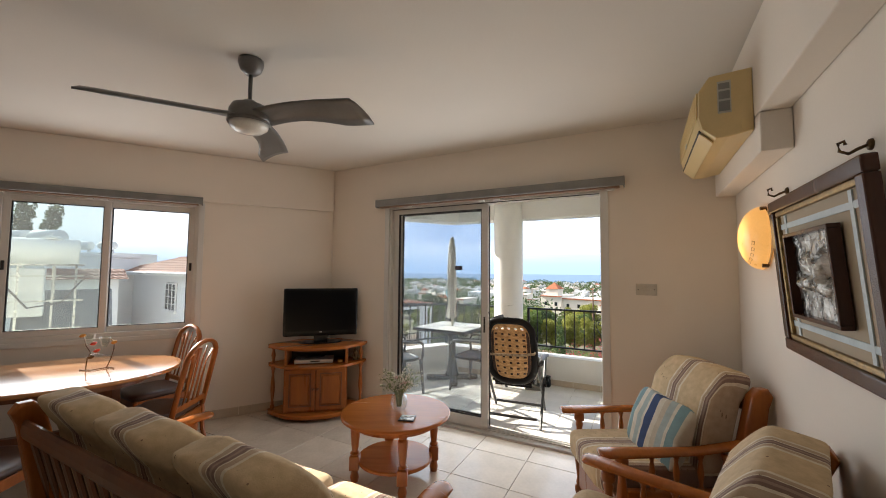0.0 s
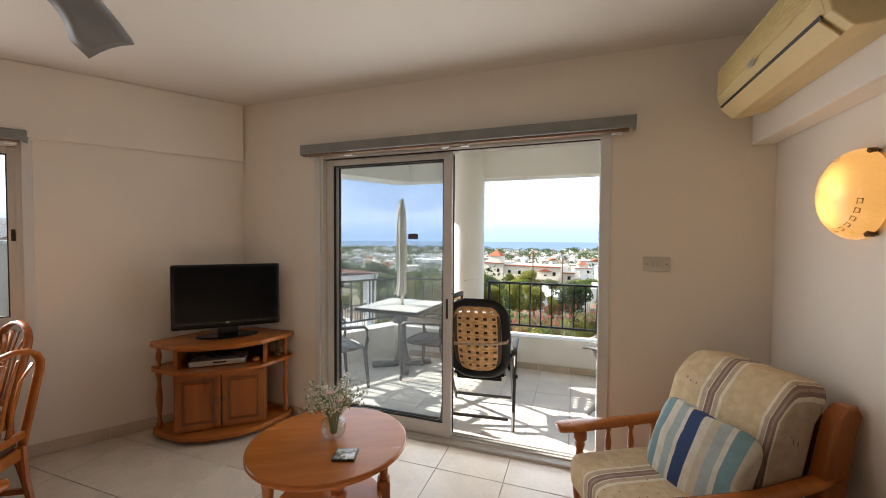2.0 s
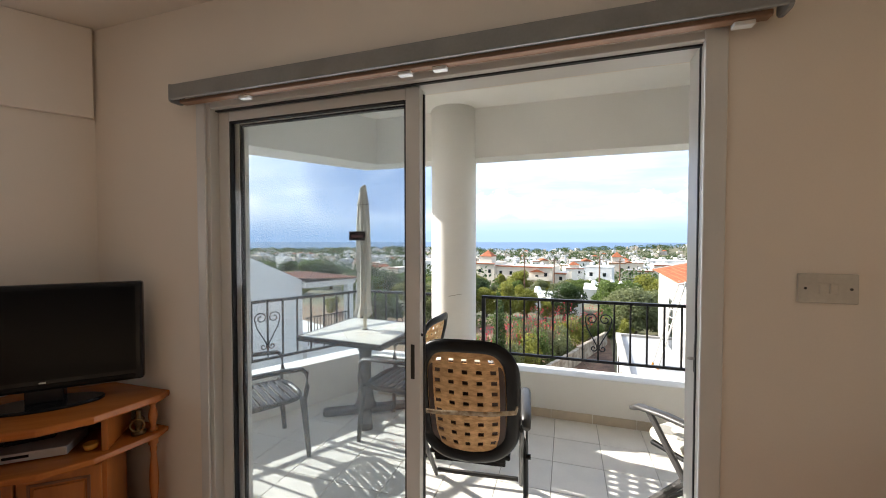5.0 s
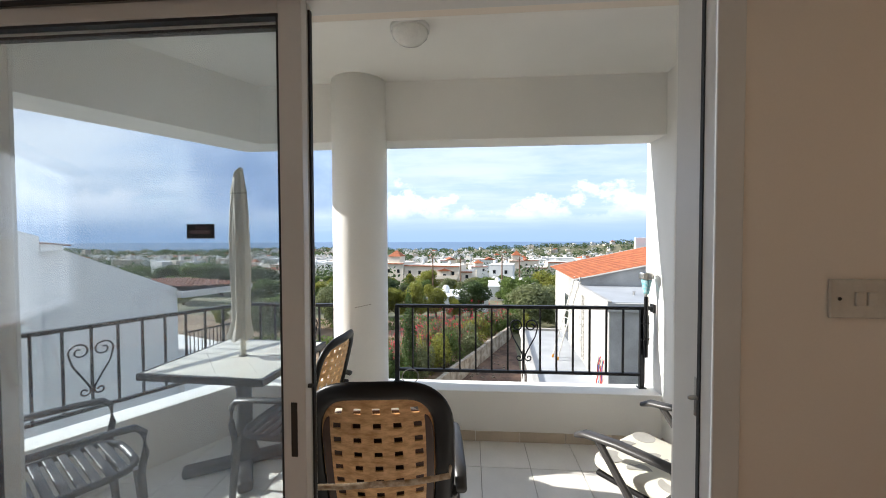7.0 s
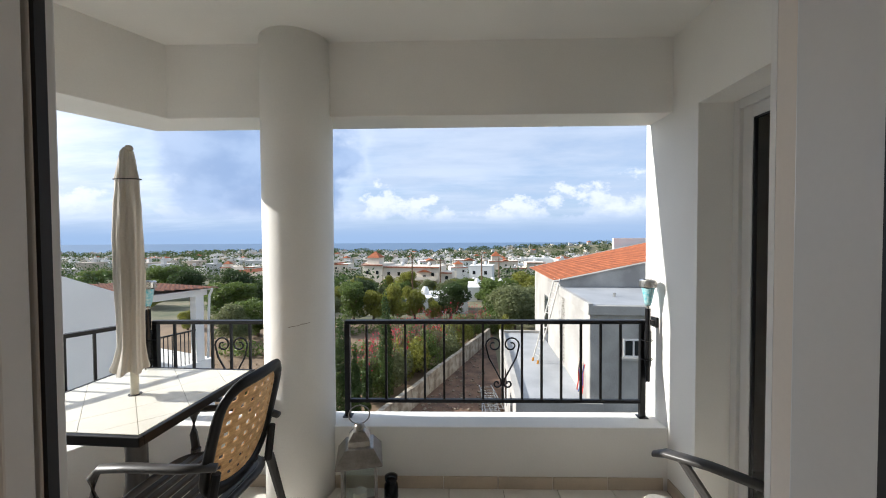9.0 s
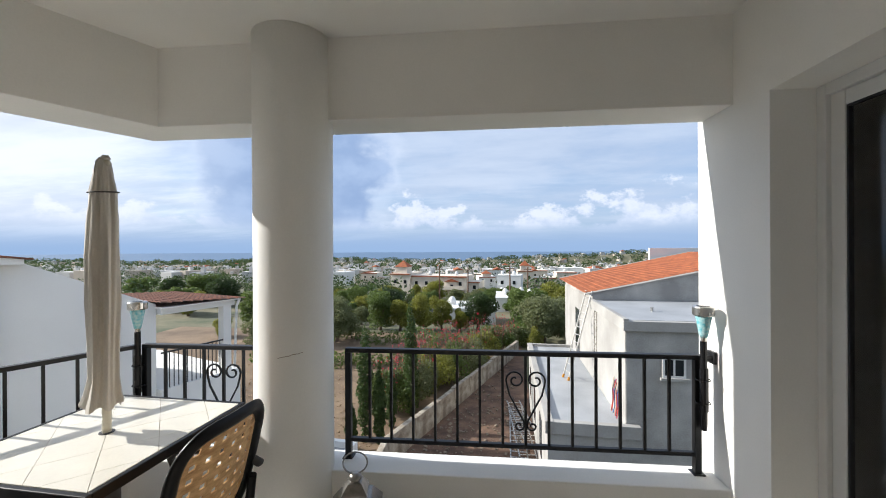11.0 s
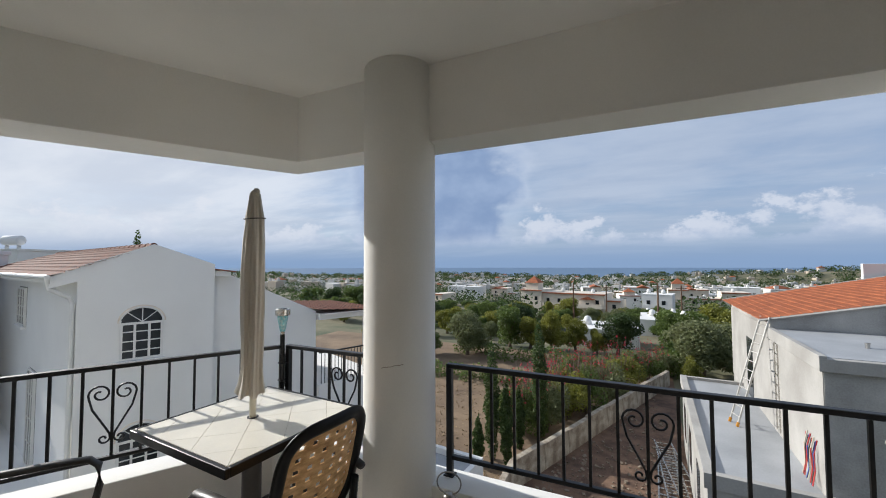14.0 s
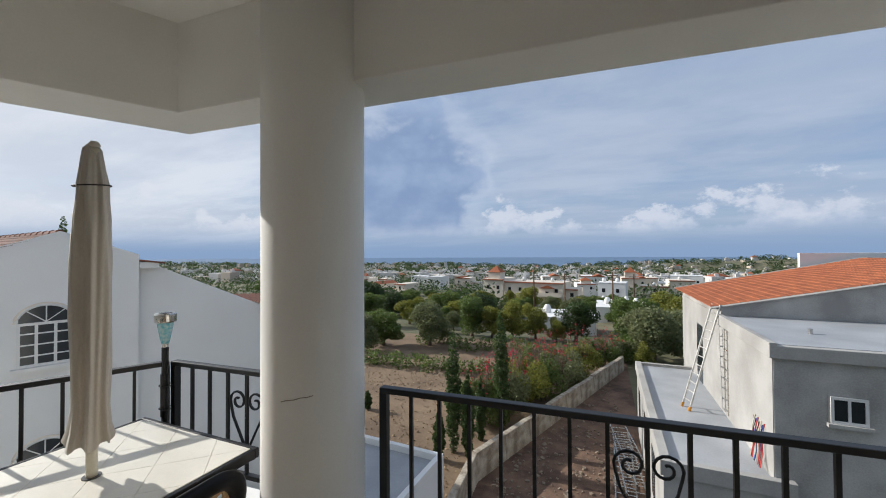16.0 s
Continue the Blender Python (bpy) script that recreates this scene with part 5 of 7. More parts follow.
def solar_light(m):
    t = thing("solar_light", m, "steel and turquoise mosaic solar stake light tied to the rail", "garden light", "solar stake lights")
    part("stake", lathe(bmesh.new(), [(0.014, 0.60), (0.016, 0.64), (0.016, 1.06), (0.012, 1.065), (0.012, 1.08)], 12), M_BLACK, t, "black plastic stake")
    part("sleeve", lathe(bmesh.new(), [(0.021, 0.70), (0.021, 0.92)], 12), M_BLACK, t)
    part("mosaic_cup", lathe(bmesh.new(), [(0.016, 1.08), (0.022, 1.10), (0.037, 1.185), (0.037, 1.195)], 20), M_TURQ, t, "turquoise glass mosaic cup", smooth=True)
    part("neck", lathe(bmesh.new(), [(0.014, 1.06), (0.014, 1.082)], 12), M_STEEL, t)
    part("cap", lathe(bmesh.new(), [(0.047, 1.195), (0.05, 1.2), (0.05, 1.235), (0.046, 1.242)], 24), M_STEEL, t, "brushed steel cap", smooth=False)
    part("solar_cell", B(-0.022, -0.022, 1.2425, 0.022, 0.022, 1.2445), M_SCREEN, t)
    for z in (0.74, 0.86):
        part("cable_tie", sweep(bmesh.new(), [(0.034 * math.cos(a), 0.03 * math.sin(a) + 0.006, z) for a in [i * math.tau / 14 for i in range(14)]], 0.003, 5, True), M_BLACK, t)


solar_light(pose(0.402, 5.305, 0.02))
solar_light(pose(-2.785, 5.30, 0.02))


def balcony_table():
    m = pose(-2.462, 4.81, BF, 0, 0, -3.5)
    t = thing("balcony_table", m, "square dark resin balcony table with cream tiled top", "table")
    h = 0.405
    rim = bmesh.new()
    for a in ((-h, -h, h, -h + 0.022), (-h, h - 0.022, h, h), (-h, -h + 0.022, -h + 0.022, h - 0.022), (h - 0.022, -h + 0.022, h, h - 0.022)):
        bx(rim, a[0], a[1], 0.70, a[2], a[3], 0.742, 0.004)
    part("rim", rim, M_DKPLASTIC, t)
    part("top_board", B(-h + 0.02, -h + 0.02, 0.705, h - 0.02, h - 0.02, 0.735), M_TABLEJOINT, t)
    q, k = h - 0.025, 0.195

    def trim(pts, ax, sign):
        """Cut a polygon at sign * coordinate = q."""
        out = []
        for u, v in zip(pts, pts[1:] + pts[:1]):
            du, dv = q - sign * u[ax], q - sign * v[ax]
            if du >= 0:
                out.append(u)
            if du * dv < 0:
                f = du / (du - dv)
                out.append((u[0] + (v[0] - u[0]) * f, u[1] + (v[1] - u[1]) * f))
        return out

    for i in range(-4, 4):
        for j in range(-4, 4):
            g = 0.001
            quad = [(i * k + g, j * k + g), ((i + 1) * k - g, j * k + g), ((i + 1) * k - g, (j + 1) * k - g), (i * k + g, (j + 1) * k - g)]
            quad = [((x - y) * 0.70711, (x + y) * 0.70711) for x, y in quad]
            for ax, sign in ((0, 1), (0, -1), (1, 1), (1, -1)):
                quad = trim(quad, ax, sign) if len(quad) > 2 else []
            if len(quad) > 2:
                part("tile", prism(bmesh.new(), quad, 0.7355, 0.7415), M_TABLETILE, t)
    part("hole_collar", lathe(bmesh.new(), [(0.03, 0.7415), (0.03, 0.7445), (0.022, 0.7445)], 18), M_GREYRESIN, t)
    part("column", lathe(bmesh.new(), [(0.10, 0.06), (0.075, 0.12), (0.05, 0.3), (0.05, 0.5), (0.08, 0.66), (0.12, 0.70)], 12), M_GREYRESIN, t, smooth=True)
    for a in (35, 125, 215, 305):
        part("foot", bx(bmesh.new(), 0.03, -0.045, 0.0, 0.36, 0.045, 0.065, 0.02, m=pose(0, 0, 0, 0, 0, a)), M_GREYRESIN, t)
    u = thing("parasol", m @ pose(0, 0, 0.0), "closed beige canvas parasol standing through the table", "parasol")
    part("pole", lathe(bmesh.new(), [(0.018, 0.02), (0.018, 1.99)], 16), M_POLE, u, smooth=True)
    # furled canvas with folds, thinner at the top and flared at the hem
    bm = bmesh.new()
    rings = []
    prof = [(0.862, 0.075), (0.875, 0.078), (0.92, 0.068), (1.0, 0.06), (1.15, 0.063), (1.35, 0.066), (1.55, 0.066), (1.72, 0.06), (1.838, 0.052), (1.85, 0.053), (1.93, 0.046), (1.985, 0.035), (2.005, 0.018)]
    for z, r in prof:
        r *= 0.92
        ring = []
        for i in range(96):
            a = i * math.tau / 96
            f = 0.84 + (0.24 if z < 1.9 else 0.05) * (1 - abs(math.sin(3.5 * a + 1.6 * z + 0.8 * math.sin(3 * z)))) ** 1.5 + (0.05 if z < 1.9 else 0.02) * math.sin(13 * a - 4 * z) + 0.12 * noise.noise(Vector((math.cos(a) * 2, math.sin(a) * 2, z * 4)))
            lean = 0.045 * max(0, 1.0 - z) / 0.14
            ring.append(bm.verts.new((r * f * math.cos(a) - 0.012 - lean * (0.6 if math.cos(a) < 0 else 0.1), r * f * math.sin(a), z + (0.012 * math.sin(5 * a) if z < 0.9 else 0))))
        rings.append(ring)
    for a, b in zip(rings, rings[1:]):
        for i in range(96):
            bm.faces.new((a[i], a[(i + 1) % 96], b[(i + 1) % 96], b[i]))
    bm.faces.new(rings[-1])
    part("canopy", bm, M_CANVAS, u, "furled beige canvas", smooth=True)
    part("cord", sweep(bmesh.new(), [(-0.012 + 0.056 * math.cos(a), 0.056 * math.sin(a), 1.845 + 0.006 * math.sin(a)) for a in [i * math.tau / 20 for i in range(20)]], 0.003, 5, True), M_CORD, u, "dark tie cord")
    part("finial", lathe(bmesh.new(), [(0.012, 1.99), (0.02, 2.0), (0.012, 2.015)], 14), M_CANVAS, u, smooth=True)


balcony_table()


def lattice(w0, w1, h, nx, nz, curve=0.03, t=0.006):
    """A perforated back panel: width w0 at the bottom, w1 at the middle, rounded corners; x across, z up."""
    bm = bmesh.new()
    cols, rows = nx * 5 + 3, nz * 5 + 3
    V = {}

    def at(i, j):
        if (i, j) not in V:
            u, v = i / cols * 2 - 1, j / rows
            w = w0 + (w1 - w0) * math.sin(math.pi * min(1, v * 0.85 + 0.1))
            vv = v * 2 - 1
            k = (1 - max(0, abs(vv) - 0.55) ** 2 * 0.7)
            V[(i, j)] = bm.verts.new((u * w * k, curve * (u * u) * -1, (v - 0.5) * h * (1 - 0.06 * u * u)))
        return V[(i, j)]

    for i in range(cols):
        for j in range(rows):
            if i % 5 > 2 and j % 5 > 2:
                continue
            bm.faces.new((at(i, j), at(i + 1, j), at(i + 1, j + 1), at(i, j + 1)))
    bmesh.ops.recalc_face_normals(bm, faces=bm.faces)
    bmesh.ops.solidify(bm, geom=bm.faces[:], thickness=t)
    return bm


def rim_points(w0, w1, h, n=48, curve=0.03, grow=0.0):
    """Closed outline round the lattice panel."""
    pts = []
    for i in range(n):
        a = i * math.tau / n
        u = math.copysign(abs(math.cos(a)) ** 0.40, math.cos(a))
        vv = math.copysign(abs(math.sin(a)) ** 0.40, math.sin(a))
        v = (vv + 1) / 2
        w = w0 + (w1 - w0) * math.sin(math.pi * min(1, v * 0.85 + 0.1))
        pts.append((u * (w * (1 - max(0, abs(vv) - 0.55) ** 2 * 0.6) + grow), -curve * u * u, (v - 0.5) * (h + 2 * grow) * (1 - 0.05 * u * u)))
    return pts


def recliner(m, label, strap, seed):
    """High-back folding recliner; front towards -y, back towards +y."""
    t = thing("recliner_chair", m, label, "garden chair", "folding recliner chairs")
    tilt = pose(0, 0.24, 0.71, -17, 0, 0)
    part("back_frame", sweep(bmesh.new(), rim_points(0.185, 0.20, 0.60, 56, grow=0.034), 0.016, 10, True, rx=0.036, up=(0, 1, 0)), M_DKPLASTIC, t, m=tilt, smooth=True)
    part("back_panel", lattice(0.185, 0.20, 0.60, 5, 9), M_RATTAN, t, "tan woven-look perforated panel", m=tilt)
    # added dark pad stands in for the shade behind the holes
    part("cushion_backing", pad(bmesh.new(), 0.195, 0.006, 0.262, 0.25), M_LEATHER, t, "added dark brown pad that darkens the panel holes", m=pose(0, 0.206, 0.690, -17, 0, 0), smooth=True)
    part("lumbar_slats", bx(bx(bx(bmesh.new(), -0.19, 0.115, 0.40, 0.19, 0.135, 0.43, 0.004), -0.19, 0.09, 0.36, 0.19, 0.12, 0.385, 0.004), -0.19, 0.06, 0.33, 0.19, 0.10, 0.35, 0.004), M_DKPLASTIC, t)
    part("seat", B(-0.215, -0.28, 0.375, 0.215, 0.12, 0.40, 0.008), M_DKPLASTIC, t)
    part("seat_cushion", pad(bmesh.new(), 0.225, 0.23, 0.035, 0.35, wob=0.006), M_CUSH, t, "cream cushion printed with grey circles", m=pose(0, -0.09, 0.432), smooth=True)
    part("back_cushion", pad(bmesh.new(), 0.20, 0.028, 0.25, 0.35, wob=0.006), M_CUSH, t, m=pose(0.03, 0.155, 0.69, -17, 0, 0), smooth=True)
    rng = random.Random(seed)
    for i in range(9):
        x, y = -0.15 + 0.15 * (i % 3), -0.24 + 0.14 * (i // 3)
        part("printed_circle", prism(bmesh.new(), oval(0.055, 0.055, 20)[: 11 if i % 2 else 20], 0, 0.0015), M_DOT, t, m=pose(x, y, 0.4655, 0, 0, rng.uniform(0, 180)))
    for s in (-1, 1):
        x = s * 0.295
        part("arm", sweep(bmesh.new(), [(x, 0.20, 0.60), (x, 0.10, 0.625), (x, -0.12, 0.62), (x, -0.28, 0.60), (x, -0.33, 0.575)], [0.016, 0.018, 0.018, 0.018, 0.012], 10, rx=[0.02, 0.026, 0.03, 0.03, 0.022]), M_GREYRESIN, t, "grey worn resin armrest", smooth=True)
        part("rear_leg", sweep(bmesh.new(), [(x, -0.22, 0.60), (x, 0.0, 0.33), (x, 0.27, 0.0)], [0.02] * 3, 8, rx=0.014), M_GREYRESIN, t)
        part("front_leg", sweep(bmesh.new(), [(x * 0.92, 0.17, 0.58), (x * 0.92, 0.0, 0.36), (x * 0.92, -0.30, 0.0)], [0.02] * 3, 8, rx=0.013), M_GREYRESIN, t)
        part("pivot", lathe(bmesh.new(), [(0.014, -0.012), (0.014, 0.012)], 12, pose(x * 1.05, 0.0, 0.345, 0, 90, 0)), M_BLACK, t)
    for y in (0.22, -0.26):
        part("cross_bar", sweep(bmesh.new(), [(-0.255, y, 0.07 if y > 0 else 0.05), (0.255, y, 0.07 if y > 0 else 0.05)], 0.014, 8), M_GREYRESIN, t)
    if strap:
        part("strap", sweep(bmesh.new(), [(-0.25, 0.02, 0.02), (-0.245, 0.055, 0.025), (-0.12, 0.055, 0.0), (0.0, 0.055, -0.005), (0.12, 0.055, -0.012), (0.245, 0.05, -0.015), (0.25, 0.01, -0.015)], 0.014, 8, rx=0.006), M_STRAP, t, "tied tan and grey strap", m=tilt)
    return t


recliner(facing(-1.265, 3.89, -0.11, 0.99) , "black high-back recliner with tan perforated back and tied strap", True, 1)
recliner(facing(0.03, 4.13, -0.62, 0.78), "folding recliner with grey arms and cream cushion", False, 2)


def slat_chair(m, label):
    """Stacking resin armchair; front towards -y."""
    t = thing("resin_armchair", m, label, "garden chair", "chairs round the balcony table")
    tilt = pose(0, 0.24, 0.705, -14, 0, 0)
    part("back_frame", sweep(bmesh.new(), rim_points(0.185, 0.195, 0.44, 48, grow=0.022), 0.016, 10, True, rx=0.030, up=(0, 1, 0)), M_DKPLASTIC, t, m=tilt, smooth=True)
    part("back_panel", lattice(0.19, 0.20, 0.44, 6, 8), M_RATTAN, t, "tan perforated back panel", m=tilt)
    part("seat_frame", sweep(bmesh.new(), [(0.225 * math.copysign(abs(math.cos(a)) ** 0.5, math.cos(a)), -0.03 + 0.23 * math.copysign(abs(math.sin(a)) ** 0.5, math.sin(a)), 0.415) for a in [i * math.tau / 40 for i in range(40)]], 0.018, 8, True), M_GREYRESIN, t, smooth=True)
    for i in range(8):
        y = -0.215 + i * 0.052
        part("seat_slat", B(-0.215, y, 0.412, 0.215, y + 0.036, 0.428, 0.005), M_GREYRESIN, t)
    for s in (-1, 1):
        x = s * 0.265
        part("arm", sweep(bmesh.new(), [(x * 0.85, 0.24, 0.64), (x, 0.12, 0.65), (x, -0.10, 0.645), (x, -0.22, 0.635), (x, -0.255, 0.60), (x, -0.26, 0.50), (x * 0.98, -0.24, 0.40)], 0.016, 10, rx=[0.02, 0.024, 0.026, 0.026, 0.024, 0.022, 0.022]), M_GREYRESIN, t, smooth=True)
        part("front_leg", sweep(bmesh.new(), [(x * 0.94, -0.235, 0.43), (x * 1.0, -0.27, 0.0)], [0.024, 0.017], 8), M_GREYRESIN, t)
        part("back_leg", sweep(bmesh.new(), [(x * 0.85, 0.19, 0.43), (x * 0.95, 0.29, 0.0)], [0.024, 0.017], 8), M_GREYRESIN, t)
        part("back_upright", sweep(bmesh.new(), [(x * 0.80, 0.19, 0.42), (x * 0.76, 0.22, 0.60)], [0.02, 0.018], 8), M_DKPLASTIC, t)
    return t


slat_chair(facing(-1.975, 4.60, -1.0, 0.08) @ Matrix.Translation((0, 0, BF)), "resin armchair with tan perforated back pulled up to the table")
slat_chair(facing(-2.86, 3.98, 0.52, 0.85) @ Matrix.Translation((0, 0, BF)), "grey slatted resin armchair beside the side parapet")


def lantern():
    t = thing("lantern", pose(-1.34, 4.96, BF, 0, 0, 12) @ Matrix.Diagonal((1.25, 1.25, 1.12, 1)), "polished steel candle lantern with glass sides on the floor", "lantern")
    part("base", bx(bx(bmesh.new(), -0.085, -0.085, 0, 0.085, 0.085, 0.02, 0.004), -0.075, -0.075, 0.02, 0.075, 0.075, 0.04, 0.004), M_LANTERN, t)
    for sx in (-1, 1):
        for sy in (-1, 1):
            part("corner_bar", B(sx * 0.07 - 0.006, sy * 0.07 - 0.006, 0.04, sx * 0.07 + 0.006, sy * 0.07 + 0.006, 0.30, 0.001, seg=1), M_LANTERN, t)
    for a in range(4):
        pane("pane", B(-0.062, 0.068, 0.045, 0.062, 0.071, 0.295), t, pose(0, 0, 0, 0, 0, 90 * a), M_CLEAR)
    part("roof", lathe(bmesh.new(), [(0.135, 0.30), (0.138, 0.308), (0.085, 0.37), (0.065, 0.375), (0.065, 0.40), (0.035, 0.435), (0.015, 0.44)], 4, pose(0, 0, 0, 0, 0, 45)), M_LANTERN, t)
    part("knob", lathe(bmesh.new(), [(0.018, 0.438), (0.026, 0.45), (0.018, 0.465), (0.008, 0.47)], 16), M_LANTERN, t, smooth=True)
    part("ring_handle", sweep(bmesh.new(), [(0.045 * math.cos(a), 0, 0.51 + 0.045 * math.sin(a)) for a in [i * math.tau / 28 for i in range(28)]], 0.003, 6, True), M_LANTERN, t)
    part("candle", lathe(bmesh.new(), [(0.03, 0.04), (0.03, 0.13)], 16), M_PETAL, t, "white pillar candle")
    j = thing("dark_jar", pose(-1.19, 5.10, BF), "small black pot standing by the parapet", "pot")
    part("body", lathe(bmesh.new(), [(0.03, 0), (0.042, 0.02), (0.04, 0.09), (0.03, 0.11), (0.038, 0.125), (0.038, 0.14), (0.012, 0.15)], 20), M_BLACK, j, smooth=True)


lantern()


def ceiling_lamp():
    t = thing("ceiling_lamp", pose(-1.252, 4.48, 2.70), "round white opal ceiling lamp on the balcony", "ceiling lamp")
    part("base", lathe(bmesh.new(), [(0.11, -0.001), (0.112, -0.02), (0.105, -0.025)], 32), M_ALU, t)
    part("bowl", lathe(bmesh.new(), [(0.104, -0.022), (0.098, -0.05), (0.07, -0.078), (0.03, -0.09), (0.002, -0.092)], 32), M_OPAL, t, smooth=True)


ceiling_lamp()


def bedroom_door():
    d = setting(new("door_2"), "white aluminium sliding door to a dim bedroom", "sliding door")
    d.matrix_basis = Matrix.Translation((0.66, Y_OUT, 0)) @ Matrix(((0, 1, 0, 0), (1, 0, 0, 0), (0, 0, 1, 0), (0, 0, 0, 1)))
    a, b, h = 0.18, 1.41, 2.235
    part("door_frame", bx(bx(bx(bmesh.new(), a + 0.001, 0.0, 0.0, a + 0.045, 0.07, h - 0.001, 0.003), b - 0.045, 0.0, 0.0, b - 0.001, 0.07, h - 0.001, 0.003), a + 0.045, 0.0, h - 0.05, b - 0.045, 0.07, h - 0.001, 0.003), M_ALU, d)
    g = sash("leaf", d, a + 0.6, b - 0.045, 0.02, 0.02, h - 0.05, 0.06, 0.03, 0.08)
    sash("leaf", d, a + 0.045, a + 0.66, 0.052, 0.02, h - 0.05, 0.06, 0.03, 0.08)
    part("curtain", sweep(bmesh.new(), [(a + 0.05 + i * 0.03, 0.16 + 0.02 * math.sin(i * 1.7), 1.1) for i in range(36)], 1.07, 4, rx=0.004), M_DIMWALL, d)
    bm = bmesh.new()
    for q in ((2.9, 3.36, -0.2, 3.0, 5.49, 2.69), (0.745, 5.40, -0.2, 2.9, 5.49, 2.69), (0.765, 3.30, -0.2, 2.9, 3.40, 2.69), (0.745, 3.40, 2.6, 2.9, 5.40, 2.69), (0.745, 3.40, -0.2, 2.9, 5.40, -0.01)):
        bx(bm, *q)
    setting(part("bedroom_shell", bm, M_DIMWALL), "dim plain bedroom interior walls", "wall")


bedroom_door()

# ---- outside ----
M_SOIL = material("dry_soil", (0.25, 0.175, 0.105), 0.95, color2=(0.13, 0.085, 0.05), scale=0.35, fine=9, bump=0.6, dist=0.05)
M_PATH = material("stony_dirt", (0.20, 0.12, 0.075), 0.95, color2=(0.075, 0.043, 0.028), scale=1.6, fine=22, bump=0.8, dist=0.04)
M_FARM = material("dry_scrub", (0.20, 0.17, 0.10), 0.95, color2=(0.06, 0.075, 0.03), scale=0.12, fine=1.5, bump=0.0)
M_SEA = material("sea_water", (0.13, 0.20, 0.30), 0.75, dark=0.92, scale=0.004, fine=0.05, bump=0.0, spec=0.15)
M_OLIVE = material("olive_leaf", (0.24, 0.26, 0.12), 0.6, color2=(0.12, 0.14, 0.055), scale=2.5, fine=30, bump=0)
M_DARKLEAF = material("dark_leaf", (0.075, 0.12, 0.032), 0.55, color2=(0.035, 0.055, 0.016), scale=2.5, fine=30, bump=0)
M_LIME = material("yellow_green_leaf", (0.31, 0.31, 0.05), 0.55, color2=(0.16, 0.17, 0.03), scale=2.5, fine=30, bump=0)
M_MIDLEAF = material("green_leaf", (0.16, 0.22, 0.048), 0.55, color2=(0.08, 0.115, 0.026), scale=2.5, fine=30, bump=0)
M_CYPR = material("cypress_leaf", (0.085, 0.135, 0.032), 0.6, color2=(0.036, 0.06, 0.015), scale=3, fine=30, bump=0)
M_BARK = material("grey_bark", (0.16, 0.12, 0.085), 0.9, scale=6, fine=40, bump=0.8, dist=0.02)
M_REDFLOWER = material("red_flower", (0.55, 0.012, 0.03), 0.6, color2=(0.60, 0.05, 0.10), scale=6, bump=0)
M_WHITEWALL = material("white_masonry", (0.78, 0.77, 0.74), 0.85, dark=0.94, scale=0.7, fine=40, bump=0.1)
M_CREAMWALL = material("cream_masonry", (0.72, 0.64, 0.53), 0.85, dark=0.92, scale=0.7, fine=40, bump=0.1)
M_CEMENT = material("grey_cement_render", (0.50, 0.485, 0.45), 0.9, color2=(0.28, 0.27, 0.25), scale=0.9, fine=30, bump=0.25, dist=0.01)
M_NEWRENDER = material("pale_new_render", (0.43, 0.415, 0.385), 0.9, color2=(0.31, 0.295, 0.27), scale=0.9, fine=30, bump=0.2, dist=0.01)
M_SCREED = material("grey_roof_screed", (0.41, 0.42, 0.43), 0.6, color2=(0.30, 0.31, 0.32), scale=0.8, fine=20, bump=0.1)
M_ROOFTILE = material("orange_roof_tile", (0.40, 0.125, 0.048), 0.85, color2=(0.25, 0.075, 0.03), scale=3, fine=20, bump=0.2)
M_OLDTILE = material("weathered_roof_tile", (0.23, 0.09, 0.05), 0.85, color2=(0.13, 0.05, 0.03), scale=4, fine=25, bump=0.3)
# window glass, and the painted shade of openings that are not cut
M_WINDARK = material("dark_glass_and_opening_shade", (0.02, 0.024, 0.028), 0.12, bump=0)
M_WALLSTONE = material("garden_wall_render", (0.52, 0.46, 0.36), 0.9, color2=(0.22, 0.17, 0.12), scale=2.4, fine=18, bump=0.6, dist=0.03)
M_ALULADDER = material("aluminium_ladder", (0.62, 0.60, 0.55), 0.4, metal=0.6)
M_HOSER, M_HOSEB = material("red_hose", (0.5, 0.04, 0.03), 0.5, bump=0), material("blue_hose", (0.03, 0.10, 0.40), 0.5, bump=0)
M_WOODPOLE = material("wood_pole", (0.17, 0.10, 0.06), 0.9)



def let_light_through(mt, share):
    """Thin leaves pass part of the light that falls on their far side."""
    nt = mt.node_tree
    N, L = nt.nodes.new, nt.links.new
    p = nt.nodes["Principled BSDF"]
    tl, mx = N("ShaderNodeBsdfTranslucent"), N("ShaderNodeMixShader")
    L(p.inputs["Base Color"].links[0].from_socket, tl.inputs["Color"])
    mx.inputs[0].default_value = share
    L(p.outputs[0], mx.inputs[1])
    L(tl.outputs[0], mx.inputs[2])
    L(mx.outputs[0], nt.nodes["Material Output"].inputs["Surface"])


for leaf in (M_OLIVE, M_DARKLEAF, M_LIME, M_MIDLEAF, M_CYPR, M_REDFLOWER):
    let_light_through(leaf, 0.4)

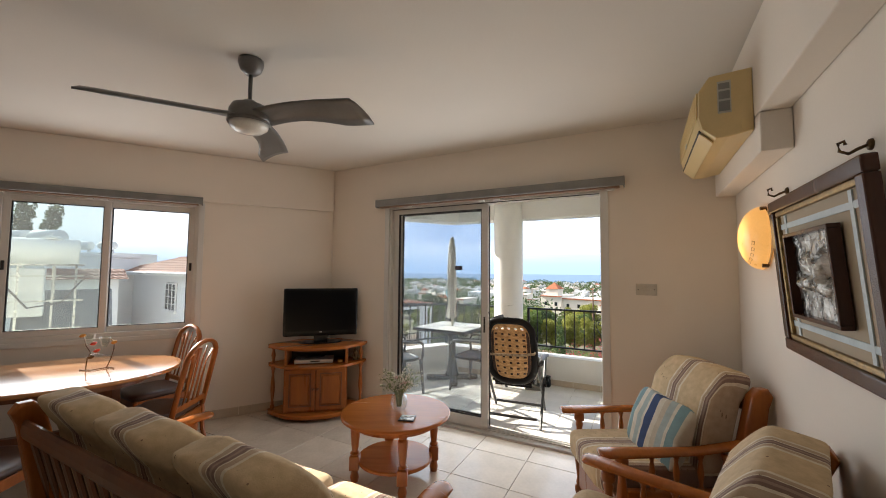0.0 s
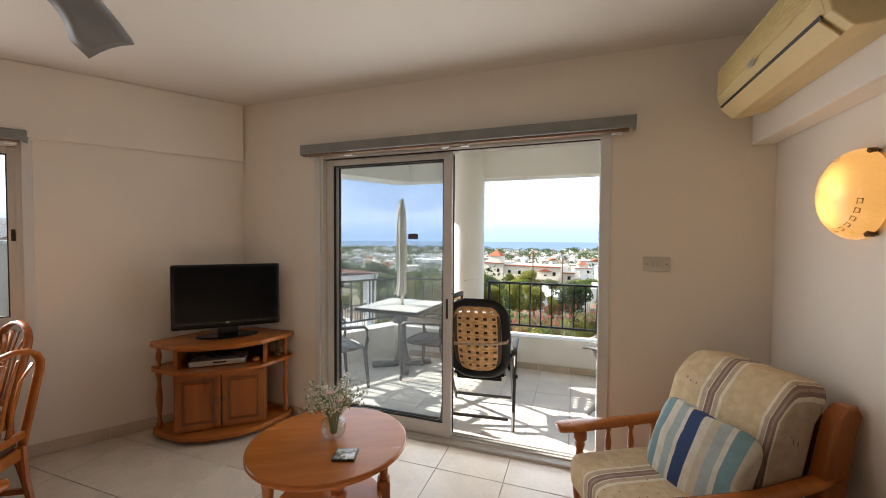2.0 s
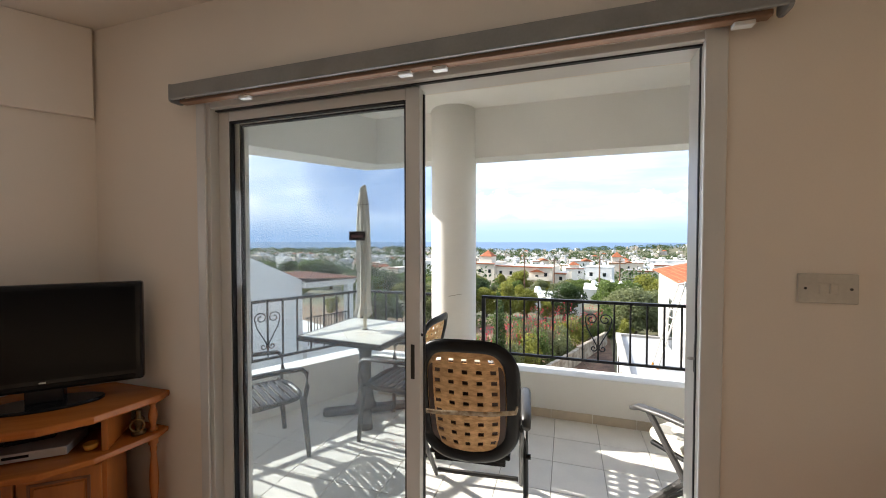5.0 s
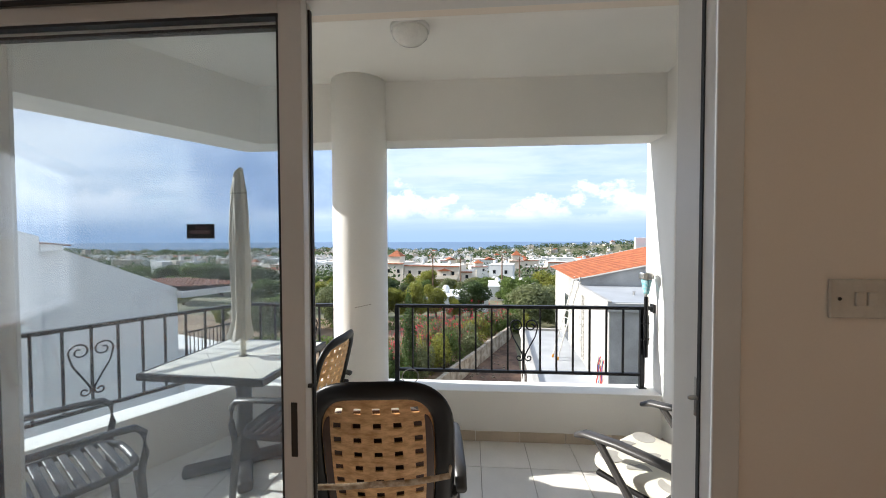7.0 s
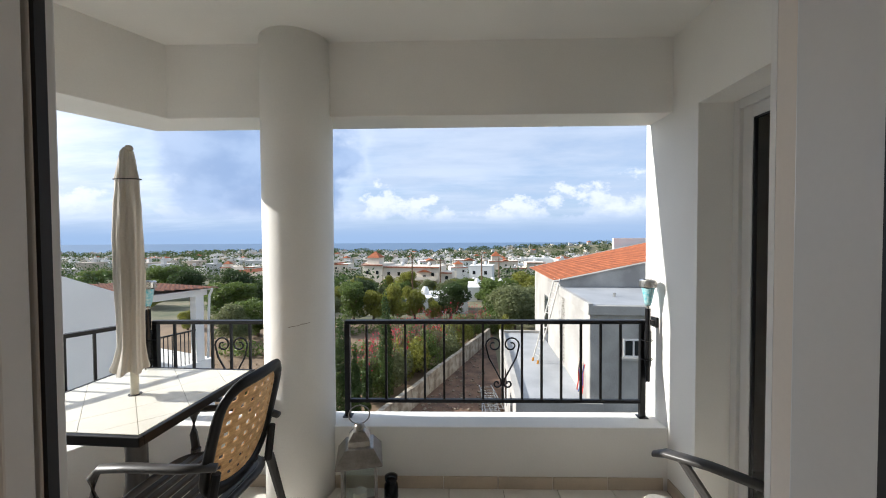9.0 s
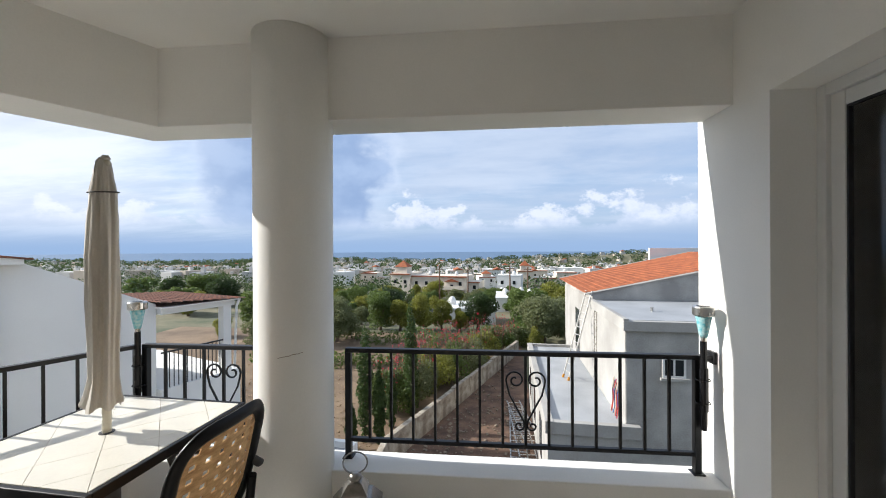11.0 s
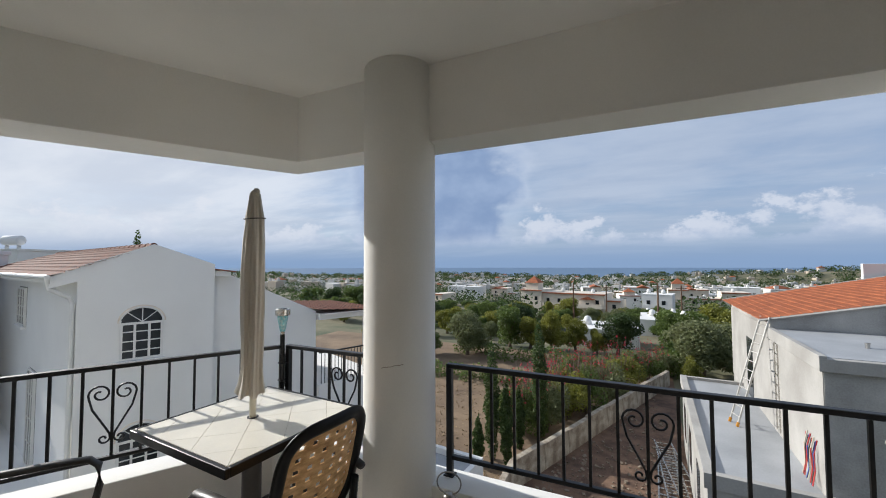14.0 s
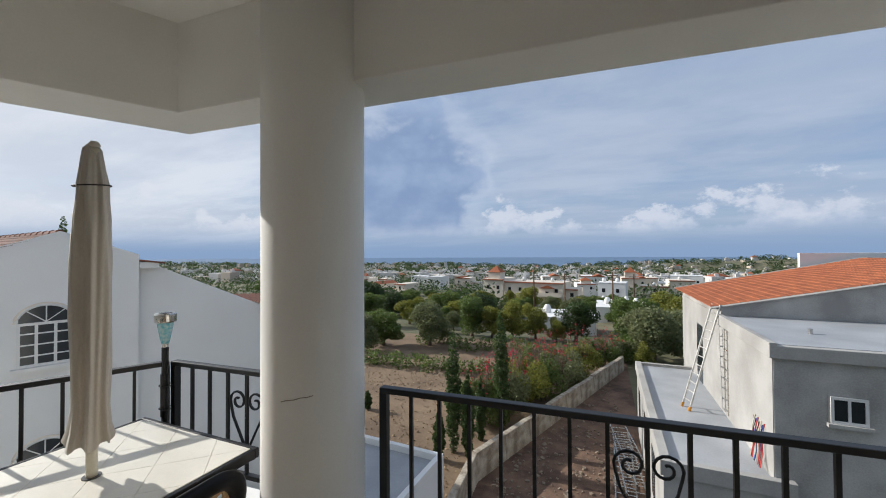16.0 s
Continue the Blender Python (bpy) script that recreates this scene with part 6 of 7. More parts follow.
ORCHARD = [
    (-15.96, 32.13, 2.70, 0), (-12.37, 33.27, 3.63, 1), (-10.24, 38.84, 3.42, 0), (-6.38, 38.15, 3.29, 2),
    (-8.29, 38.66, 2.71, 2), (-4.41, 39.81, 2.86, 2), (-0.96, 39.36, 3.36, 3), (3.95, 42.07, 3.63, 0),
    (4.18, 33.89, 3.74, 1), (6.30, 37.38, 3.24, 1), (3.36, 31.95, 1.49, 2), (-2.51, 38.65, 1.91, 2),
    (-24.37, 50.95, 3.34, 3),
]
ORCHARD_FAR = [
    (-27.96, 64.66, 3.21, 0), (-9.82, 79.29, 3.89, 2), (-29.66, 53.68, 4.51, 3), (-16.53, 52.00, 3.52, 0),
    (-16.94, 30.20, 2.85, 1), (-13.55, 59.03, 3.08, 3), (2.40, 68.27, 2.91, 0), (4.49, 56.80, 3.21, 0),
    (9.07, 56.08, 3.53, 0), (8.64, 46.17, 3.94, 2), (-24.00, 41.66, 3.36, 0), (-2.59, 65.39, 2.41, 1),
    (-4.18, 52.20, 2.49, 1), (-51.46, 60.94, 4.62, 3), (-50.09, 67.03, 5.09, 0), (-42.39, 62.52, 4.58, 3),
    (-72.84, 77.73, 4.35, 0), (-22.98, 34.10, 1.62, 2), (-40.39, 50.68, 3.35, 0),
]
VILLAS = [
    (-11.99, 94.07, -10.08, 18.43, 6.28, 2), (-3.99, 92.69, -9.99, 7.48, 4.54, 1), (7.44, 136.16, -12.04, 17.87, 4.37, 2), (6.65, 95.68, -10.20, 5.53, 4.70, 0),
    (21.22, 132.14, -11.87, 18.71, 6.63, 2), (21.96, 163.95, -13.22, 9.68, 6.29, 1), (-54.41, 110.81, -10.96, 12.55, 3.94, 1), (-75.89, 137.66, -12.10, 11.48, 4.59, 2),
    (-57.66, 147.87, -12.53, 13.90, 4.63, 0),
]
VILLAS_FAR = [
    (-2.04, 47.04, -6.78, 5.90, 1.57, 0), (7.10, 61.87, -7.82, 10.60, 1.94, 0), (5.48, 75.75, -8.80, 6.52, 1.74, 0), (-43.22, 155.95, -12.88, 9.45, 5.20, 1),
    (-36.81, 182.97, -14.03, 10.93, 4.92, 2), (3.72, 193.34, -14.47, 14.17, 6.24, 1), (33.71, 162.50, -13.16, 14.57, 5.83, 0), (-10.40, 173.99, -13.64, 10.20, 6.63, 1),
]
FLOWERS = [
    (-4.91, 20.60, 2.24), (-4.01, 21.28, 2.72), (-3.33, 22.86, 2.92), (-2.65, 24.33, 2.93),
    (-1.73, 26.03, 2.79), (-0.68, 28.63, 2.54), (0.57, 31.26, 2.20), (1.57, 32.99, 1.80),
    (-4.26, 25.18, 2.39), (-2.81, 27.92, 2.26), (-5.12, 23.99, 1.96),
]
CYPRESSES = [
    (-5.23, 17.67, 3.98), (-3.85, 20.09, 4.62), (-4.48, 18.93, 2.18), (-5.57, 17.03, 1.60),
    (-4.62, 17.55, 2.66), (-10.45, 20.21, 0.79),
]


def land(x, y):
    z = float(np.interp(y, (0, 36, 100, 300, 1000), (-6, -6, -10.5, -19, -40)))
    if y > 250:
        z += min(1.0, (y - 250) / 400) * 7.0 * noise.noise(Vector((x / 260.0, y / 420.0, 2.0)))
    r = math.hypot(x, y)
    if r > 620:
        east = min(1.0, max(0.0, (x + 60.0) / 380.0))
        z += (9.0 + 13.0 * east + 4.0 * noise.noise(Vector((x / 210.0, y / 300.0, 7.0)))) * math.sin(math.pi * min(1.0, (r - 620) / 400)) ** 2
    return z


def ground_sheet():
    bm = bmesh.new()
    rad = [0.0] + [6.0 * 1.105 ** k for k in range(54)]
    cols = 96
    rings = []
    for r in rad[1:]:
        row = []
        for i in range(cols):
            a = i * math.tau / cols
            x, y = r * math.sin(a), r * math.cos(a) + 8
            z = land(x, y) if r < 1000 else -46.0
            row.append(bm.verts.new((x, y, z)))
        rings.append(row)
    c = bm.verts.new((0, 8, -6))
    for i in range(cols):
        bm.faces.new((c, rings[0][i], rings[0][(i + 1) % cols]))
    for a, b in zip(rings, rings[1:]):
        for i in range(cols):
            bm.faces.new((a[i], b[i], b[(i + 1) % cols], a[(i + 1) % cols]))
    return bm


setting(part("ground", ground_sheet(), M_FARM, smooth=True), "scrubby dry land falling away to the coast", "ground")
setting(part("water", B(-4700, 300, -47, 4700, 4800, -40.3), M_SEA), "calm grey-blue sea out to the horizon", "sea")
setting(part("field", prism(bmesh.new(), [(-30, 12), (-4.3, 12), (-4.3, 16.2), (1.8, 30.9), (3.0, 36), (-30, 38)], -6.2, -5.96), M_SOIL), "ploughed dry brown field", "field")
setting(part("dirt_path", prism(bmesh.new(), [(-4.0, 9), (1.2, 9), (1.2, 14), (2.6, 36), (1.9, 36), (1.9, 30.9), (-4.0, 16.2)], -6.2, -5.955), M_PATH), "stony brown dirt strip beside the wall", "path")
setting(part("building_base", bx(bx(bmesh.new(), -6.4, -2.6, -6.0, 0.73, 3.5, -0.251), -3.2, 3.5, -6.0, 0.72, 5.40, -0.252), M_RENDER), "white rendered lower storeys of the apartment house", "building")


def leaves(name, blobs, n, size, mt, parent, seed, m=None, kind=""):
    """A cloud of small leaf cards spread through blobs (centre, radii)."""
    rng = np.random.default_rng(seed)
    vol = np.array([b[1][0] * b[1][1] * b[1][2] for b in blobs])
    pick = rng.choice(len(blobs), n, p=vol / vol.sum())
    cen, rad = np.array([b[0] for b in blobs])[pick], np.array([b[1] for b in blobs])[pick]
    v = rng.normal(size=(n, 3))
    v /= np.linalg.norm(v, axis=1)[:, None]
    p = cen + v * rad * (rng.uniform(0.25, 1.0, (n, 1)) ** 0.45)
    a, b = rng.normal(size=(n, 3)), rng.normal(size=(n, 3))
    a /= np.linalg.norm(a, axis=1)[:, None]
    b = np.cross(a, b)
    b /= np.linalg.norm(b, axis=1)[:, None]
    s = size * rng.uniform(0.5, 1.3, (n, 1))
    quad = np.stack([p - a * s, p - b * s * 0.55, p + a * s, p + b * s * 0.55], 1).reshape(-1, 3)
    me = bpy.data.meshes.new(name)
    me.from_pydata(quad.tolist(), [], [tuple(range(4 * i, 4 * i + 4)) for i in range(n)])
    me.materials.append(mt)
    ob = new(name, me)
    ob.parent = parent
    if m is not None:
        ob.matrix_basis = m
    if kind:
        ob["kind"] = kind
    return ob


def tree(seed, mt, label, spread=1.0):
    """A unit-high tree (1 m): trunk, limbs and a ragged crown."""
    rng = random.Random(seed)
    t = thing("tree", I4.copy(), label, "tree", "orchard trees")
    part("trunk", sweep(bmesh.new(), [(0, 0, -0.03), (0.02, 0.01, 0.12), (-0.01, 0.02, 0.26)], [0.045, 0.035, 0.028], 8), M_BARK, t, smooth=True)
    blobs = []
    for i in range(14):
        a = rng.uniform(0, math.tau)
        r = rng.uniform(0.08, 0.34) * spread
        c = (r * math.cos(a), r * math.sin(a), rng.uniform(0.18, 0.82))
        k = rng.uniform(0.10, 0.21)
        blobs.append((c, (k * spread, k * spread, k * 0.85)))
        if i < 5:
            part("limb", sweep(bmesh.new(), [(-0.01, 0.02, 0.24), (c[0] * 0.5, c[1] * 0.5, c[2] * 0.72), c], [0.02, 0.014, 0.006], 6), M_BARK, t)
    blobs.append(((0, 0, 0.52), (0.26 * spread, 0.26 * spread, 0.36)))
    leaves("crown", blobs, 9500, 0.0215, mt, t, seed)
    return t


KINDS = [tree(11, M_MIDLEAF, "rounded green orchard tree on dry ground"), tree(12, M_OLIVE, "grey-green olive tree with open crown", 1.15), tree(13, M_LIME, "yellow-green citrus tree in the orchard"), tree(14, M_DARKLEAF, "dense dark green tree in the orchard", 1.05)]
used = set()
grove = random.Random(21)
FILL = []
while len(FILL) < 80:
    x, y = grove.uniform(-48, 16), grove.uniform(37, 92)
    if not (-6 < x < 10 and y < 50) and not (x < -18 and y < 44):
        FILL.append((x, y, grove.uniform(1.5, 3.0), grove.choice((0, 0, 1, 1, 2, 2, 3))))
for x, y, h, k in ORCHARD + ORCHARD_FAR + FILL:
    k = int(k)
    m = pose(x, y, land(x, y) - 0.02, 0, 0, (x * 37 + y * 91) % 360)
    o = KINDS[k] if k not in used else copy_thing(KINDS[k], m)
    used.add(k)
    w = h * (1.35 + 0.3 * math.sin(x * 3.1))
    o.matrix_basis = m @ Matrix.Diagonal((w, w, h * 1.2, 1))


def flower_bush(x, y, h, i):
    t = thing("flowering_bush", pose(x, y, -6.0), "tall leafy bush with red flower spikes by the wall", "bush", "red flowering bushes")
    rng = random.Random(50 + i)
    blobs = [((rng.uniform(-0.9, 0.9), rng.uniform(-0.8, 0.8), h * rng.uniform(0.2, 0.62)), (0.55, 0.55, 0.26 * h)) for _ in range(9)]
    st = bmesh.new()
    tips = []
    for _ in range(34):
        a, r = rng.uniform(0, math.tau), rng.uniform(0.1, 1.0)
        b = Vector((0.5 * r * math.cos(a), 0.5 * r * math.sin(a), 0))
        e = b + Vector((rng.uniform(-0.5, 0.5), rng.uniform(-0.5, 0.5), h * rng.uniform(0.75, 1.2)))
        sweep(st, [b, b.lerp(e, 0.5) + Vector((0.05, 0.05, 0)), e], [0.02, 0.014, 0.006], 5)
        tips.append((tuple(e), (0.06, 0.06, 0.18)))
        if rng.random() < 0.6:
            q = b.lerp(e, rng.uniform(0.5, 0.9)) + Vector((rng.uniform(-0.4, 0.4), rng.uniform(-0.4, 0.4), 0))
            tips.append((tuple(q), (0.13, 0.13, 0.08)))
    part("stem", st, M_BARK, t)["kind"] = "stuff"
    leaves("foliage", blobs, 7000, 0.058, (M_MIDLEAF, M_OLIVE, M_LIME)[i % 3], t, 70 + i)
    leaves("blossom", tips, 170, 0.045, M_REDFLOWER, t, 90 + i, kind="stuff")


for i, (x, y, h) in enumerate(FLOWERS):
    flower_bush(x, y, h, i)
for i, (x, y, h) in enumerate(CYPRESSES):
    t = thing("cypress", pose(x, y, -6.0), "slim young cypress tree behind the garden wall", "tree", "slim cypresses")
    part("trunk", sweep(bmesh.new(), [(0, 0, 0), (0, 0, h * 0.9)], [0.05, 0.01], 6), M_BARK, t)
    h *= 1.18
    rr = 0.15 + 0.036 * h
    leaves("crown", [((0.04 * math.sin(j * 2.1), 0.04 * math.cos(j * 1.7), h * (0.06 + 0.93 * j / 13)), (rr * math.sin(math.pi * (0.16 + 0.80 * j / 13)), rr * math.sin(math.pi * (0.16 + 0.80 * j / 13)), h * 0.07)) for j in range(14)], 6500, 0.045, M_CYPR, t, 120 + i)
hedge = tagged(new("hedge"), "low row of scrubby green shrubs across the field", "hedge", "", "stuff")
leaves("shrubs", [((-15.5 + 0.62 * i, 27.2 + 0.4 * math.sin(i * 1.9), -5.6 + 0.15 * math.sin(i * 2.7)), (0.6, 0.6, 0.55)) for i in range(22)] + [((-13 + 0.9 * i, 33.5 + math.sin(i), -5.5), (0.7, 0.7, 0.6)) for i in range(14)] + [((2.6 + 0.5 * math.sin(i * 3.0), 33 + 0.8 * i, -5.4), (0.7, 0.7, 0.7)) for i in range(8)], 9000, 0.10, M_MIDLEAF, hedge, 7, kind="stuff")
straw = tagged(new("dry_grass"), "dry straw-coloured grass tufts over the field", "grass", "", "stuff")
leaves("tufts", [((-5 - 1.3 * (i % 14), 15 + 1.4 * (i // 14), -5.95), (0.8, 0.8, 0.06)) for i in range(140)], 7000, 0.055, material("straw", (0.40, 0.29, 0.16), 0.95, dark=0.6, scale=2, bump=0), straw, 8, kind="stuff")


def garden_wall():
    a, b = Vector((-4.0, 13.0, 0)), Vector((-4.0, 16.2, 0))
    c = Vector((1.95, 30.9, 0))
    t = thing("garden_wall", I4, "rough pale rendered garden wall stepping down the plot", "wall")
    n = 9
    for i in range(n):
        p, q = b.lerp(c, i / n), b.lerp(c, (i + 1) / n)
        d = (q - p).normalized()
        m = Matrix.Translation(p) @ Matrix(((d.x, -d.y, 0, 0), (d.y, d.x, 0, 0), (0, 0, 1, 0), (0, 0, 0, 1)))
        part("wall_section", B(0.005, -0.11, -6.1, (q - p).length - 0.005, 0.11, -5.0 - 0.03 * (i % 3), 0.02), M_WALLSTONE, t, m=m)
    part("wall_section", B(-4.11, 13.0, -6.1, -3.89, 16.15, -4.98, 0.02), M_WALLSTONE, t)


garden_wall()


def low_roof():
    t = thing("outbuilding", pose(-5.6, 12.7, -6.0, 0, 0, -6), "low white flat-roofed outbuilding with parapet", "building")
    part("wall", B(-1.5, -1.3, 0, 1.2, 1.3, 1.85, 0.01), M_WHITEWALL, t)
    part("roof", B(-1.35, -1.15, 1.85, 1.05, 1.15, 1.87), M_SCREED, t)
    part("parapet", bx(bx(bx(bmesh.new(), -1.5, 1.15, 1.85, 1.2, 1.3, 2.05, 0.01), 1.05, -1.3, 1.85, 1.2, 1.15, 2.05, 0.01), -1.5, -1.3, 1.85, -1.35, 1.15, 2.05, 0.01), M_WHITEWALL, t)


low_roof()
rub = tagged(new("rubble"), "scattered stones and scrap timber on the dirt", "rubble", "", "stuff")
bm = bmesh.new()
rng = random.Random(3)
for _ in range(1500):
    x, y = rng.uniform(-3.4, 1.0), rng.uniform(11, 30)
    if x < -4.0 + (y - 16.2) * 0.405 + 0.3:
        continue
    s = 0.015 + 0.06 * rng.random() ** 2.2
    bx(bm, -s, -s * 0.7, -s * 0.4, s, s * 0.7, s * 0.5, m=pose(x, y, -5.94, rng.uniform(-20, 20), rng.uniform(-20, 20), rng.uniform(0, 180)))
part("stones", bm, material("dusty_stone", (0.27, 0.21, 0.15), 0.95, dark=0.6, scale=8), rub)["kind"] = "stuff"
for k in range(3):
    s = thing("scaffold_frame", pose(0.75 + 0.16 * k, 18.6 + 0.5 * k, -5.93 + 0.06 * k, 0, 0, -4 + 5 * k), "dismantled metal scaffold ladder lying on the ground", "scaffold", "stacked scaffold frames")
    for x in (-0.3, 0.3):
        part("rail", sweep(bmesh.new(), [(x, -2.2, 0.0), (x, 2.2, 0.0)], 0.03, 6), M_STEEL, s)
    for j in range(11):
        part("rung", sweep(bmesh.new(), [(-0.3, -2.0 + 0.4 * j, 0.0), (0.3, -2.0 + 0.4 * j, 0.0)], 0.02, 5), M_STEEL, s)


def tiled_slope(w, d, pitch_x, step=0.24, roll=0.03, near=0.0, hip=0.0):
    """A tiled roof plane, w along x (rising by pitch_x per metre), d along y, with rolled, lapped courses; near and hip skew its two ends."""
    bm = bmesh.new()
    ny, nx = max(8, int(d / 0.20)) * 2, max(3, int(w / step))
    g = []
    for i in range(nx + 1):
        for lift in (0.0, 0.028):
            if i == nx and lift:
                continue
            x = w * (i + (0.02 if lift else 0.0)) / nx
            y0, y1 = near * x, d - hip * x
            g.append([bm.verts.new((x, y0 + (y1 - y0) * j / ny, pitch_x * x + (roll if j % 2 else 0.0) + lift)) for j in range(ny + 1)])
    for a, b in zip(g, g[1:]):
        for j in range(ny):
            bm.faces.new((a[j], b[j], b[j + 1], a[j + 1]))
    return bm


def house_window(parent, m, w, h, arch=False, cols=2, rows=3, mt=None):
    """Window in a wall: recessed dark pane, white frame and glazing bars; x across, z up, y inwards."""
    f = bmesh.new()
    fw = 0.05
    bx(f, -w / 2, -0.03, 0, -w / 2 + fw, 0.03, h), bx(f, w / 2 - fw, -0.03, 0, w / 2, 0.03, h)
    bx(f, -w / 2 + fw, -0.03, 0, w / 2 - fw, 0.03, fw), bx(f, -w / 2 + fw, -0.03, h - fw, w / 2 - fw, 0.03, h)
    win = part("window", f, M_ALU, parent, m=m)
    for i in range(1, cols):
        x = -w / 2 + w * i / cols
        part("mullion", B(x - 0.022, -0.028, fw, x + 0.022, 0.028, h - fw), M_ALU, win)
    for j in range(1, rows):
        z = h * j / rows
        part("glazing_bar", B(-w / 2 + fw, -0.018, z - 0.012, w / 2 - fw, 0.018, z + 0.012), M_ALU, win)
    pts = [(-w / 2 + 0.02, 0.02), (w / 2 - 0.02, 0.02), (w / 2 - 0.02, h - 0.02), (-w / 2 + 0.02, h - 0.02)]
    xz = Matrix(((1, 0, 0, 0), (0, 0, 1, 0), (0, 1, 0, 0), (0, 0, 0, 1)))
    part("pane", prism(bmesh.new(), pts, -0.008, 0.004, m=xz), M_WINDARK, win)
    if arch:
        r = w / 2
        arc = [(r * math.cos(math.pi * i / 20), h + r * 0.85 * math.sin(math.pi * i / 20)) for i in range(21)]
        part("arch_pane", prism(bmesh.new(), [(p[0] * 0.96, h + (p[1] - h) * 0.96) for p in arc], -0.008, 0.004, m=xz), M_WINDARK, win)
        part("arch_frame", sweep(bmesh.new(), [(x, 0, z) for x, z in arc], 0.028, 6), M_ALU, win)
        for a in (45, 90, 135):
            part("glazing_bar", sweep(bmesh.new(), [(0, 0, h), (0.97 * r * math.cos(radians(a)), 0, h + 0.82 * r * math.sin(radians(a)))], 0.014, 5), M_ALU, win)
    part("sill", B(-w / 2 - 0.06, -0.09, -0.07, w / 2 + 0.06, 0.03, -0.004), mt or M_WHITEWALL, win)
    return win


def wall_xz(bm, outline, y0, y1, m=None):
    return prism(bm, outline, y0, y1, m=Matrix(((1, 0, 0, 0), (0, 0, 1, 0), (0, 1, 0, 0), (0, 0, 0, 1))) if m is None else m)


def left_house():
    d = Vector((0.37, 0.929, 0)).normalized()
    m = Matrix.Translation((-10.2, 8.2, 0)) @ Matrix(((d.x, -d.y, 0, 0), (d.y, d.x, 0, 0), (0, 0, 1, 0), (0, 0, 0, 1)))
    t = thing("white_house", m, "white rendered neighbour house with arched windows and tiled roof", "house")
    part("gable_wall", wall_xz(bmesh.new(), [(-1.09, -6), (1.35, -6), (1.35, 1.60), (0.14, 2.06), (-1.09, 1.56)], 0.0, 0.30), M_WHITEWALL, t)
    part("wing_wall", wall_xz(bmesh.new(), [(1.351, -6), (4.08, -6), (4.08, 0.20), (1.351, 1.52)], 0.22, 5.5), M_WHITEWALL, t)
    part("wing_eave", B(1.36, -0.05, 1.30, 1.70, 0.25, 1.44, 0.01), M_WHITEWALL, t)
    part("eave_tiles", B(1.34, -0.10, 1.44, 1.80, 0.5, 1.475, 0.008, m=Matrix.Rotation(radians(8), 4, "Y") @ Matrix.Translation((-0.2, 0, 0.19))), M_OLDTILE, t)
    part("barge_board", wall_xz(bmesh.new(), [(-1.50, 1.13), (-1.02, 1.28), (-1.02, 1.56), (-1.50, 1.36)], -0.03, 0.02), M_WHITEWALL, t)
    # long side wing running back from the gable's corner
    w = Vector((-0.984, 0.178, 0)).normalized()
    g = m @ Vector((-1.09, 0, 0))
    wing = m.inverted() @ Matrix.Translation(g) @ Matrix(((w.x, -w.y, 0, 0), (w.y, w.x, 0, 0), (0, 0, 1, 0), (0, 0, 0, 1))) @ Matrix.Diagonal((1, -1, 1, 1))
    over = Matrix(((0, 1, 0, 0), (1, 0, 0, 0), (0, 0, 1, 0), (0, 0, 0, 1)))
    part("side_wall", B(0.05, 0.0, -6.0, 13.0, 2.4, 1.30), M_WHITEWALL, t, m=wing)
    part("roof", tiled_slope(1.61, 13.6, 0.404, 0.20, 0.016, -0.14, 2.6), M_OLDTILE, t, "weathered terracotta tile roof", m=wing @ Matrix.Translation((0.0, -0.40, 1.365)) @ over)
    part("rear_slope", tiled_slope(1.61, 13.6, 0.404, 0.20, 0.016, -0.14, 2.6), M_OLDTILE, t, m=wing @ Matrix.Translation((0.0, 2.82, 1.365)) @ Matrix.Diagonal((1, -1, 1, 1)) @ over)
    part("hip_slope", prism(bmesh.new(), [(13.6, -0.4), (13.6, 2.82), (9.42, 1.21)], 0, 0.03, m=Matrix(((1, 0, 0, 0), (0, 1, 0, 0), (-0.1555, 0, 1, 1.365 + 0.1555 * 13.6), (0, 0, 0, 1)))), M_OLDTILE, t, m=wing)
    r0 = part("ridge_tile", sweep(bmesh.new(), [(0, 0, 0), (0.36, 0, 0)], [0.075, 0.06], 8), M_OLDTILE, t, m=wing @ Matrix.Translation((-0.2, 1.21, 2.02)))
    for i in range(1, 26):
        like(r0, wing @ Matrix.Translation((-0.2 + 0.37 * i, 1.21, 2.02)))
    part("fascia", B(0.0, -0.40, 1.22, 13.4, -0.36, 1.37, 0.004), M_WHITEWALL, t, m=wing)
    part("soffit", B(0.02, -0.36, 1.26, 13.3, -0.002, 1.30), M_WHITEWALL, t, m=wing)
    part("gutter", sweep(bmesh.new(), [(-0.05, -0.45, 1.35), (13.4, -0.45, 1.34)], 0.05, 8), M_ALU, t, m=wing)
    part("downpipe", sweep(bmesh.new(), [(0.12, -0.44, 1.32), (0.12, -0.40, 1.12), (0.12, -0.10, 0.93), (0.12, -0.05, 0.80), (0.12, -0.05, -3.7)], 0.045, 8), M_ALU, t, m=wing)
    part("terrace", B(-0.1, -3.6, -6.0, 13.0, -0.002, -3.70), M_WHITEWALL, t, "pale terrace slab along the side wall", m=wing)
    for x, z, ww, hh in ((6.1, -0.15, 1.2, 1.1), (4.2, -3.68, 0.9, 2.5)):
        # dark sheet paints the shade of a recess without real depth
        part("window_recess", B(x - ww / 2 - 0.02, -0.004, z - 0.02, x + ww / 2 + 0.02, 0.0, z + hh + 0.02), M_WINDARK, t, m=wing)
        house_window(t, wing @ pose(x, -0.03, z), ww, hh, False, 3, 4)
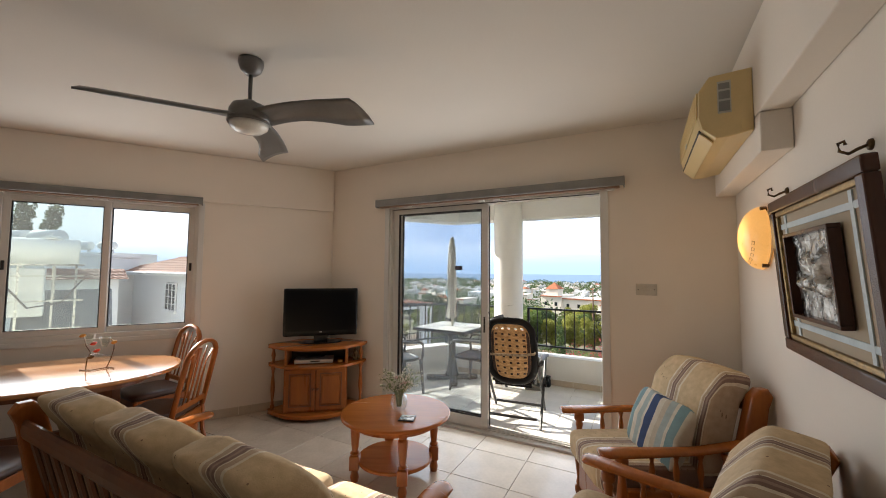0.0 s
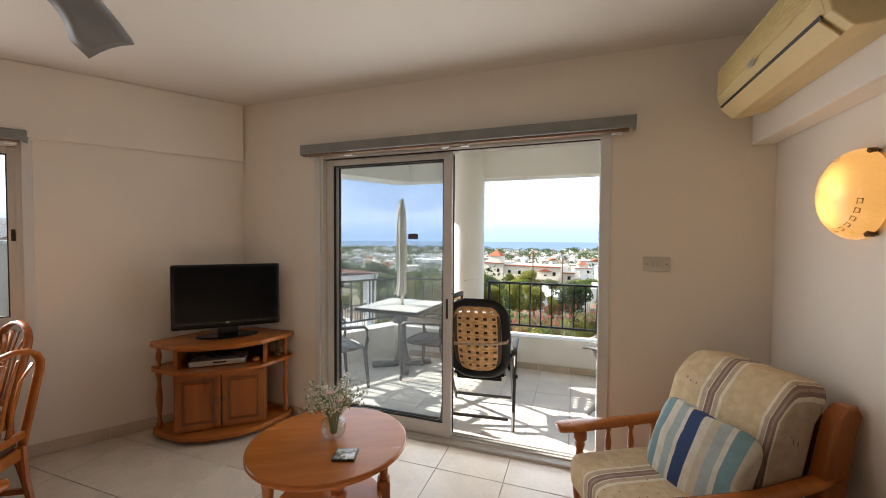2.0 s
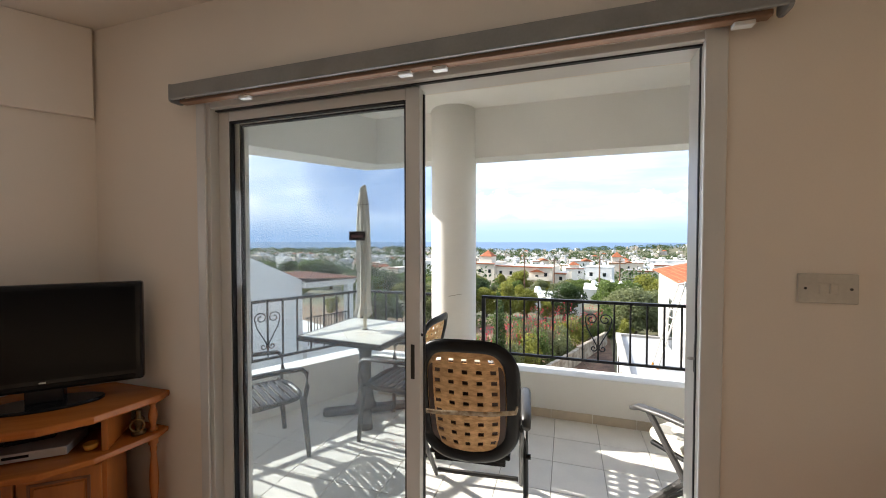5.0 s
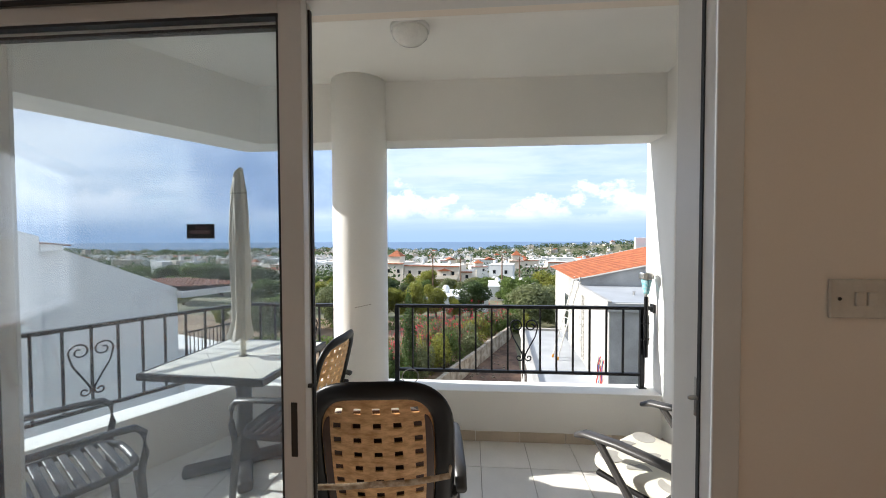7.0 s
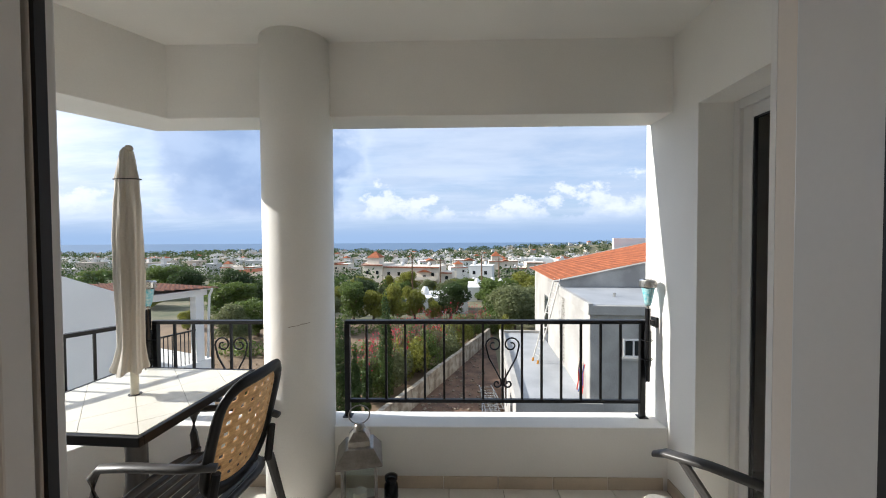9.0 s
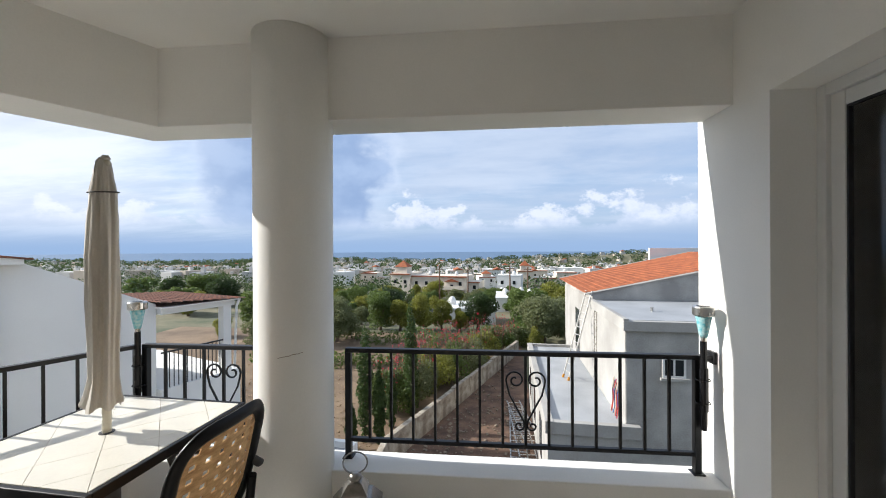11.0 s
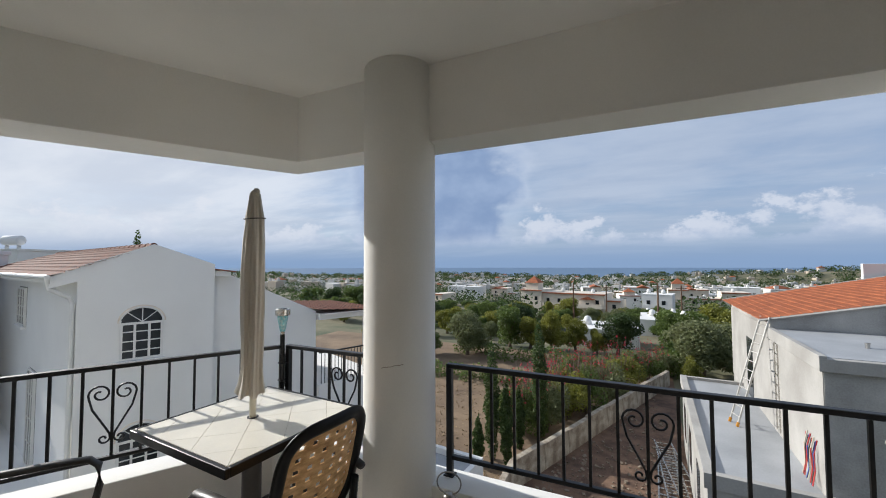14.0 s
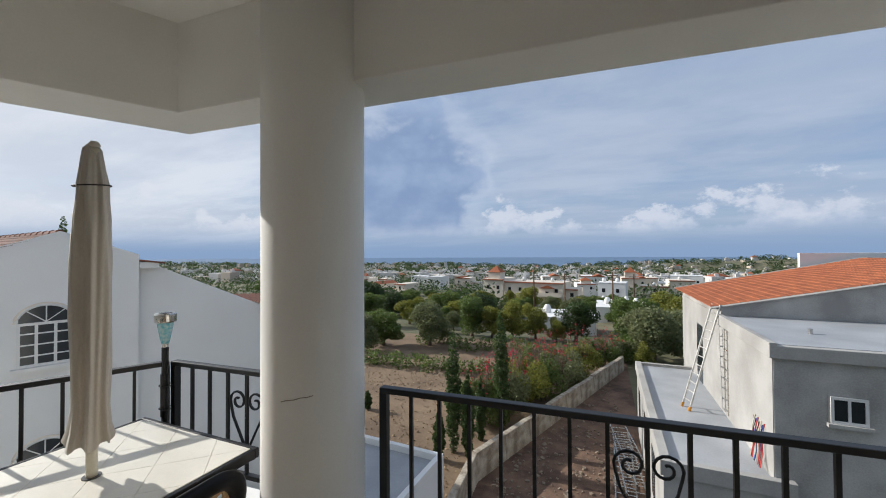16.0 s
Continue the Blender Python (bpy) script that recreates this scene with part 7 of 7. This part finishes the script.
    for z in (-0.48, -3.0):
        house_window(t, pose(-0.04, -0.012, z), 0.76, 0.82, True, 3, 4)
        part("window_surround", sweep(bmesh.new(), [(-0.04 + 0.40 * math.cos(math.pi * i / 16), -0.005, z + 0.82 + 0.345 * math.sin(math.pi * i / 16)) for i in range(17)], 0.03, 6), M_CREAMWALL, t)
    p = thing("porch", m, "white porch with terracotta roof, column and iron balustrade", "porch")
    part("deck", B(4.10, 0.0, -6.0, 6.2, 4.5, -1.95), M_WHITEWALL, p)
    part("column", B(5.72, 0.05, -1.95, 5.96, 0.29, -0.06, 0.006), M_WHITEWALL, p)
    part("lintel", B(4.10, 0.03, -0.06, 6.05, 0.31, 0.10, 0.006), M_WHITEWALL, p)
    part("roof", tiled_slope(2.3, 3.6, -0.06), M_OLDTILE, p, m=Matrix.Translation((4.0, -0.15, 0.26)))
    part("roof_slab", B(4.05, -0.1, 0.10, 6.15, 3.4, 0.135), M_WHITEWALL, p)
    part("downpipe", sweep(bmesh.new(), [(6.12, -0.1, 0.12), (6.05, -0.06, -0.1), (6.02, 0.0, -1.9)], 0.035, 8), M_ALU, p)
    part("handrail", B(4.12, 0.06, -1.05, 5.72, 0.10, -1.01), M_IRON, p)
    b0 = part("baluster", B(-0.008, 0.07, -1.95, 0.008, 0.09, -1.05), M_IRON, p, m=pose(4.2, 0, 0))
    for i in range(1, 14):
        like(b0, pose(4.2 + i * 0.11, 0, 0))


left_house()


M_COLLECTOR = material("collector_glass", (0.10, 0.11, 0.12), 0.25, bump=0)


def water_heater():
    t = thing("solar_water_heater", pose(-7.3, 1.95, 0.45, 0, 0, 72), "white solar water tank on a metal stand with collector panel", "water heater")
    part("tank", lathe(bmesh.new(), [(0.16, -0.42), (0.19, -0.40), (0.19, 0.40), (0.16, 0.42)], 24, pose(-0.05, 0, 1.28, 0, 90, 0)), M_WHITEWALL, t, smooth=True)
    part("boiler_box", B(-0.34, -0.12, 0.42, 0.04, 0.16, 1.06, 0.015), M_WHITEWALL, t, "white insulated boiler box")
    part("lid", lathe(bmesh.new(), [(0.10, 0), (0.11, 0.02), (0.06, 0.05)], 16, pose(0.1, 0, 1.46)), M_WHITEWALL, t, smooth=True)
    for x in (-0.4, -0.2, 0.12, 0.34):
        for y in (-0.25, 0.2):
            part("stand_leg", B(x - 0.012, y - 0.012, 0, x + 0.012, y + 0.012, 1.12), M_STEEL, t)
    for z in (0.12, 0.25, 0.62, 0.95, 1.1):
        part("stand_bar", B(-0.42, -0.265, z, 0.42, -0.24, z + 0.02), M_STEEL, t)
    part("collector", B(-0.25, -0.7, 0.0, 0.75, -0.65, 0.75, m=Matrix.Translation((0, -0.1, 0.1)) @ Matrix.Rotation(radians(-38), 4, "X") @ Matrix.Translation((0, 0.6, 0))), M_COLLECTOR, t, "dark grey glazed collector panel")
    part("pipe", sweep(bmesh.new(), [(-0.3, -0.2, 1.2), (-0.34, -0.3, 0.9), (-0.1, -0.3, 0.55), (0.2, -0.3, 0.6), (0.4, -0.25, 0.9)], 0.012, 6), M_CORD, t)
    s = thing("neighbour_roof", pose(-7.6, 1.9, 0, 0, 0, 72), "low white flat-roofed annexe carrying the water tank", "building")
    part("wall", B(-1.2, -0.9, -6.0, 1.1, 1.6, 0.40, 0.01), M_WHITEWALL, s)
    part("roof", B(-1.15, -0.85, 0.40, 1.05, 1.55, 0.45), M_SCREED, s)
    h = thing("far_house", pose(-19.6, 6.35, -6.0, 0, 0, 72), "white house with a low red tiled roof behind the annexe", "house")
    part("wall", B(-1.4, -1.6, 0, 1.2, 1.8, 7.15, 0.02), M_WHITEWALL, h)
    part("roof", tiled_slope(1.9, 3.1, 0.20, 0.24, 0.02), M_OLDTILE, h, m=Matrix.Translation((-1.65, -1.9, 7.10)) @ Matrix(((0, 1, 0, 0), (1, 0, 0, 0), (0, 0, 1, 0), (0, 0, 0, 1))))
    for k, (x, y, h, r, n) in enumerate(((-30.9, 7.7, 11.8, 1.15, 16000), (-30.4, 8.75, 11.5, 0.95, 14000), (-31.4, 6.5, 9.8, 1.3, 14000), (-36.5, 20.8, 10.3, 0.55, 4000))):
        c = thing("cypress", pose(x, y, -6.0), "tall dark cypress beyond the neighbour roofs", "tree")
        part("trunk", sweep(bmesh.new(), [(0, 0, 0), (0, 0, h * 0.9)], [0.2, 0.05], 8), M_BARK, c)
        leaves("crown", [((0.12 * math.sin(i * 2.0), 0.12 * math.cos(i * 1.3), h * (0.08 + 0.062 * i)), (r * (1.0 - 0.045 * i), r * (1.0 - 0.045 * i), h * 0.075)) for i in range(15)], n, 0.11, M_CYPR, c, 300 + k)
    for x, y, w, h in ((-23.0, 7.0, 3.6, 8.0), (-40.0, 15.2, 5.0, 8.6)):
        b = thing("apartment_block", pose(x, y, -6.0, 0, 0, 20), "white flat-roofed apartment block with roof tanks", "building")
        part("wall", B(-w / 2, -2, 0, w / 2, 2, h, 0.02), M_WHITEWALL, b)
        part("parapet", B(-w / 2 - 0.05, -2.05, h, w / 2 + 0.05, 2.05, h + 0.15, 0.02), M_WHITEWALL, b)
        for u in (-w * 0.22, w * 0.22):
            part("roof_tank", lathe(bmesh.new(), [(0.30, -0.62), (0.34, -0.58), (0.34, 0.58), (0.30, 0.62)], 16, pose(u, -1.2, h + 0.75, 0, 90, 0)), M_WHITEWALL, b, smooth=True)
            part("tank_stand", bx(bx(bmesh.new(), u - 0.5, -1.3, h + 0.15, u - 0.42, -1.1, h + 0.5), u + 0.42, -1.3, h + 0.15, u + 0.5, -1.1, h + 0.5), M_STEEL, b)


water_heater()


def right_house():
    m = pose(3.12, 13.7, 0, 0, 0, -4)
    t = thing("unfinished_house", m, "unfinished grey rendered house with orange tile roof", "house")
    part("annexe_wall", B(0.0, 0.0, -6.0, 7.0, 4.0, -0.62), M_CEMENT, t)
    part("side_render", B(-0.02, 0.01, -3.2, -0.001, 10.4, -0.35), M_NEWRENDER, t, "pale fresh render on the side wall")
    part("annexe_roof", B(-0.10, -0.12, -0.62, 7.1, 4.0, -0.36, 0.01), M_NEWRENDER, t)
    part("roof_screed", B(0.05, 0.05, -0.36, 7.0, 3.98, -0.35), M_SCREED, t)
    part("roof_upstand", B(-0.10, -0.12, -0.36, 0.03, 3.99, -0.30, 0.005), M_NEWRENDER, t)
    part("main_wall", wall_xz(bmesh.new(), [(0.0, -6), (9.5, -6), (9.5, 1.20), (6.3, 1.26), (0.0, -0.10)], 4.001, 10.4), M_CEMENT, t)
    part("roof", tiled_slope(6.6, 6.8, 0.216), M_ROOFTILE, t, "bright orange clay tile roof", m=Matrix.Translation((-0.28, 3.92, -0.10)))
    part("verge", sweep(bmesh.new(), [(-0.28, 3.90, -0.12), (6.4, 3.90, 1.32)], 0.035, 4, rx=0.05), M_NEWRENDER, t)
    part("verge", sweep(bmesh.new(), [(-0.28, 10.75, -0.10), (6.4, 10.75, 1.34)], 0.06, 4, rx=0.05), M_NEWRENDER, t)
    part("roof_parapet", B(4.4, 11.0, -6.0, 12.5, 11.2, 1.55, 0.01), M_WHITEWALL, t)
    house_window(t, pose(1.16, -0.015, -1.82), 0.56, 0.52, False, 2, 1, M_CEMENT)
    for x in (0.85, 1.441):
        part("window_reveal", B(x, -0.02, -1.86, x + 0.029, -0.002, -1.28), M_NEWRENDER, t)
    # no hole in the wall: a near-black sheet paints the shade inside
    part("doorway", B(-0.032, 6.4, -3.2, -0.021, 7.3, -1.1), M_WINDARK, t, "flat dark sheet, shade of the open doorway to the roof terrace")
    part("vent_pipe", lathe(bmesh.new(), [(0.04, 0), (0.04, 0.09), (0.05, 0.09), (0.05, 0.12)], 12, pose(1.2, 1.6, -0.35)), M_STEEL, t)
    for y in (3.2, 3.5):
        part("wall_rod", B(-0.05, y - 0.01, -3.1, -0.021, y + 0.01, -0.5), M_STEEL, t)
    for i in range(9):
        part("wall_rung", B(-0.045, 3.21, -3.0 + 0.29 * i, -0.022, 3.49, -2.98 + 0.29 * i), M_STEEL, t)
    hr = random.Random(9)
    for i in range(11):
        y, e = 0.45 + 0.065 * i, hr.uniform(-0.12, 0.12)
        part("hose", sweep(bmesh.new(), [(-0.03, y, -2.2 - 0.04 * (i % 3)), (-0.09, y - 0.02 + e * 0.4, -2.5), (-0.08, y + e, -2.85 - 0.1 * (i % 2)), (-0.16, y - 0.12 + e, -3.12)], 0.014, 6), (M_HOSER, M_HOSEB, M_CORD, M_POLE, M_HOSER, M_CORD)[i % 6], t, "coloured conduit hose hanging from the wall")
    r = thing("roof_terrace", m, "low flat grey terrace roof with white upstand", "terrace")
    part("wall", B(-2.05, -0.15, -6.0, -0.021, 8.3, -3.30), M_NEWRENDER, r)
    part("deck", B(-2.0, -0.10, -3.30, -0.021, 8.25, -3.20), M_SCREED, r)
    part("upstand", bx(bx(bx(bmesh.new(), -2.12, -0.22, -3.42, -1.90, 8.37, -3.08, 0.01), -1.90, -0.22, -3.42, 0.30, -0.04, -3.09, 0.01), -1.90, 8.2, -3.42, -0.022, 8.36, -3.09, 0.01), M_NEWRENDER, r)
    # uncut openings, their inner shade painted as flat dark sheets
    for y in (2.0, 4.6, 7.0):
        part("opening", B(-2.062, y - 0.4, -5.2, -2.051, y + 0.4, -3.9), M_WINDARK, r, "flat dark sheet, shade of an unglazed window opening")
    a, b = Vector((2.36, 17.4, -3.2)), Vector((3.30, 17.75, -0.02))
    l = thing("ladder", I4, "aluminium ladder leaning against the house wall", "ladder")
    side = Vector((0.06, -0.2, 0)) * 0.9
    for s in (-1, 1):
        part("stile", sweep(bmesh.new(), [a + side * s, b + side * s], 0.028, 6), M_ALULADDER, l)
        part("foot", sweep(bmesh.new(), [a + side * s, a + side * s + (b - a) * 0.04], 0.04, 6), M_AMBER, l, "yellow rubber foot")
    for i in range(1, 12):
        p = a.lerp(b, i / 12)
        part("rung", sweep(bmesh.new(), [p - side, p + side], 0.016, 6), M_ALULADDER, l)


right_house()


def villa(x, y, z, w, h, kind, i):
    """A villa of two or three stepped blocks with windows, eaves and roof tanks."""
    rng = random.Random(200 + i)
    t = thing("villa", pose(x, y, z - 0.3, 0, 0, rng.uniform(-14, 14)), ("white flat-roofed villa on the slope", "cream villa with a tiled gable roof", "pale villa with orange pyramid roof tower")[kind], "house", "villas on the slope")
    d = min(w, 8.0)
    top = h * (0.74 if kind else 0.95) + 0.3
    glass = None
    cuts = [-0.5, rng.uniform(-0.16, -0.04), 0.5] if w < 9 else [-0.5, rng.uniform(-0.25, -0.15), rng.uniform(0.1, 0.22), 0.5]
    tower = rng.randrange(len(cuts) - 1)
    for n, (u0, u1) in enumerate(zip(cuts, cuts[1:])):
        x0, x1 = u0 * w, u1 * w - 0.01
        back = rng.choice((0.0, 0.9, 1.7)) if n != tower else 0.0
        hb = top * (1.0 if n == tower else rng.choice((0.62, 0.92, 1.0)))
        mt = M_WHITEWALL if kind == 0 or rng.random() < 0.3 else M_CREAMWALL
        y0, cx = -d / 2 + back, (x0 + x1) / 2
        part("wall", B(x0, y0, 0, x1, d / 2, hb), mt, t)
        if kind == 1 and n == tower:
            part("roof", prism(bmesh.new(), [(x0 - 0.3, hb), (x1 + 0.3, hb), (cx, hb + (x1 - x0) * 0.22)], y0 - 0.3, d / 2, m=Matrix(((1, 0, 0, 0), (0, 0, 1, 0), (0, 1, 0, 0.01), (0, 0, 0, 1)))), M_ROOFTILE, t)
        elif kind:
            part("eaves_tiles", B(x0 - 0.12, y0 - 0.3, hb + 0.005, x1 + 0.12, y0 + 0.25, hb + 0.22, 0.03), M_ROOFTILE, t)
            part("parapet", B(x0, y0 + 0.26, hb + 0.005, x1, d / 2, hb + 0.30), mt, t)
        else:
            part("parapet", B(x0 - 0.05, y0 - 0.05, hb + 0.005, x1 + 0.05, d / 2 + 0.05, hb + 0.14), mt, t)
        if kind == 2 and n == tower:
            tw = min(3.0, (x1 - x0) * 0.6)
            part("tower", B(cx - tw / 2, y0 + 0.6, hb + 0.01, cx + tw / 2, y0 + 0.6 + tw, hb + h * 0.24), M_CREAMWALL, t)
            part("tower_roof", lathe(bmesh.new(), [(tw * 0.80, 0), (0.05, h * 0.20)], 4, pose(cx, y0 + 0.6 + tw / 2, hb + h * 0.24, 0, 0, 45)), M_ROOFTILE, t)
        elif kind != 1:
            part("roof_tank", lathe(bmesh.new(), [(0.4, 0), (0.42, 0.5), (0.25, 0.85), (0.05, 0.9)], 10, pose(cx + rng.uniform(-0.3, 0.3), 0, hb + 0.31 if kind else hb + 0.15)), M_WHITEWALL, t, smooth=True)
        floors = 2 if hb > 3.6 else 1
        k = max(1, int((x1 - x0) / 2.3))
        for f in range(floors):
            for c in range(k):
                if rng.random() < 0.2:
                    continue
                m = pose(x0 + (c + 0.5) * (x1 - x0) / k, y0 - 0.01, hb * (f + 0.30) / floors)
                if glass is None:
                    glass = part("window", B(-0.34, -0.02, 0, 0.34, 0.02, 0.85), M_WINDARK, t, m=m)
                else:
                    like(glass, m)
        if floors == 2 and rng.random() < 0.6:
            part("balcony", bx(bx(bmesh.new(), x0 + 0.3, y0 - 1.0, hb * 0.49, x1 - 0.3, y0 - 0.005, hb * 0.52), x0 + 0.3, y0 - 1.0, hb * 0.521, x1 - 0.3, y0 - 0.94, hb * 0.64), mt, t)


for i, (x, y, z, w, h, k) in enumerate(VILLAS + VILLAS_FAR):
    villa(x, y, z, w, h * 1.2, int(k), i)


def town():
    rng = random.Random(77)
    wh, cr, rf, tk = bmesh.new(), bmesh.new(), bmesh.new(), bmesh.new()

    def block(bm, x, y, z, w, d, h, a):
        c, s = math.cos(a), math.sin(a)
        P = [(x + c * u * w - s * v * d, y + s * u * w + c * v * d) for u, v in ((-0.5, -0.5), (0.5, -0.5), (0.5, 0.5), (-0.5, 0.5))]
        lo, hi = [bm.verts.new((*p, z)) for p in P], [bm.verts.new((*p, z + h)) for p in P]
        bm.faces.new(hi)
        for i in range(4):
            bm.faces.new((lo[i], lo[(i + 1) % 4], hi[(i + 1) % 4], hi[i]))
        return P

    for _ in range(2900):
        r = 185 + 700 * rng.random() ** 0.75
        a = radians(rng.uniform(-68, 42))
        x, y = r * math.sin(a), r * math.cos(a)
        if y < 150 or (r > 640 and rng.random() < 0.6) or noise.noise(Vector((x / 90, y / 90, 0))) < -0.12 - 0.15 * (r < 300):
            continue
        z = land(x, y) - 0.5
        w, d, h = rng.uniform(3.5, 9.5), rng.uniform(4, 8), rng.choice((3.0, 3.2, 3.6, 5.6, 6.2))
        t = rng.uniform(-0.4, 0.4)
        block(wh if rng.random() < 0.6 else cr, x, y, z, w, d, h, t)
        if rng.random() < 0.04:
            P = block(rf, x, y, z + h, w + 0.8, d + 0.8, 0.35, t)
            top = rf.verts.new((x, y, z + h + 2.0))
            b = [rf.verts.new((*p, z + h + 0.35)) for p in P]
            for i in range(4):
                rf.faces.new((b[i], b[(i + 1) % 4], top))
        elif rng.random() < 0.8:
            block(tk, x + rng.uniform(-2, 2), y, z + h, 1.6, 1.2, 1.5, t)
    # beige house tones, dulled further so the colour carries the distance haze
    pale = material("hazed_town_white", (0.62, 0.60, 0.57), 0.9, dark=0.85, scale=0.05)
    tan = material("hazed_town_cream", (0.54, 0.46, 0.37), 0.9, dark=0.85, scale=0.05)
    for name, bm, mt, lab in (("town", wh, pale, "distant white flat-roofed houses of the coastal town"), ("town", cr, tan, "distant cream houses of the coastal town"), ("town_roofs", rf, M_ROOFTILE, "distant orange tiled roofs of the town"), ("roof_tanks", tk, pale, "distant rooftop water tanks")):
        tagged(part(name, bm, mt), lab, "town", "", "stuff")
    pts = []
    rng2 = random.Random(78)
    while len(pts) < 3000:
        r = 55 + 920 * rng2.random() ** 0.85
        a = radians(rng2.uniform(-70, 45))
        x, y = r * math.sin(a), r * math.cos(a)
        if y < 62 or (y < 110 and -16 < x < 12 and rng2.random() < 0.75):
            continue
        k = rng2.uniform(1.4, 3.6) * (1 + r / 900)
        pts.append(((x, y, land(x, y) + k * 0.55), (k * 1.5, k * 1.5, k * 0.8)))
    near = [p for p in pts if p[0][1] < 260]
    far = [p for p in pts if p[0][1] >= 260]
    w = tagged(new("far_woods"), "distant dark green trees scattered among the houses", "woods", "", "stuff")
    leaves("crowns", near, 90000, 0.40, M_DARKLEAF, w, 401, kind="stuff")
    leaves("crowns", far, 110000, 1.2, M_DARKLEAF, w, 402, kind="stuff")


town()
for x, y in ((9.1, 82.0), (-8.5, 77.0), (4.5, 69.5), (-3.2, 85.4)):
    z = land(x, y)
    t = thing("utility_pole", pose(x, y, z), "brown timber utility pole with crossarm", "utility pole", "utility poles")
    part("pole", sweep(bmesh.new(), [(0, 0, -0.2), (0, 0, 7.0)], [0.16, 0.11], 8), M_WOODPOLE, t)
    part("crossarm", B(-0.8, -0.06, 6.4, 0.8, 0.06, 6.52), M_WOODPOLE, t)
# ---- floor tiles, piece by piece ----
def inside(poly, x, y):
    hit = False
    for (x0, y0), (x1, y1) in zip(poly, poly[1:] + poly[:1]):
        if (y0 > y) != (y1 > y) and x < x0 + (y - y0) * (x1 - x0) / (y1 - y0):
            hit = not hit
    return hit


def tiles(parent, poly, size, x0, y0, top, mt, ylo):
    first = None
    for i in range(-18, 18):
        for j in range(-18, 18):
            cx, cy = x0 + (i + 0.5) * size, y0 + (j + 0.5) * size
            near = [inside(poly, cx + a * size * 0.5, cy + b * size * 0.5) for a in (-1, 1) for b in (-1, 1)]
            if cy < ylo or not any(near):
                continue
            m = pose(cx, cy, top)
            if first is None:
                h = size / 2 - 0.002
                first = part("tile", B(-h, -h, -0.009, h, h, 0.0, bev=0.0015, seg=1), mt, parent, m=m)
            else:
                like(first, m)


tiles(floor, [(p[0], min(p[1], Y_OUT - 0.2)) for p in ROOM], 0.45, -2.70, 2.55, 0.0, M_TILE, -0.9)
tiles(balcony_floor, [(0.47, 3.56), (0.47, 5.20), (-2.72, 5.20), off(RAIL_C, D30, N30, -l_len, 0.1), (-3.45, 3.56)], 0.33, -0.52, 5.205, BF, M_BTILE, 3.4)
